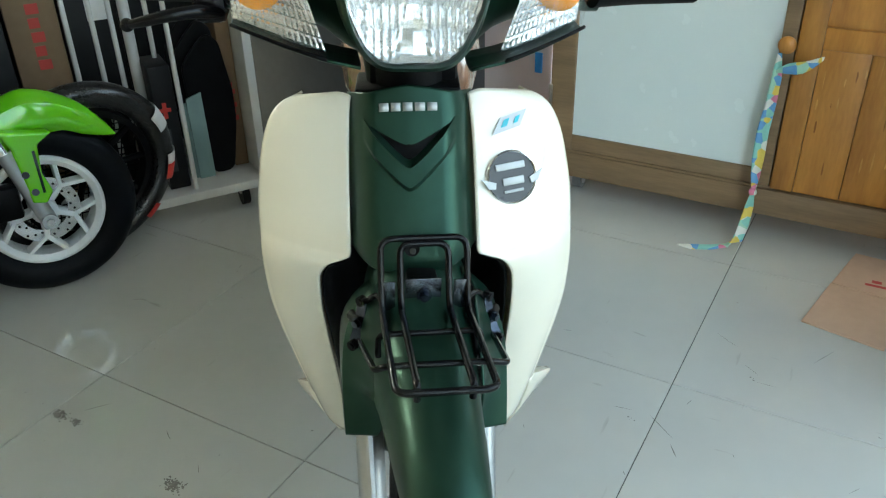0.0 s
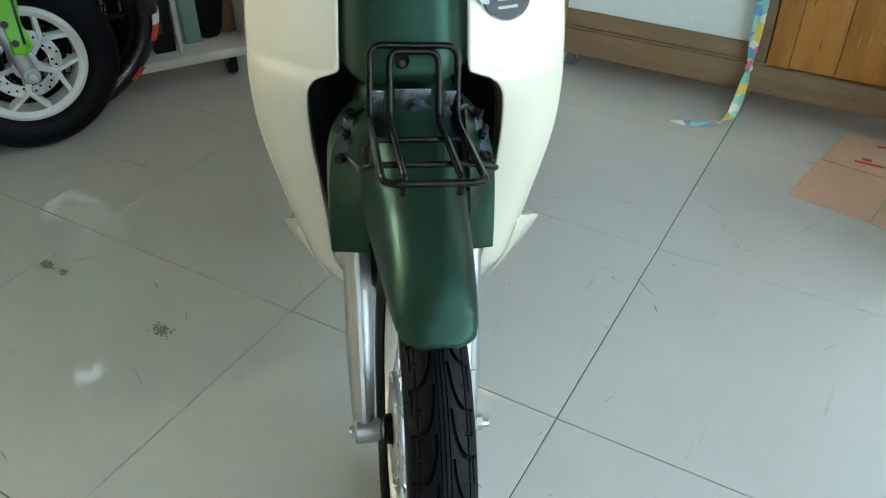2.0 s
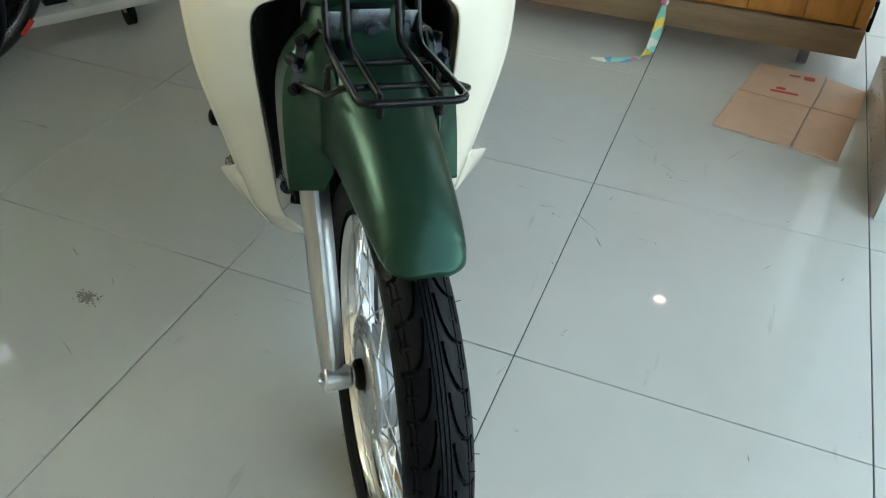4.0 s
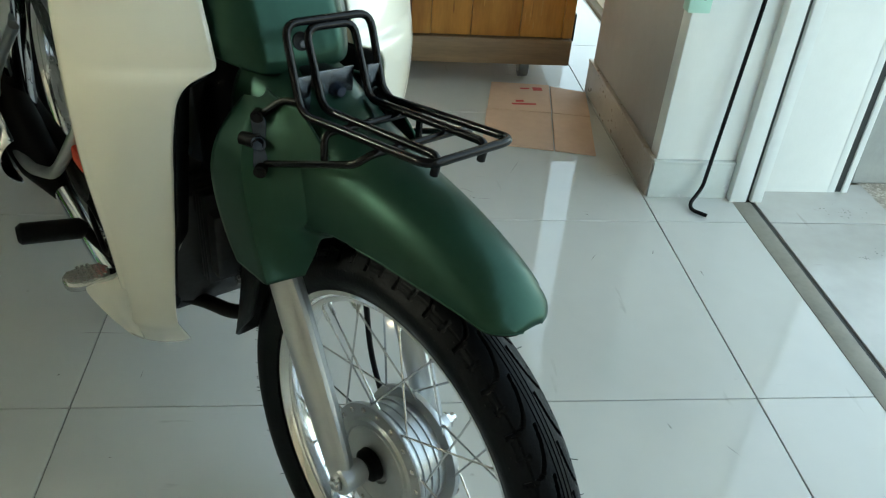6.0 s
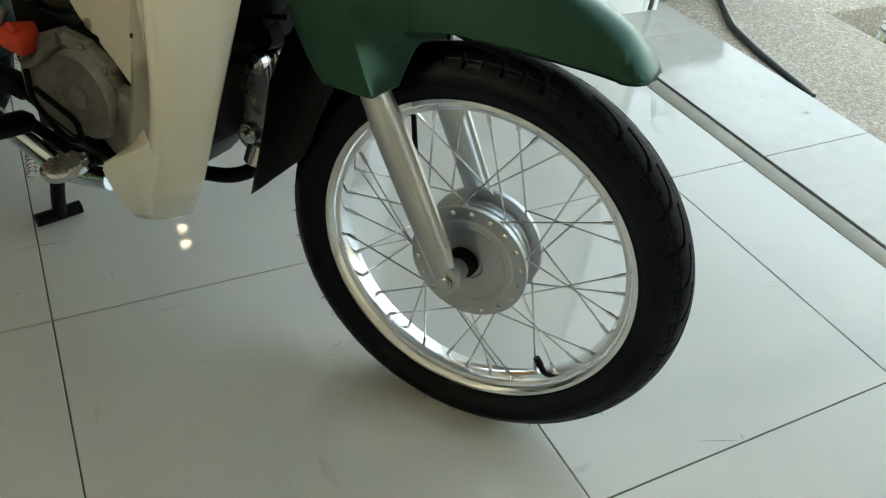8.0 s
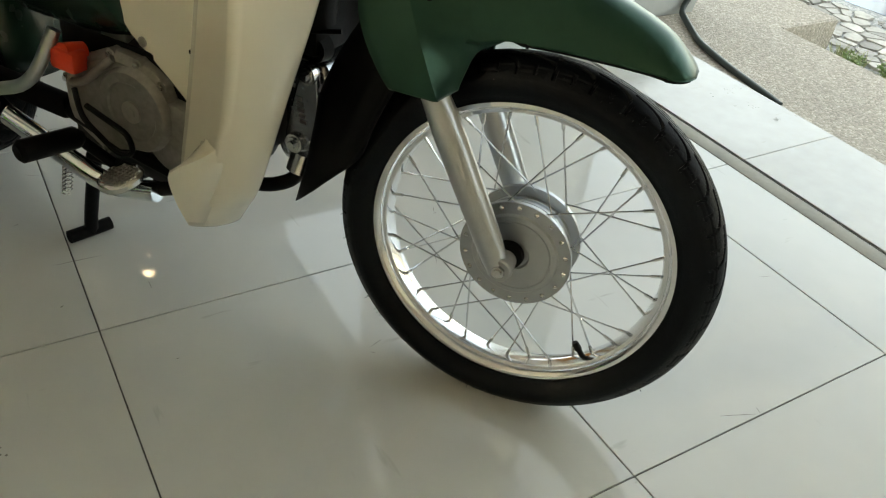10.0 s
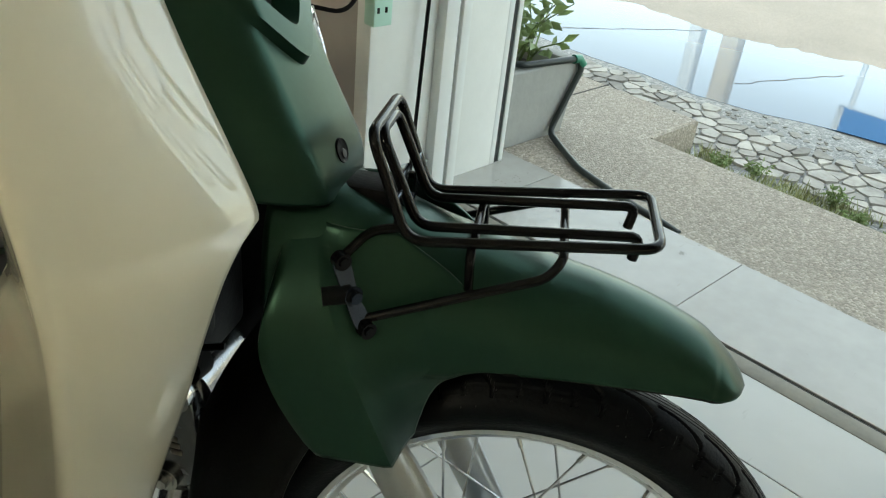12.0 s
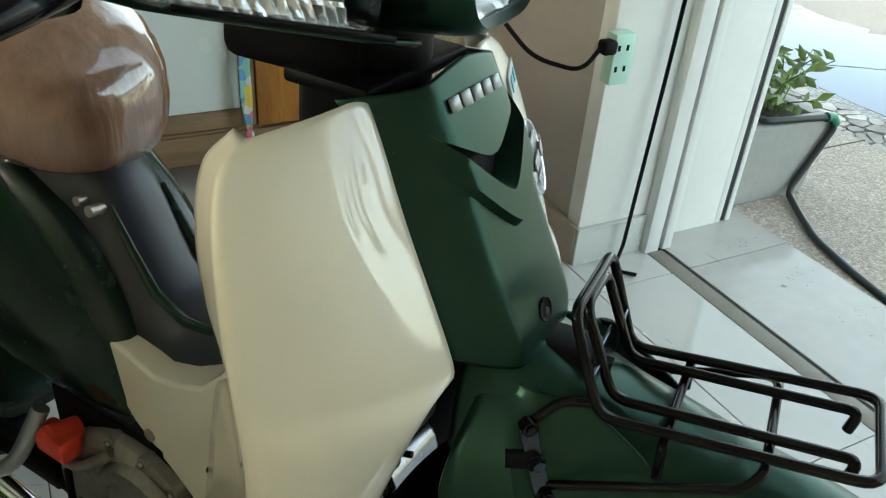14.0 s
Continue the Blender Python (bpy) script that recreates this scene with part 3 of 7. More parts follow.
for c in seeds:
    edge = 3.13 + 0.10 * noise.noise((c[1] * 2, 1, 0)) + (0.08 if c[1] > 0.6 else 0.0)
    if not 2.74 + 0.05 * noise.noise((c[1] * 3, 7, 0)) < c[0] < edge or c[1] < -0.35 + 0.3 * noise.noise((c[0] * 4, 3, 0)):
        continue
    poly = cell(c, seeds)
    if len(poly) > 2:
        r3 = [Vector((a, b, 0)) for a, b in poly]
        pts = [(v.x + rnd.uniform(-0.003, 0.003), v.y + rnd.uniform(-0.003, 0.003)) for v in rounded(r3, 0.014, 2, closed=True)]
        part("stone", plate(bmesh.new(), pts, 0.006 + rnd.uniform(0, 0.006), "Z", 0.0), STONE, flags)
puddle = bmesh.new()
pts = []
for i in range(60):
    y = -3.5 + 8.5 * i / 59
    pts.append((3.32 + 0.25 * max(0.0, 0.9 - y) + 0.05 * noise.noise((y * 1.7, 0, 0)) + 0.03 * noise.noise((y * 7, 4, 0)), y))
for i in range(300):
    y = 5.0 - 8.5 * i / 299
    pts.append((4.40 + 0.45 * max(0.0, 1.25 - y) + 0.16 * noise.noise((y * 1.3, 9, 0)) + 0.09 * noise.noise((y * 6, 2, 0)) + 0.05 * noise.noise((y * 17, 5, 0)) + 0.05 * abs(noise.noise((y * 34, 8, 0))), y))
plate(puddle, pts, 0.004, "Z", OUT + 0.003)
pool = solo("puddle", puddle, WATER, "shallow rain puddle mirroring the sky", "puddle", kind="structure")
for (xa, ya), (xb, yb), w in (((3.40, 2.05), (4.35, 1.55), 0.007), ((3.62, 0.95), (4.30, 0.72), 0.006), ((3.50, 3.1), (4.35, 2.75), 0.007)):
    lo, hi = [], []
    for k in range(25):
        t = k / 24
        x, y = xa + (xb - xa) * t, ya + (yb - ya) * t + 0.02 * noise.noise((t * 9, xa, 2))
        ww = w * (0.5 + abs(noise.noise((t * 14, ya, 5))))
        lo.append(Vector((x, y - ww, OUT + 0.0078)))
        hi.append(Vector((x, y + ww, OUT + 0.0078)))
    part("crack", loft(bmesh.new(), [lo, hi]), GROUT, pool, "dark crack of the road standing out of the water")
rb = random.Random(23)
bm = bmesh.new()
for _ in range(260):
    y = rb.uniform(-0.8, 2.6)
    x = 3.16 + 0.20 * max(0.0, 0.9 - y) + rb.gauss(0, 0.05)
    r = rb.uniform(0.005, 0.020)
    ph = rb.uniform(0, 6.28)
    pts = [(x + r * rb.uniform(0.6, 1.2) * math.cos(ph + q * 0.9), y + r * rb.uniform(0.6, 1.2) * math.sin(ph + q * 0.9)) for q in range(7)]
    plate(bm, pts, rb.uniform(0.0045, 0.007), "Z", OUT + 0.003)
solo("rubble", bm, STONE, "small pale stone chips along the water's edge", "stones", kind="stuff", angle=30)
for k, (x, y) in enumerate(((2.66, 0.36), (2.70, 0.10), (2.64, 0.48), (2.62, -0.14), (2.68, -0.30), (2.60, -0.02))):
    leafy("weed", 20 + k, 10, 0.05, 0.07, 0.022, pose(x, y, OUT + 0.006), "small green weed at the pavement edge")
leafy("weed", 40, 8, 0.07, 0.10, 0.03, pose(2.85, 1.35, OUT + 0.006), "small green weed at the pavement edge")

gr = random.Random(31)
bm = bmesh.new()
for _ in range(3800):
    y = gr.uniform(-0.9, 0.60)
    x = 2.52 + 0.22 * gr.random() + 0.03 * noise.noise((y * 5, 0, 3))
    if noise.noise((x * 6, y * 6, 1)) < -0.22:
        continue
    a, l = gr.uniform(0, 6.28), gr.uniform(0.02, 0.065)
    d = Vector((math.cos(a) * 0.5, math.sin(a) * 0.5, 1)) * l
    w = Vector((-math.sin(a), math.cos(a), 0)) * 0.0018
    b = Vector((x, y, OUT + 0.004))
    q = [bm.verts.new(v) for v in (b - w, b + w, b + d * 0.6 + w * 0.7, b + d + Vector((0, 0, -0.2 * l)), b + d * 0.6 - w * 0.7)]
    bm.faces.new(q)
solo("grass", bm, GRASSY, "short green grass growing along the pavement edge", "grass", kind="stuff", angle=180)

# far side of the road: posts, sign, facade
for name, x, y, w, h, m_, lab in (("post", 9.0, 3.98, 0.075, 2.30, FRAMEWHITE, "white painted gate post"), ("post", 9.0, 3.52, 0.10, 2.15, PLASTER2, "tan painted gate post")):
    th = thing(name, pose(x, y, OUT), lab + " across the road", "post", "gate posts across the road")
    part("shaft", boxm((-w, -w, 0), (w, w, h), 0.01), m_, th)
    part("cap", boxm((-w - 0.03, -w - 0.03, h), (w + 0.03, w + 0.03, h + 0.06), 0.01), m_, th)
sign = thing("sign_board", pose(9.0, 1.75, 0), "blue sign board with a white border on two posts", "sign")
part("panel", boxm((-0.02, -0.35, 1.40), (0.02, 0.35, 1.95), 0.005), BLUE, sign)
part("border", boxm((-0.03, 0.35, 1.40), (0.03, 0.42, 1.95), 0.005), FRAMEWHITE, sign)
part("border", boxm((-0.03, -0.42, 1.40), (0.03, -0.35, 1.95), 0.005), FRAMEWHITE, sign)
for k in (-0.3, 0.3):
    part("leg", rod(bmesh.new(), (0, k, OUT), (0, k, 1.40), 0.03), FRAMEWHITE, sign)
house = thing("house", pose(14.0, -4, OUT), "cream painted low house across the road", "house")
part("wall", boxm((0, -5, 0), (6, 5, 3.0)), PLASTER2, house)
part("roof", boxm((-0.4, -5.3, 3.0), (6.4, 5.3, 3.18), 0.02), CONCRETE, house)
for k in (-3.4, -0.6, 2.2):
    w_ = part("window", boxm((-0.05, k, 1.0), (0.0, k + 1.2, 2.2), 0.01), FRAMEWHITE, house)
    for q in (0.06, 0.64):
        part("pane", boxm((-0.058, k + q, 1.06), (-0.045, k + q + 0.5, 2.14)), DARKPANEL, w_)


# ---- the motorcycle ----
# Its own frame: x to its left, y backwards, z up, origin under the front axle.
BIKE = pose(0.5017, -0.3502, -0.0018, 0, 0.4, 31.5)
AX = Vector((0, 0.056, 0.268))
RAKE = radians(26.5)
STEER = Matrix.Translation(AX) @ Matrix.Rotation(radians(6.5), 4, Vector((0, math.sin(RAKE), math.cos(RAKE)))) @ Matrix.Translation(-AX)
bike = thing("motorcycle", BIKE, "cream and matt green step-through motorcycle with black front carrier", "motorcycle")


def steered(name, bm, material, parent=None, label="", **kw):
    bmesh.ops.transform(bm, matrix=STEER, verts=bm.verts)
    return part(name, bm, material, parent or bike, label, **kw)


def tyre_mesh(R=0.2735, W=0.0380, seg=1120, tread=True):
    """A tyre turned round x at the origin: centre rib, two rows of rounded blocks, side cuts."""
    half = [(0.0008 * k, R - 0.012 * (0.0008 * k / 0.0272) ** 2.3) for k in range(35)]
    side = [tuple(spl([(0, 0.0278, R - 0.0126), (0.35, 0.0322, R - 0.0180), (0.7, W - 0.0014, R - 0.0255), (1, W, R - 0.034)], k / 12)) for k in range(13)]
    side += [(W - 0.002, R - 0.042), (W - 0.006, R - 0.049), (W - 0.0095, R - 0.0545), (W - 0.0106, R - 0.0580)]
    run = [0.0]
    for (x0, r0), (x1, r1) in zip(half + side, (half + side)[1:]):
        run.append(run[-1] + math.hypot(x1 - x0, r1 - r0))
    prof = [(-x, r, q) for (x, r), q in reversed(list(zip(half + side, run))[1:])] + [(x, r, q) for (x, r), q in zip(half + side, run)]
    n = 34
    verts = []
    for i in range(seg):
        a = 2 * math.pi * i / seg
        ca, sa = math.cos(a), math.sin(a)
        for x, r, q in prof:
            d, v = 0.0, (q - 0.0070) / 0.034
            if tread and (q < 0.0005 or abs(q - 0.0048) < 0.0005):
                d = 0.0016
            elif tread and 0.0 < v < 1.0:
                u = (i * n / seg + (0.5 if x < 0 else 0.0)) % 1.0
                fade = min(1.0, (1.0 - v) / 0.12)
                fin = 0.05 + 0.52 * (1 - math.sqrt(max(0.0, 1 - u * u)))
                if abs(v - fin) < 0.045 + 0.07 * u ** 6 or (u < 0.07 and 0.52 < v < 0.92):
                    d = 0.0046 * fade
                elif v > fin + 0.05 and (abs(v - 0.62) < 0.022 or abs(v - 0.82) < 0.020 and u < 0.6 or abs(u - 0.52) < 0.035 and 0.50 < v < 0.90):
                    d = 0.0026 * fade
            rr = r - d
            verts.append((x, rr * ca, rr * sa))
    m = len(prof)
    faces = [(i * m + j, i * m + j + 1, ((i + 1) % seg) * m + j + 1, ((i + 1) % seg) * m + j) for i in range(seg) for j in range(m - 1)]
    me = bpy.data.meshes.new("tyre")
    me.from_pydata(verts, [], faces)
    bm = bmesh.new()
    bm.from_mesh(me)
    bpy.data.meshes.remove(me)
    return bm


def wheel(name, centre, turn, brake_side=1, seg=1120, label=""):
    """Spoked wheel with all its parts, about the x axis at centre."""
    M = turn @ Matrix.Translation(centre)

    def put(nm, bm, m_, par, **kw):
        bmesh.ops.transform(bm, matrix=M, verts=bm.verts)
        return part(nm, bm, m_, par, **kw)
    rim = [(-0.0254, 0.2165), (-0.0229, 0.2165), (-0.0205, 0.211), (-0.0149, 0.2085), (-0.0130, 0.2035), (-0.0050, 0.2005), (0.0050, 0.2005), (0.0130, 0.2035), (0.0149, 0.2085), (0.0205, 0.211), (0.0229, 0.2165), (0.0254, 0.2165),
           (0.0254, 0.2095), (0.0217, 0.2055), (0.0167, 0.2035), (0.0155, 0.1985), (0.0062, 0.1955), (-0.0062, 0.1955), (-0.0155, 0.1985), (-0.0167, 0.2035), (-0.0217, 0.2055), (-0.0254, 0.2095)]
    wh = put(name, lathe(bmesh.new(), rim, 200, closed=True), RIMALU, bike, label=label or "polished aluminium spoked wheel")
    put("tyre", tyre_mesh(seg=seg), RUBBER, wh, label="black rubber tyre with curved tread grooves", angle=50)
    s = brake_side
    hub = [(-0.030, 0.0), (-0.030, 0.020), (-0.0325, 0.022), (-0.0330, 0.050), (-0.0315, 0.0508), (-0.0315, 0.0525), (-0.0330, 0.0533), (-0.0328, 0.059), (-0.0300, 0.062), (-0.0305, 0.079), (-0.0275, 0.080), (-0.024, 0.079), (-0.022, 0.066), (0.020, 0.066), (0.022, 0.079), (0.026, 0.080), (0.029, 0.079), (0.029, 0.062), (0.033, 0.060), (0.037, 0.03), (0.037, 0.0)]
    put("hub", tidy(lathe(bmesh.new(), [(u * s, r) for u, r in hub], 72)), ALU, wh, label="cast aluminium drum hub")
    bm = bmesh.new()
    for k in range(3):
        tidy(lathe(bm, [(-0.014 + 0.011 * k, 0.066), (-0.0133 + 0.011 * k, 0.0682), (-0.0107 + 0.011 * k, 0.0682), (-0.010 + 0.011 * k, 0.066)], 60))
    put("cooling_ribs", bm, ALU, wh)
    bm = bmesh.new()
    for k in range(18):
        a = radians(20 * k + 5)
        for u, q in ((-0.0308, a), (0.0295, a + radians(10))):
            c = Vector((u * s, 0.0715 * math.cos(q), 0.0715 * math.sin(q)))
            bmesh.ops.create_uvsphere(bm, u_segments=8, v_segments=5, radius=0.0036, matrix=Matrix.Translation(c) @ Matrix.Diagonal((0.5, 1, 1, 1)))
    put("spoke_head", bm, STEEL, wh)["kind"] = "stuff"
    for k in range(36):
        sd = -1 if k % 2 else 1
        j = k // 2
        a = radians(20 * j + (10 if sd > 0 else 0) + 5)
        b = a + radians(40) * (1 if j % 2 else -1)
        p0 = Vector((sd * (0.029 if j % 2 else 0.0235), 0.0715 * math.cos(a), 0.0715 * math.sin(a)))
        p1 = Vector((sd * 0.004, 0.197 * math.cos(b), 0.197 * math.sin(b)))
        bm = rod(bmesh.new(), p0, p1, 0.0013, 6)
        d = (p1 - p0).normalized()
        rod(bm, p1 - d * 0.016, p1, 0.0026, 6)
        put("spoke", bm, STEEL, wh)
    hr = random.Random(5)
    bm = bmesh.new()
    for k in range(150):
        q, sd = hr.uniform(0, 6.28), hr.choice((-1, 1))
        x, r = hr.choice(((0.0255, 0.262), (0.0290, 0.2592), (0.0340, 0.2530), (0.0365, 0.2475)))
        c = Vector((sd * x, r * math.cos(q), r * math.sin(q)))
        out = (Vector((sd * 0.8, math.cos(q), math.sin(q))) + Vector((hr.uniform(-0.4, 0.4) for _ in range(3)))).normalized()
        rod(bm, c, c + out * hr.uniform(0.003, 0.0075), 0.00045, 3)
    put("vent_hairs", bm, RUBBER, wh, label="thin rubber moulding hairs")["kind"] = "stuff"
    a = radians(230.5)
    d = Vector((0, math.cos(a), math.sin(a)))
    bm = rod(bmesh.new(), d * 0.197, d * 0.184, 0.0042, 10)
    rod(bm, d * 0.185, d * 0.172, 0.0056, 10, 0.0048)
    put("valve", bm, BLACK, wh, label="black rubber valve stem with cap")
    return wh


fw = wheel("front_wheel", (0.006, -0.010, 0.2695), STEER, 1, label="spoked front wheel with polished aluminium rim")
FX = 0.006                             # the fork stands a little to the left of the bike's middle
steered("axle", rod(bmesh.new(), (FX - 0.080, -0.004, 0.270), (FX + 0.088, -0.004, 0.270), 0.0062, 14), STEEL)
bm = bmesh.new()
rod(bm, (FX - 0.0865, -0.004, 0.270), (FX - 0.081, -0.004, 0.270), 0.0092, 6)
rod(bm, (FX - 0.089, -0.004, 0.270), (FX - 0.0865, -0.004, 0.270), 0.0056, 12)
steered("axle_bolt", bm, STEEL, label="hexagonal axle bolt head")
bm = bmesh.new()
rod(bm, (FX + 0.082, -0.004, 0.270), (FX + 0.091, -0.004, 0.270), 0.0105, 6)
rod(bm, (FX + 0.091, -0.004, 0.270), (FX + 0.100, -0.004, 0.270), 0.006, 12)
steered("axle_nut", bm, STEEL)
bm = tidy(lathe(bmesh.new(), [(-0.026, 0.0), (-0.026, 0.021), (-0.034, 0.020), (-0.037, 0.016), (-0.037, 0.0)], 28, (0, -0.004, 0.270)))
steered("dust_seal", bm, BLACK, label="black rubber dust seal")
steered("spacer", rod(bmesh.new(), (FX - 0.062, -0.004, 0.270), (-0.034, -0.004, 0.270), 0.0112, 20), STEEL)
# brake arm on the far side
bm = bmesh.new()
tube(bm, rounded([(0.045, 0.03, 0.24), (0.05, -0.03, 0.225), (0.05, -0.075, 0.235)], 0.02), 0.005, 8)
rod(bm, (0.035, 0.03, 0.24), (0.05, 0.03, 0.24), 0.009, 10)
steered("brake_arm", bm, ALUDARK)
steered("brake_cable", tube(bmesh.new(), rounded([(0.05, -0.075, 0.235), (0.055, 0.04, 0.225), (0.06, 0.11, 0.30), (0.05, 0.13, 0.45), (0.05, 0.15, 0.62)], 0.06), 0.0038, 8), BLACK, label="black brake cable")

# fork legs: straight tapered sliders with a raised front rib, ending in the axle boss
for s in (-1, 1):
    a, b = Vector((FX + s * 0.0690, -0.004, 0.258)), Vector((FX + s * 0.0755, 0.154, 0.545))
    rows = []
    d = (b - a).normalized()
    fw_ = Vector((1, 0, 0)).cross(d).normalized()
    if fw_.y > 0:
        fw_ = -fw_
    for i in range(25):
        t = i / 24
        c = a.lerp(b, t)
        rx = spl([(0, 0.0135), (0.08, 0.0150), (0.2, 0.0165), (0.45, 0.0180), (1, 0.0185)], t)[0]
        ry = spl([(0, 0.0120), (0.06, 0.0165), (0.2, 0.0180), (0.5, 0.0195), (0.68, 0.0190), (0.8, 0.0165), (1, 0.0165)], t)[0]
        row = []
        for k in range(40):
            q = 2 * math.pi * k / 40
            g = 1.0
            if k in (9, 10, 11):
                g = 1.0 + 0.16 * float(np.clip((0.98 - t) / 0.05, 0, 1)) * float(np.clip((t - 0.05) / 0.1, 0, 1))
            row.append(c + Vector((math.cos(q) * rx, 0, 0)) + fw_ * math.sin(q) * ry * g)
        rows.append(row)
    leg = steered("fork_leg", loft(bmesh.new(), rows, closed=True, caps=True), ALU, label="silver painted fork slider", angle=30)
    bm = tidy(lathe(bmesh.new(), [(0.046, 0.0), (0.046, 0.0120), (0.049, 0.0150), (0.064, 0.0165), (0.0795, 0.0172), (0.0818, 0.0150), (0.0818, 0.0105), (0.0800, 0.0100), (0.0800, 0.0)], 32, (0, -0.004, 0.270)))
    bmesh.ops.transform(bm, matrix=Matrix.Translation((FX, 0, 0)) @ Matrix.Diagonal((s, 1, 1, 1)), verts=bm.verts)
    steered("axle_boss", bm, ALU, leg)

# front mudguard with its fork covers
FT = [(-0.168, 0.568), (-0.162, 0.575), (-0.15, 0.587), (-0.128, 0.604), (-0.087, 0.622), (-0.04, 0.636), (0.006, 0.645), (0.052, 0.656), (0.098, 0.666), (0.143, 0.681), (0.18, 0.694), (0.225, 0.706)]
FE = [(-0.168, 0.5635), (-0.162, 0.5635), (-0.15, 0.5660), (-0.113, 0.570), (-0.05, 0.5715), (0.0, 0.5705), (0.045, 0.567), (0.062, 0.562), (0.074, 0.556), (0.10, 0.556), (0.225, 0.60)]
FWID = [(-0.168, 0.010), (-0.166, 0.021), (-0.161, 0.031), (-0.15, 0.039), (-0.11, 0.046), (-0.05, 0.052), (0.0, 0.056), (0.045, 0.060), (0.10, 0.064), (0.15, 0.066), (0.225, 0.068)]
rows = []
for i in range(101):
    y = -0.168 + 0.393 * (i / 100) ** 1.5
    zt, w = spl(FT, y)[0], spl(FWID, y)[0]
    zl = min(spl(FE, y)[0], zt - 0.004)
    if y < -0.140:
        e = math.sqrt(max(0.0, 1 - ((-0.140 - y) / 0.0286) ** 2))
        w = 0.002 + 0.0385 * e
        zl = min(0.5660, zt - 0.002)
    p = spl([(-0.168, 2.0), (-0.05, 2.3), (0.05, 2.5), (0.225, 2.5)], y)[0]
    hh = min(zt - zl, 0.08)
    row = []
    for k in range(-18, 19):
        ang = abs(k) / 18 * math.pi / 2
        ez = math.cos(ang) ** (2 / p) if abs(k) < 18 else 0.0
        row.append(Vector((math.copysign(w * math.sin(ang) ** (2 / p), k), y, zt - hh + hh * ez)))
    side = [row[-1].z + (zl - row[-1].z) * j / 4 for j in range(1, 5)]
    rows.append([Vector((-w, y, z)) for z in reversed(side)] + row + [Vector((w, y, z)) for z in side])
nose = [[Vector((v.x * 0.8, -0.1684, 0.5662 + (v.z - 0.5662) * 0.2)) for v in rows[2]]]
fender = steered("front_mudguard", loft(bmesh.new(), nose + rows[4:]), GREEN, label="matt green front mudguard with fork covers", angle=60, solid=0.002)
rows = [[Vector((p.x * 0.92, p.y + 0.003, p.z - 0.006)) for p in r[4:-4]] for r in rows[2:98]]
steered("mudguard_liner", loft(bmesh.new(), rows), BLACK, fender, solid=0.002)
# raked covers over the fork legs, with a crease down the outer front edge
XO = [(0.488, 0.1030), (0.52, 0.1040), (0.55, 0.1042), (0.575, 0.1035), (0.60, 0.1005), (0.62, 0.0945), (0.64, 0.083), (0.655, 0.069), (0.672, 0.050)]
XR = [(0.488, 0.1045), (0.52, 0.1055), (0.55, 0.1058), (0.575, 0.1050), (0.60, 0.1020), (0.62, 0.0955), (0.64, 0.083), (0.655, 0.069), (0.672, 0.050)]
YI = [(0.488, 0.0965), (0.500, 0.0950), (0.520, 0.0905), (0.535, 0.0850), (0.547, 0.0765), (0.556, 0.062), (0.568, 0.046), (0.60, 0.042), (0.64, 0.075), (0.672, 0.125)]
YB = [(0.488, 0.167), (0.50, 0.178), (0.526, 0.195), (0.55, 0.207), (0.576, 0.215), (0.60, 0.214), (0.645, 0.208), (0.672, 0.206)]
for s in (-1, 1):
    rows = []
    for i in range(57):
        z = 0.488 + 0.184 * i / 56
        xo, xr, yi, yb = spl(XO, z)[0], spl(XR, z)[0], spl(YI, z)[0], spl(YB, z)[0]
        yc = 0.1065 + (z - 0.488) * 0.445
        cv = float(np.clip((z - 0.51) / 0.07, 0, 1))
        tip = 0.004 * float(np.clip((0.512 - z) / 0.024, 0, 1))
        xi = 0.054 + 0.012 * float(np.clip((0.52 - z) / 0.042, 0, 1))
        bend = Vector((0.066 + 0.006 * (1 - cv), yi + (yc - yi) * (0.55 + 0.14 * cv), 0))
        a_, c_ = Vector((xi, yi, 0)), Vector((xo, yc, 0))
        row = []
        for k in range(25):
            t = k / 24
            q = a_ * (1 - t) ** 2 + bend * 2 * t * (1 - t) + c_ * t ** 2
            row.append(Vector((q.x, q.y, z + tip * (1 - t) ** 1.2)))
        for k in range(1, 15):
            t = k / 14
            turn = max(0.0, t - 0.86) / 0.14
            row.append(Vector((xo + (xr - xo) * t - 0.006 * turn ** 2, yc + (yb - yc) * min(1.0, t / 0.95), z + 0.10 * tip * t)))
        rows.append([Vector((FX + s * q.x, q.y, q.z)) for q in row])
    steered("fork_cover", loft(bmesh.new(), rows), GREEN, fender, angle=28, solid=0.003, offset=1.0 if s > 0 else -1.0)
# rear flap behind the wheel
rows = []
for i in range(25):
    t = i / 24
    y, z = spl([(0, 0.195, 0.61), (0.2, 0.239, 0.554), (0.42, 0.280, 0.487), (0.62, 0.312, 0.41), (0.75, 0.3205, 0.355), (0.88, 0.331, 0.285), (1, 0.344, 0.222)], t)
    reach = spl([(0, 0.10), (0.72, 0.105), (0.88, 0.048), (1, 0.002)], t)[0]
    row = []
    for k in range(-10, 11):
        q = abs(k) / 10
        row.append(Vector((FX + math.copysign(0.056 * (reach * q / 0.105) ** 0.55, k) if k else FX, y - reach * q, z)))
    rows.append(row)
steered("mud_flap", loft(bmesh.new(), rows), BLACK, label="black plastic mud flap", solid=0.003)

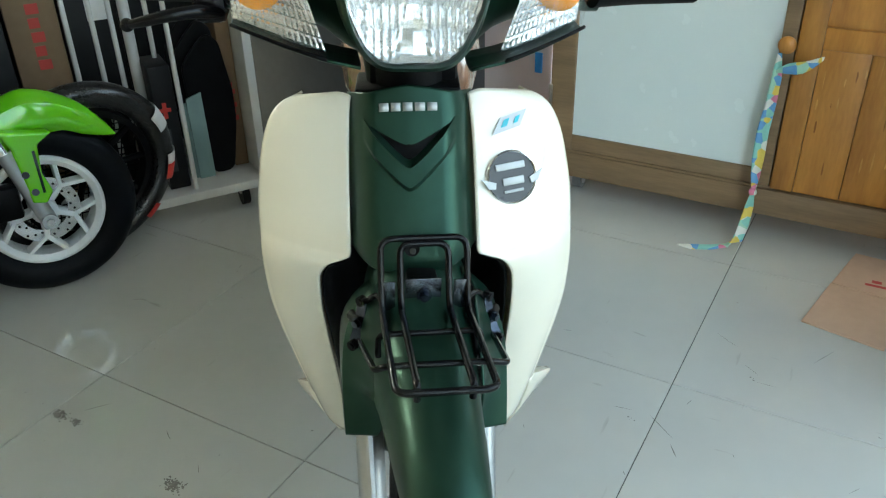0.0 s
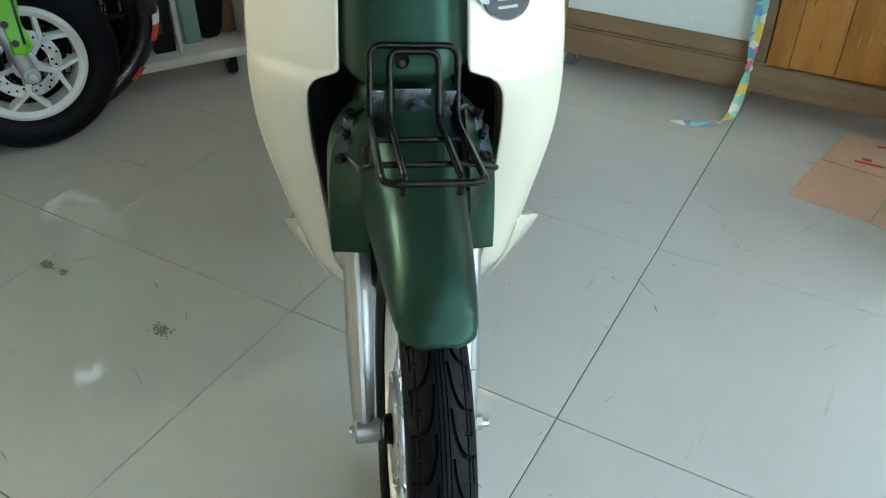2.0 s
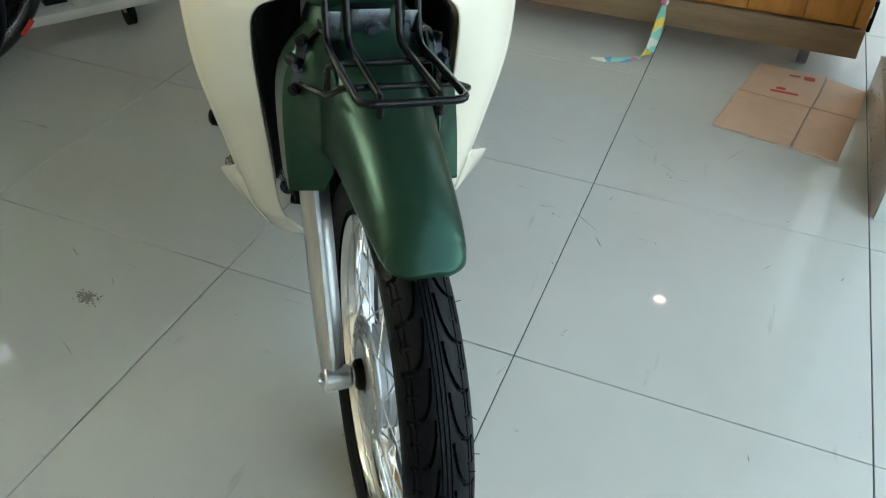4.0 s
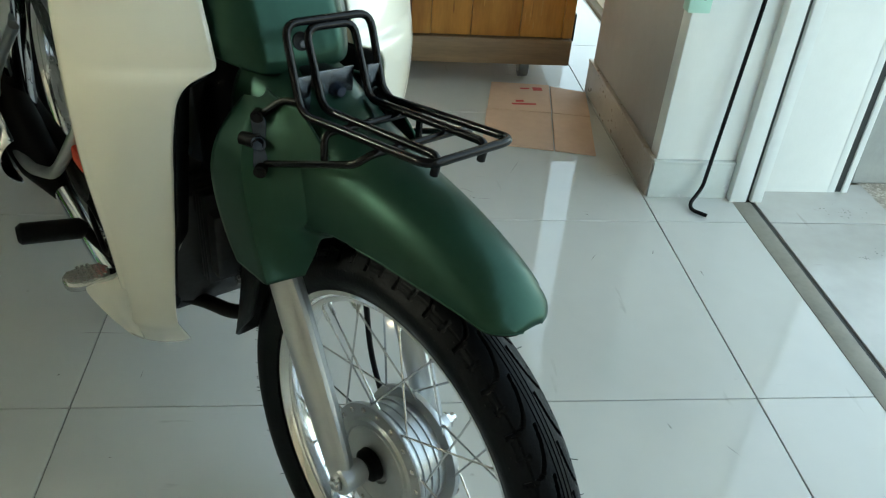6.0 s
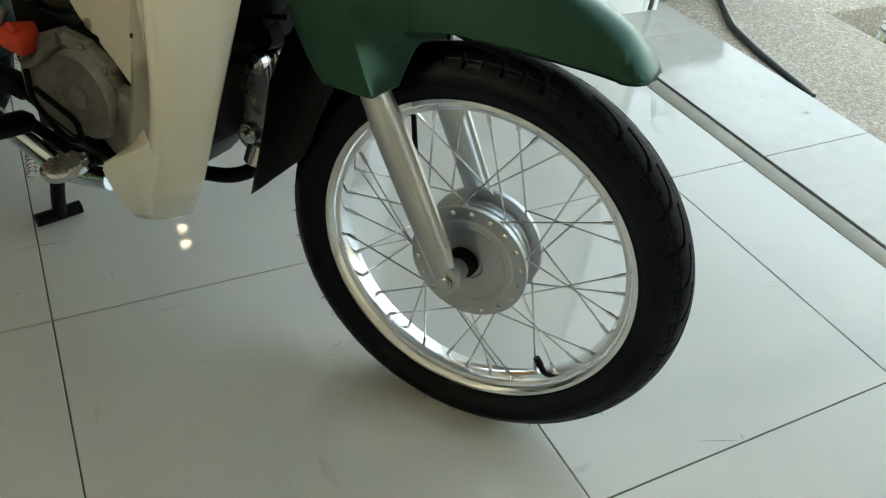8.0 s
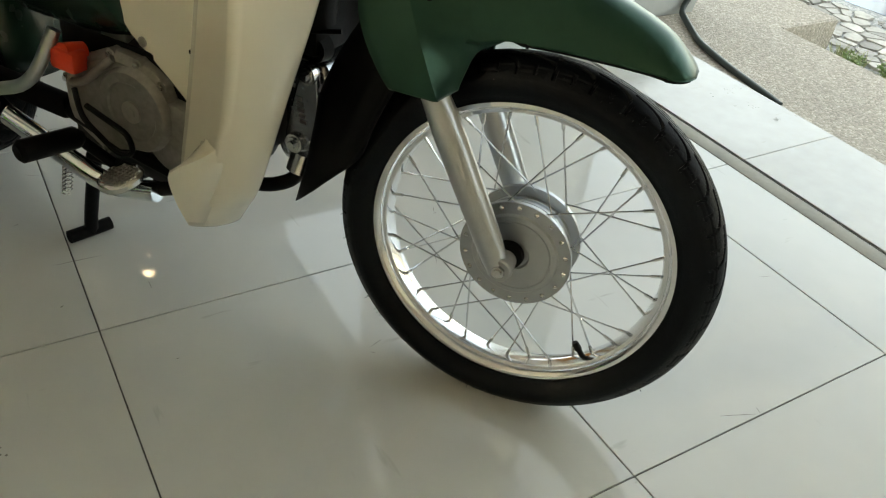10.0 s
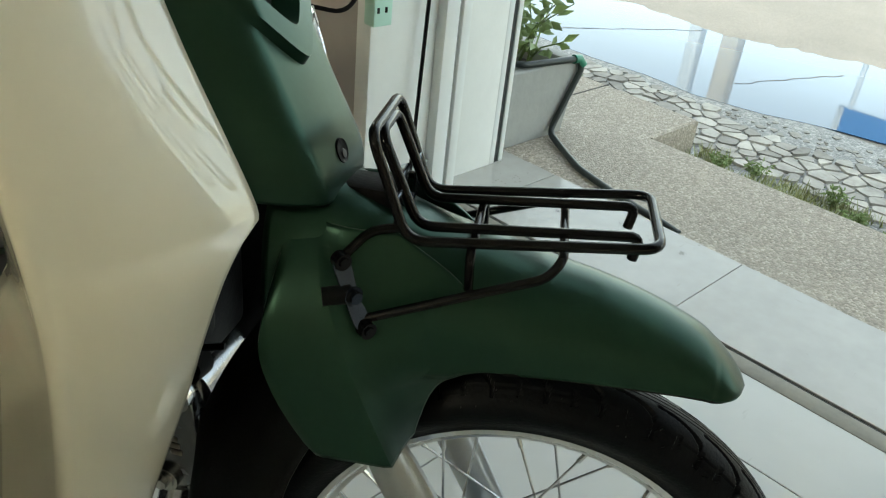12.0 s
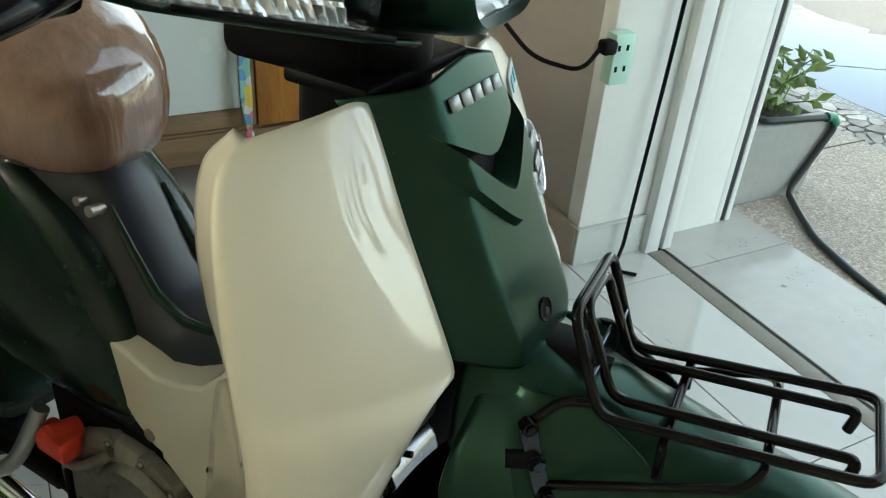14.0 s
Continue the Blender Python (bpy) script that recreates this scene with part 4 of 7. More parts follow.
# front carrier
rk = bmesh.new()
r_ = 0.0042
tube(rk, rounded([(-0.052, 0.0 - 0.068, 0.694), (-0.052, 0.117, 0.668), (-0.052, 0.150, 0.748), (0.052, 0.150, 0.748), (0.052, 0.117, 0.668), (0.052, -0.068, 0.694)], 0.016, closed=True), r_, 10, closed=True)
carrier = steered("front_carrier", rk, ROD, label="black enamelled steel rod carrier")
rk = bmesh.new()
tube(rk, rounded([(-0.029, -0.052, 0.672), (-0.029, -0.055, 0.691), (-0.029, 0.113, 0.671), (-0.029, 0.147, 0.742), (0.029, 0.147, 0.742), (0.029, 0.113, 0.671), (0.029, -0.055, 0.691), (0.029, -0.052, 0.672)], 0.014), r_, 10)
steered("inner_loop", rk, ROD, carrier)
for s in (-1, 1):
    steered("stay", tube(bmesh.new(), rounded([(0, 0.000, 0.676), (s * 0.058, 0.000, 0.676), (s * 0.074 + FX, 0.010, 0.664), (s * 0.085 + FX, 0.142, 0.610)], 0.014), r_ * 0.9, 10), ROD, carrier)
    steered("stay", tube(bmesh.new(), rounded([(FX + s * 0.076, 0.164, 0.652), (FX + s * 0.062, 0.145, 0.674), (s * 0.052, 0.124, 0.678)], 0.012), r_ * 0.9, 10), ROD, carrier)
    wd = Vector((s * 0.72, 0.69, 0)) * 0.0085
    th = Vector((s * 0.69, -0.72, 0)) * 0.0026
    rows = []
    for k in range(13):
        q = k / 12
        c = Vector((FX + s * (0.0885 - 0.0125 * q), 0.1405 + 0.0255 * q, 0.6055 + 0.050 * q)) + th * 1.6
        w_ = wd * (0.62 if k in (0, 12) else (0.92 if k in (1, 11) else 1.0 - 0.18 * math.sin(math.pi * q)))
        bow = -th * 1.6 * math.sin(math.pi * q)
        rows.append([c - w_ + bow, c - w_ + th + bow, c + w_ + th + bow, c + w_ + bow])
    bm = loft(bmesh.new(), rows, closed=True, caps=True)
    br = steered("bracket", bm, BRACKET, carrier, "blue black steel bracket", bevel=0.0008)
    bm = bmesh.new()
    mid = Vector((FX + s * 0.0830, 0.1530, 0.6300)) + th * 1.6
    rod(bm, mid + th * 0.4, mid + th * 2.6, 0.0052, 6)
    rod(bm, mid + th * 0.2, mid + th * 0.9, 0.0078, 16)
    steered("bracket_bolt", bm, BRACKET, carrier, "steel bolt head on a washer")
    for e_ in (Vector((FX + s * 0.0885, 0.1405, 0.6065)), Vector((FX + s * 0.0762, 0.1655, 0.6545))):
        bm = rod(bmesh.new(), e_ + th * 0.4, e_ + th * 3.8, 0.0068, 14)
        rod(bm, e_ + th * 3.6, e_ + th * 4.4, 0.0042, 6)
        steered("rod_end", bm, ROD, carrier)
    steered("spacer_tube", rod(bmesh.new(), mid - th, mid + Vector((s * 0.006, 0.022, -0.002)), 0.0075, 20), BLACK, carrier)
steered("cross_bar", tube(bmesh.new(), rounded([(-0.060, 0.066, 0.640), (-0.060, 0.068, 0.669), (0.060, 0.068, 0.669), (0.060, 0.066, 0.640)], 0.01), r_ * 0.9, 10), ROD, carrier)
bm = bmesh.new()
for u0, u1, y in ((-0.051, -0.035, 0.126), (-0.023, 0.021, 0.131), (0.035, 0.051, 0.126)):
    box(bm, (u0, y, 0.662), (u1, y + 0.003, 0.702), 0.001)
steered("mounting_plate", bm, PLATE, carrier, "dark glossy steel mounting plate")
bm = rod(bmesh.new(), (0, 0.122, 0.680), (0, 0.140, 0.680), 0.0058, 6)
rod(bm, (0, 0.1275, 0.680), (0, 0.130, 0.680), 0.0092, 16)
steered("mounting_bolt", bm, BRACKET, carrier)
steered("mounting_arm", boxm((-0.02, 0.133, 0.664), (0.02, 0.20, 0.692), 0.006), BLACK, carrier)


# leg shield
LA = [(-0.90, 0.070, 0.318), (-0.86, 0.074, 0.296), (-0.80, 0.077, 0.268), (-0.74, 0.078, 0.238), (-0.705, 0.0785, 0.221), (-0.690, 0.0792, 0.2155), (-0.685, 0.083, 0.2145), (-0.682, 0.092, 0.2145), (-0.679, 0.102, 0.215), (-0.674, 0.1115, 0.217), (-0.665, 0.1185, 0.220), (-0.650, 0.1230, 0.2245), (-0.60, 0.1255, 0.240), (-0.56, 0.125, 0.252), (-0.44, 0.121, 0.293), (-0.34, 0.119, 0.325), (-0.28, 0.113, 0.349), (-0.24, 0.099, 0.376), (-0.186, 0.077, 0.414)]
LC = [(-0.876, 0.147, 0.338), (-0.868, 0.161, 0.338), (-0.855, 0.173, 0.336), (-0.835, 0.183, 0.331), (-0.80, 0.193, 0.323), (-0.74, 0.203, 0.310), (-0.69, 0.206, 0.301), (-0.64, 0.207, 0.296), (-0.56, 0.202, 0.303), (-0.44, 0.184, 0.333), (-0.34, 0.170, 0.370), (-0.26, 0.160, 0.408), (-0.186, 0.146, 0.446)]
LD = [(-0.876, 0.140, 0.355), (-0.855, 0.159, 0.362), (-0.80, 0.171, 0.362), (-0.74, 0.172, 0.357), (-0.70, 0.165, 0.354), (-0.65, 0.145, 0.370), (-0.62, 0.122, 0.398), (-0.58, 0.103, 0.432), (-0.45, 0.096, 0.462), (-0.34, 0.105, 0.475), (-0.28, 0.120, 0.474), (-0.22, 0.132, 0.468), (-0.186, 0.138, 0.456)]


def shield_pt(s, q, z):
    """A point of the shield's skin: q from its inner edge (0) over the outer crease (0.8) to its rear edge (1)."""
    A, C, D = (Vector((*spl(k, -z), 0)) for k in (LA, LC, LD))
    n_ = Vector((0.68, -0.73, 0))
    u = q / 0.8
    bl = 0.040 - 0.018 * float(np.clip((z - 0.81) / 0.066, 0, 1))
    if q < 0.72:
        x, y, _ = A.lerp(C, u) + n_ * bl * u * (1 - u)
    else:
        P = A.lerp(C, 0.9) + n_ * bl * 0.09
        x, y, _ = spl([(0.64, *(A.lerp(C, 0.8) + n_ * bl * 0.16)), (0.72, *P), (0.80, *C), (0.84, *C.lerp(D, 0.12)), (0.92, *C.lerp(D, 0.55)), (1.0, *D)], q)
    drop = (0.018 * min(1.0, u) ** 1.3 - 0.002) * float(np.clip((z - 0.78) / 0.096, 0, 1)) ** 2
    drop += 0.007 * max(0.0, 1 - u / 0.2) ** 2 * float(np.clip((z - 0.83) / 0.046, 0, 1)) ** 2
    rise = 0.018 * q * float(np.clip((0.27 - z) / 0.084, 0, 1))
    return Vector((s * x * (1.05 if s > 0 else 1.0), y, z - drop + rise))


def on_shield(x, z, lift):
    """A frame lying on the left shield: its x runs outwards, its -y away from the skin."""
    q = min((k / 200 for k in range(160)), key=lambda k: abs(shield_pt(1, k, z).x - x))
    p = shield_pt(1, q, z)
    tx = (shield_pt(1, q + 0.02, z) - shield_pt(1, q - 0.02, z)).normalized()
    tz = shield_pt(1, q, z + 0.01) - shield_pt(1, q, z - 0.01)
    ny = tz.cross(tx).normalized()
    if ny.y < 0:
        ny = -ny
    tz = tx.cross(ny)
    m = Matrix((tx, ny, tz)).transposed().to_4x4()
    return Matrix.Translation(p - ny * lift) @ m


for s in (-1, 1):
    rows = [[shield_pt(s, k / 40, 0.876 - 0.690 * i / 160) for k in range(41)] for i in range(161)]
    shield = part("leg_shield", loft(bmesh.new(), rows), CREAM, bike, "glossy cream leg shield", angle=75, solid=0.004, offset=1.0 if s < 0 else -1.0)
    # flared foot of the shield
    rows = []
    for i in range(17):
        t = i / 16
        z = 0.372 - 0.168 * t
        fl = spl([(0, 0.002), (0.10, 0.020), (0.22, 0.052), (0.30, 0.057), (0.6, 0.038), (1, 0.007)], t)[0] * (1.2 if s > 0 else 1.0)
        A, C = Vector((*spl(LA, -z), 0)), Vector((*spl(LC, -z), 0))
        a = A.lerp(C, 0.80) + Vector((0.68, -0.73, 0)) * 0.010
        o = C + Vector((0.70, 0.71, 0)) * fl
        b = C.lerp(Vector((*spl(LD, -z), 0)), 0.5)
        rows.append([Vector((s * p.x * (1.05 if s > 0 else 1.0), p.y, z)) for p in (a, a.lerp(o, 0.5), o - Vector((0.002, 0.002, 0)), o, o + Vector((-0.004, 0.004, 0)), b.lerp(o, 0.5), b)])
    part("shield_foot", loft(bmesh.new(), rows), CREAM, shield, angle=40, solid=0.003)
    # dark liner inside the wheel opening
    rows = []
    for i in range(31):
        z = 0.682 - 0.317 * i / 30
        A = Vector((*spl(LA, -z), 0))
        rows.append([Vector((s * p.x, p.y, z)) for p in (A + Vector((-0.002, 0.003, 0)), A + Vector((-0.012, 0.035, 0)), A + Vector((-0.035, 0.080, 0)), A + Vector((-0.06, 0.11, 0)))])
    part("inner_liner", loft(bmesh.new(), rows), BLACK, shield, "black inner liner", solid=0.003)
    # side cover behind the shield
    sc = [(0.640, 0.534), (0.594, 0.530), (0.545, 0.522), (0.510, 0.532), (0.469, 0.552), (0.436, 0.586), (0.409, 0.63), (0.425, 0.45), (0.446, 0.318), (0.452, 0.334), (0.470, 0.354), (0.518, 0.388), (0.550, 0.407), (0.590, 0.432), (0.637, 0.482), (0.653, 0.518)]
    bm = plate(bmesh.new(), sc, s * 0.047, "X", s * -0.035)
    for v in bm.verts:
        v.co.x += s * (0.088 - 0.10 * (v.co.y - 0.42))
    cov = part("side_cover", bm, CREAM, bike, "cream side cover", bevel=0.004)
    part("cover_bolt", rod(bmesh.new(), (s * 0.080, 0.563, 0.430), (s * 0.0885, 0.564, 0.430), 0.0075, 18), ALUDARK, cov)
    part("clip_slot", boxm((s * 0.096 - 0.004, 0.451, 0.445), (s * 0.096 + 0.003, 0.467, 0.451), 0.001), BLACK, cov)
# badges on the left shield
TILT_B = on_shield(0.129, 0.770, 0.0043)
bd = tidy(lathe(bmesh.new(), [(0.0, 0.0), (0.0, 0.0335), (-0.0025, 0.0335), (-0.0025, 0.0)], 44, axis="Y"))
bmesh.ops.transform(bd, matrix=TILT_B, verts=bd.verts)
badge = part("round_badge", bd, BADGE, bike, "round dark grey emblem with silver wings")
bm = bmesh.new()
for lo, hi in (((-0.022, -0.005, 0.010), (0.020, -0.003, 0.019)), ((-0.014, -0.005, -0.010), (0.016, -0.003, 0.000)), ((-0.014, -0.0045, -0.020), (0.014, -0.003, -0.016))):
    box(bm, lo, hi, 0.001)
for s in (-1, 1):
    plate(bm, [(s * 0.024, -0.004), (s * 0.044, 0.004), (s * 0.040, -0.002), (s * 0.036, -0.010), (s * 0.026, -0.012)], -0.002, "Y", -0.003)
bmesh.ops.transform(bm, matrix=TILT_B, verts=bm.verts)
part("badge_relief", bm, SILVER, badge)
bm = tidy(lathe(bmesh.new(), [(0.0, 0.0322), (-0.0030, 0.0325), (-0.0042, 0.0338), (-0.0030, 0.0352), (0.0, 0.0355)], 44, axis="Y"))
bmesh.ops.transform(bm, matrix=TILT_B, verts=bm.verts)
part("badge_ring", bm, CHROME, badge)
TILT_E = on_shield(0.128, 0.836, 0.0043)
bm = plate(bmesh.new(), [(-0.026, -0.016), (0.014, -0.007), (0.026, 0.014), (-0.013, 0.005)], -0.002, "Y", 0.0)
bmesh.ops.transform(bm, matrix=TILT_E, verts=bm.verts)
emb = part("slanted_emblem", bm, SILVER, bike, "slanted silver and cyan emblem")
bm = plate(bmesh.new(), [(-0.014, -0.008), (-0.005, -0.006), (0.000, 0.004), (-0.008, 0.002)], -0.001, "Y", -0.002)
bmesh.ops.transform(bm, matrix=TILT_E, verts=bm.verts)
part("emblem_inlay", bm, CYAN, emb)
bm = plate(bmesh.new(), [(0.004, -0.004), (0.011, -0.002), (0.016, 0.007), (0.009, 0.005)], -0.001, "Y", -0.002)
bmesh.ops.transform(bm, matrix=TILT_E, verts=bm.verts)
part("emblem_inlay", bm, CYAN, emb)

# centre cowl
CP = [(-0.93, 0.290), (-0.90, 0.274), (-0.86, 0.254), (-0.82, 0.233), (-0.778, 0.212), (-0.750, 0.198), (-0.722, 0.183), (-0.70, 0.175), (-0.685, 0.174)]


def bulge(u):
    """How far the cowl falls back at u across: a nearly flat face, a soft crease, then its flank."""
    a, b, g, h = 0.48, 0.90, 0.10, 2.9
    if u < a:
        f = 0.5 * g * u * u / a
    elif u < b:
        f = 0.5 * g * a + g * (u - a) + 0.5 * (h - g) * (u - a) ** 2 / (b - a)
    else:
        f = 0.5 * g * a + g * (b - a) + 0.5 * (h - g) * (b - a) + h * (u - b)
    top = 0.5 * g * a + g * (b - a) + 0.5 * (h - g) * (b - a) + h * (1 - b)
    return f / top


def cowl_pt(u, z):
    """A point of the cowl's face: u from -1 to 1 across."""
    y0 = spl(CP, -z)[0]
    ya = spl(LA, -max(z, 0.70))[1] + 0.012
    w = 0.079 if u < 0 else 0.0825
    y = y0 + (ya - y0) * bulge(abs(u))
    zz = z + (0.012 * abs(u) ** 2 if z < 0.73 else 0) * (0.73 - z) / 0.045
    if z > 0.86:
        zz -= (0.010 * u * u + 0.012 * bulge(abs(u))) * (z - 0.86) / 0.036
    return Vector((w * u, y, zz))


def vee(x):
    return 0.041 * min(1.25, (math.hypot(x, 0.004) - 0.004) / 0.0445) ** 1.12


VENT = 0.808
rows, vent = [], [[], []]
levels = [0.896, 0.893, 0.888, 0.882, 0.877, 0.872] + [0.862, 0.853, 0.846, 0.840, 0.835] + [0.8310, 0.8298, 0.8105, 0.8090, VENT] + [0.804, 0.799, 0.794, 0.789, 0.7865, 0.784, 0.7815, 0.779, 0.775] + [0.758, 0.748, 0.738, 0.728, 0.718, 0.708, 0.700, 0.693, 0.688, 0.685]
for z0 in levels:
    row = []
    for k in range(-40, 41):
        x = 0.079 * k / 40
        follow = float(np.clip((0.925 - z0) / 0.10, 0, 1)) * float(np.clip((z0 - 0.690) / 0.070, 0, 1))
        fade = float(np.clip((0.079 - abs(x)) / 0.022, 0, 1))
        inside = float(np.clip(1 - abs(x) / 0.049, 0, 1))
        zb = z0
        if 0.8095 < z0 < 0.8305:
            zb = VENT + 0.002 + (z0 - VENT - 0.002) * inside ** 0.8
        elif z0 >= 0.8305:
            zb = z0 - 0.0205 * (1 - inside ** 0.8) * float(np.clip((0.925 - z0) / 0.10, 0, 1))
        z = zb + vee(x) * follow * (0.35 + 0.65 * fade) * (1.0 if z0 < 0.86 else max(0.0, (0.896 - z0) / 0.036))
        p = cowl_pt(k / 40, z)
        if 0.8095 < z0 < 0.8305 and inside > 0.02:
            p.y += 0.020
        lip = float(np.clip(1 - abs(x) / 0.057, 0, 1))
        if 0.779 < z0 < 0.8090 and lip > 0:
            p.y -= 0.0085 * min(1.0, lip * 4) * float(np.clip((z0 - 0.779) / 0.0075, 0, 1))
        row.append(p)
    rows.append(row)
cowl = part("centre_cowl", loft(bmesh.new(), rows), GREEN, bike, "matt green centre cowl with a pointed vent", angle=42, solid=0.003, offset=1.0)
# plain black sheet in the slot, drawn for the vent's shaded inside
bm = bmesh.new()
va, vb = [], []
for k in range(-20, 21):
    x = 0.044 * k / 20
    ins = max(0.0, 1 - abs(x) / 0.049) ** 0.8
    for lst, z in ((va, VENT + 0.002 + vee(x)), (vb, VENT + 0.003 + 0.0195 * ins + vee(x))):
        lst.append(cowl_pt(x / 0.079, z) + Vector((0, 0.013, 0)))
part("vent_mesh", loft(bm, [va, vb]), BLACK, cowl, "black sheet for the dark inside of the vent")
ht = cowl_pt(0.0, 0.716)
seat_m = Matrix.Translation((0, ht.y - 0.0002, 0.716)) @ Matrix.Rotation(radians(-20), 4, "X")
# flat black disc on the cowl, coloured for the shade in the screw hole
bm = tidy(lathe(bmesh.new(), [(0.001, 0.0102), (-0.0008, 0.0094), (-0.0002, 0.0084), (-0.0001, 0.0)], 24, axis="Y"))
bmesh.ops.transform(bm, matrix=seat_m, verts=bm.verts)
part("screw_recess", bm, BLACK, cowl)
bm = tidy(lathe(bmesh.new(), [(-0.0012, 0.0), (-0.0010, 0.0035), (0.0, 0.0042)], 14, (0.001, 0, -0.003), axis="Y"))
bmesh.ops.transform(bm, matrix=seat_m, verts=bm.verts)
part("screw", bm, BADGE, cowl)
bm = bmesh.new()
for k in range(5):
    u0 = -0.0355 + k * 0.0146
    pts = [cowl_pt((u0 + q) / 0.079, z) for q, z in ((0, 0.8690), (0.0118, 0.8690), (0.0118, 0.8785), (0, 0.8785))]
    vs = [bm.verts.new(p + Vector((0, -0.0036, -0.001))) for p in pts]
    bm.faces.new(vs)
part("lettering_bar", bm, SILVER, cowl, "silver name mark reduced to bars", solid=0.001)
# dark gap round the lower cowl edge and inside
part("head_pipe_shroud", tidy(lathe(bmesh.new(), [(0.50, 0.050), (0.66, 0.055), (0.90, 0.050), (0.93, 0.045)], 24, (0, 0.355, 0), axis="Z")), BLACK, bike)

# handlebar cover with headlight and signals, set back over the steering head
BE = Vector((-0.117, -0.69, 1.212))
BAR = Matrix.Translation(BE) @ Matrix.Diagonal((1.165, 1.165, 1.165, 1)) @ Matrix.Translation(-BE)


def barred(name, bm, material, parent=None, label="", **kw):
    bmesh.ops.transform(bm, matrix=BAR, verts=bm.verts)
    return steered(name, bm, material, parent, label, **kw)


hb = bmesh.new()
rows = []
for i in range(41):
    u = -1 + 2 * i / 40
    x = -0.015 + 0.235 * u
    q = abs(u)
    ylo = spl([(0, 0.172), (0.25, 0.172), (0.40, 0.195), (0.6, 0.225), (1, 0.265)], q)[0]
    zc = spl([(0, 1.045), (0.35, 1.034), (1, 1.012)], q)[0]
    hz = spl([(0, 0.093), (0.18, 0.092), (0.30, 0.076), (0.42, 0.054), (0.7, 0.036), (1, 0.030)], q)[0]
    hy = spl([(0, 0.060), (0.3, 0.056), (0.5, 0.040), (1, 0.026)], q)[0]
    row = []
    for k in range(28):
        a = 2 * math.pi * k / 28
        ca, sa = math.cos(a), math.sin(a)
        row.append(Vector((x, ylo + hy - hy * math.copysign(abs(ca) ** 0.75, ca), zc + hz * math.copysign(abs(sa) ** 0.8, sa))))
    rows.append(row)
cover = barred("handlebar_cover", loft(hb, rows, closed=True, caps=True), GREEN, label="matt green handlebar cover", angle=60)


def lens_outline(k, grow=1.0):
    a = 2 * math.pi * k / 40
    c, s_ = math.cos(a), math.sin(a)
    z = math.copysign(abs(s_) ** 0.40, s_)
    w = 0.0745 - 0.027 * max(0, -z) ** 1.4
    return Vector((w * grow * math.copysign(abs(c) ** 0.40, c), 0, 0.087 * grow * z))


HC = Vector((-0.0193, 0.118, 1.051))
rows = [[HC + lens_outline(k, g) + Vector((0, dy, 0)) for k in range(40)] for g, dy in ((1.16, 0.085), (1.13, 0.045), (1.09, 0.014), (1.055, 0.001), (1.0, -0.004), (0.985, 0.006))]
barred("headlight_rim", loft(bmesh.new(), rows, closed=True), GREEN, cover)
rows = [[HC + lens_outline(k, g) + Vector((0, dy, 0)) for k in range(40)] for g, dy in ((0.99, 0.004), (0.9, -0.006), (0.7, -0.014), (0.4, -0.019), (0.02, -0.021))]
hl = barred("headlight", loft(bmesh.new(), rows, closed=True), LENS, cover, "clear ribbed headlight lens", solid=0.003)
rnd = random.Random(7)
steps = [[rnd.uniform(-0.0016, 0.0016) for _ in range(40)] for _ in range(40)]
rows = []
for r in range(45):
    g = 0.97 - 0.77 * r / 44
    dy = 0.008 + 0.030 * (1 - g ** 2) ** 0.8
    row = []
    for k in range(96):
        q = lens_outline(k * 40 / 96, g)
        ci, cj = int((q.x + 0.1) / 0.0082), int((q.z + 0.1) / 0.023)
        flute = 0.0030 * abs(math.sin(math.pi * (q.x + 0.1) / 0.0082)) + 0.0022 * abs(math.sin(math.pi * (q.z + 0.1) / 0.023))
        row.append(HC + q + Vector((0, dy - flute + steps[ci % 40][cj % 40], 0)))
    rows.append(row)
for g, dy in ((0.20, 0.020), (0.02, 0.018)):
    rows.append([HC + lens_outline(k * 40 / 96, g) + Vector((0, dy, 0)) for k in range(96)])
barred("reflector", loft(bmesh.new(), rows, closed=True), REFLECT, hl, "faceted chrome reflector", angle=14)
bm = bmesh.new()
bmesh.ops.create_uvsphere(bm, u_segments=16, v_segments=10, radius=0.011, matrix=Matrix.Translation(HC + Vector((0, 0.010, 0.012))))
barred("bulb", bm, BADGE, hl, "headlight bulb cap")
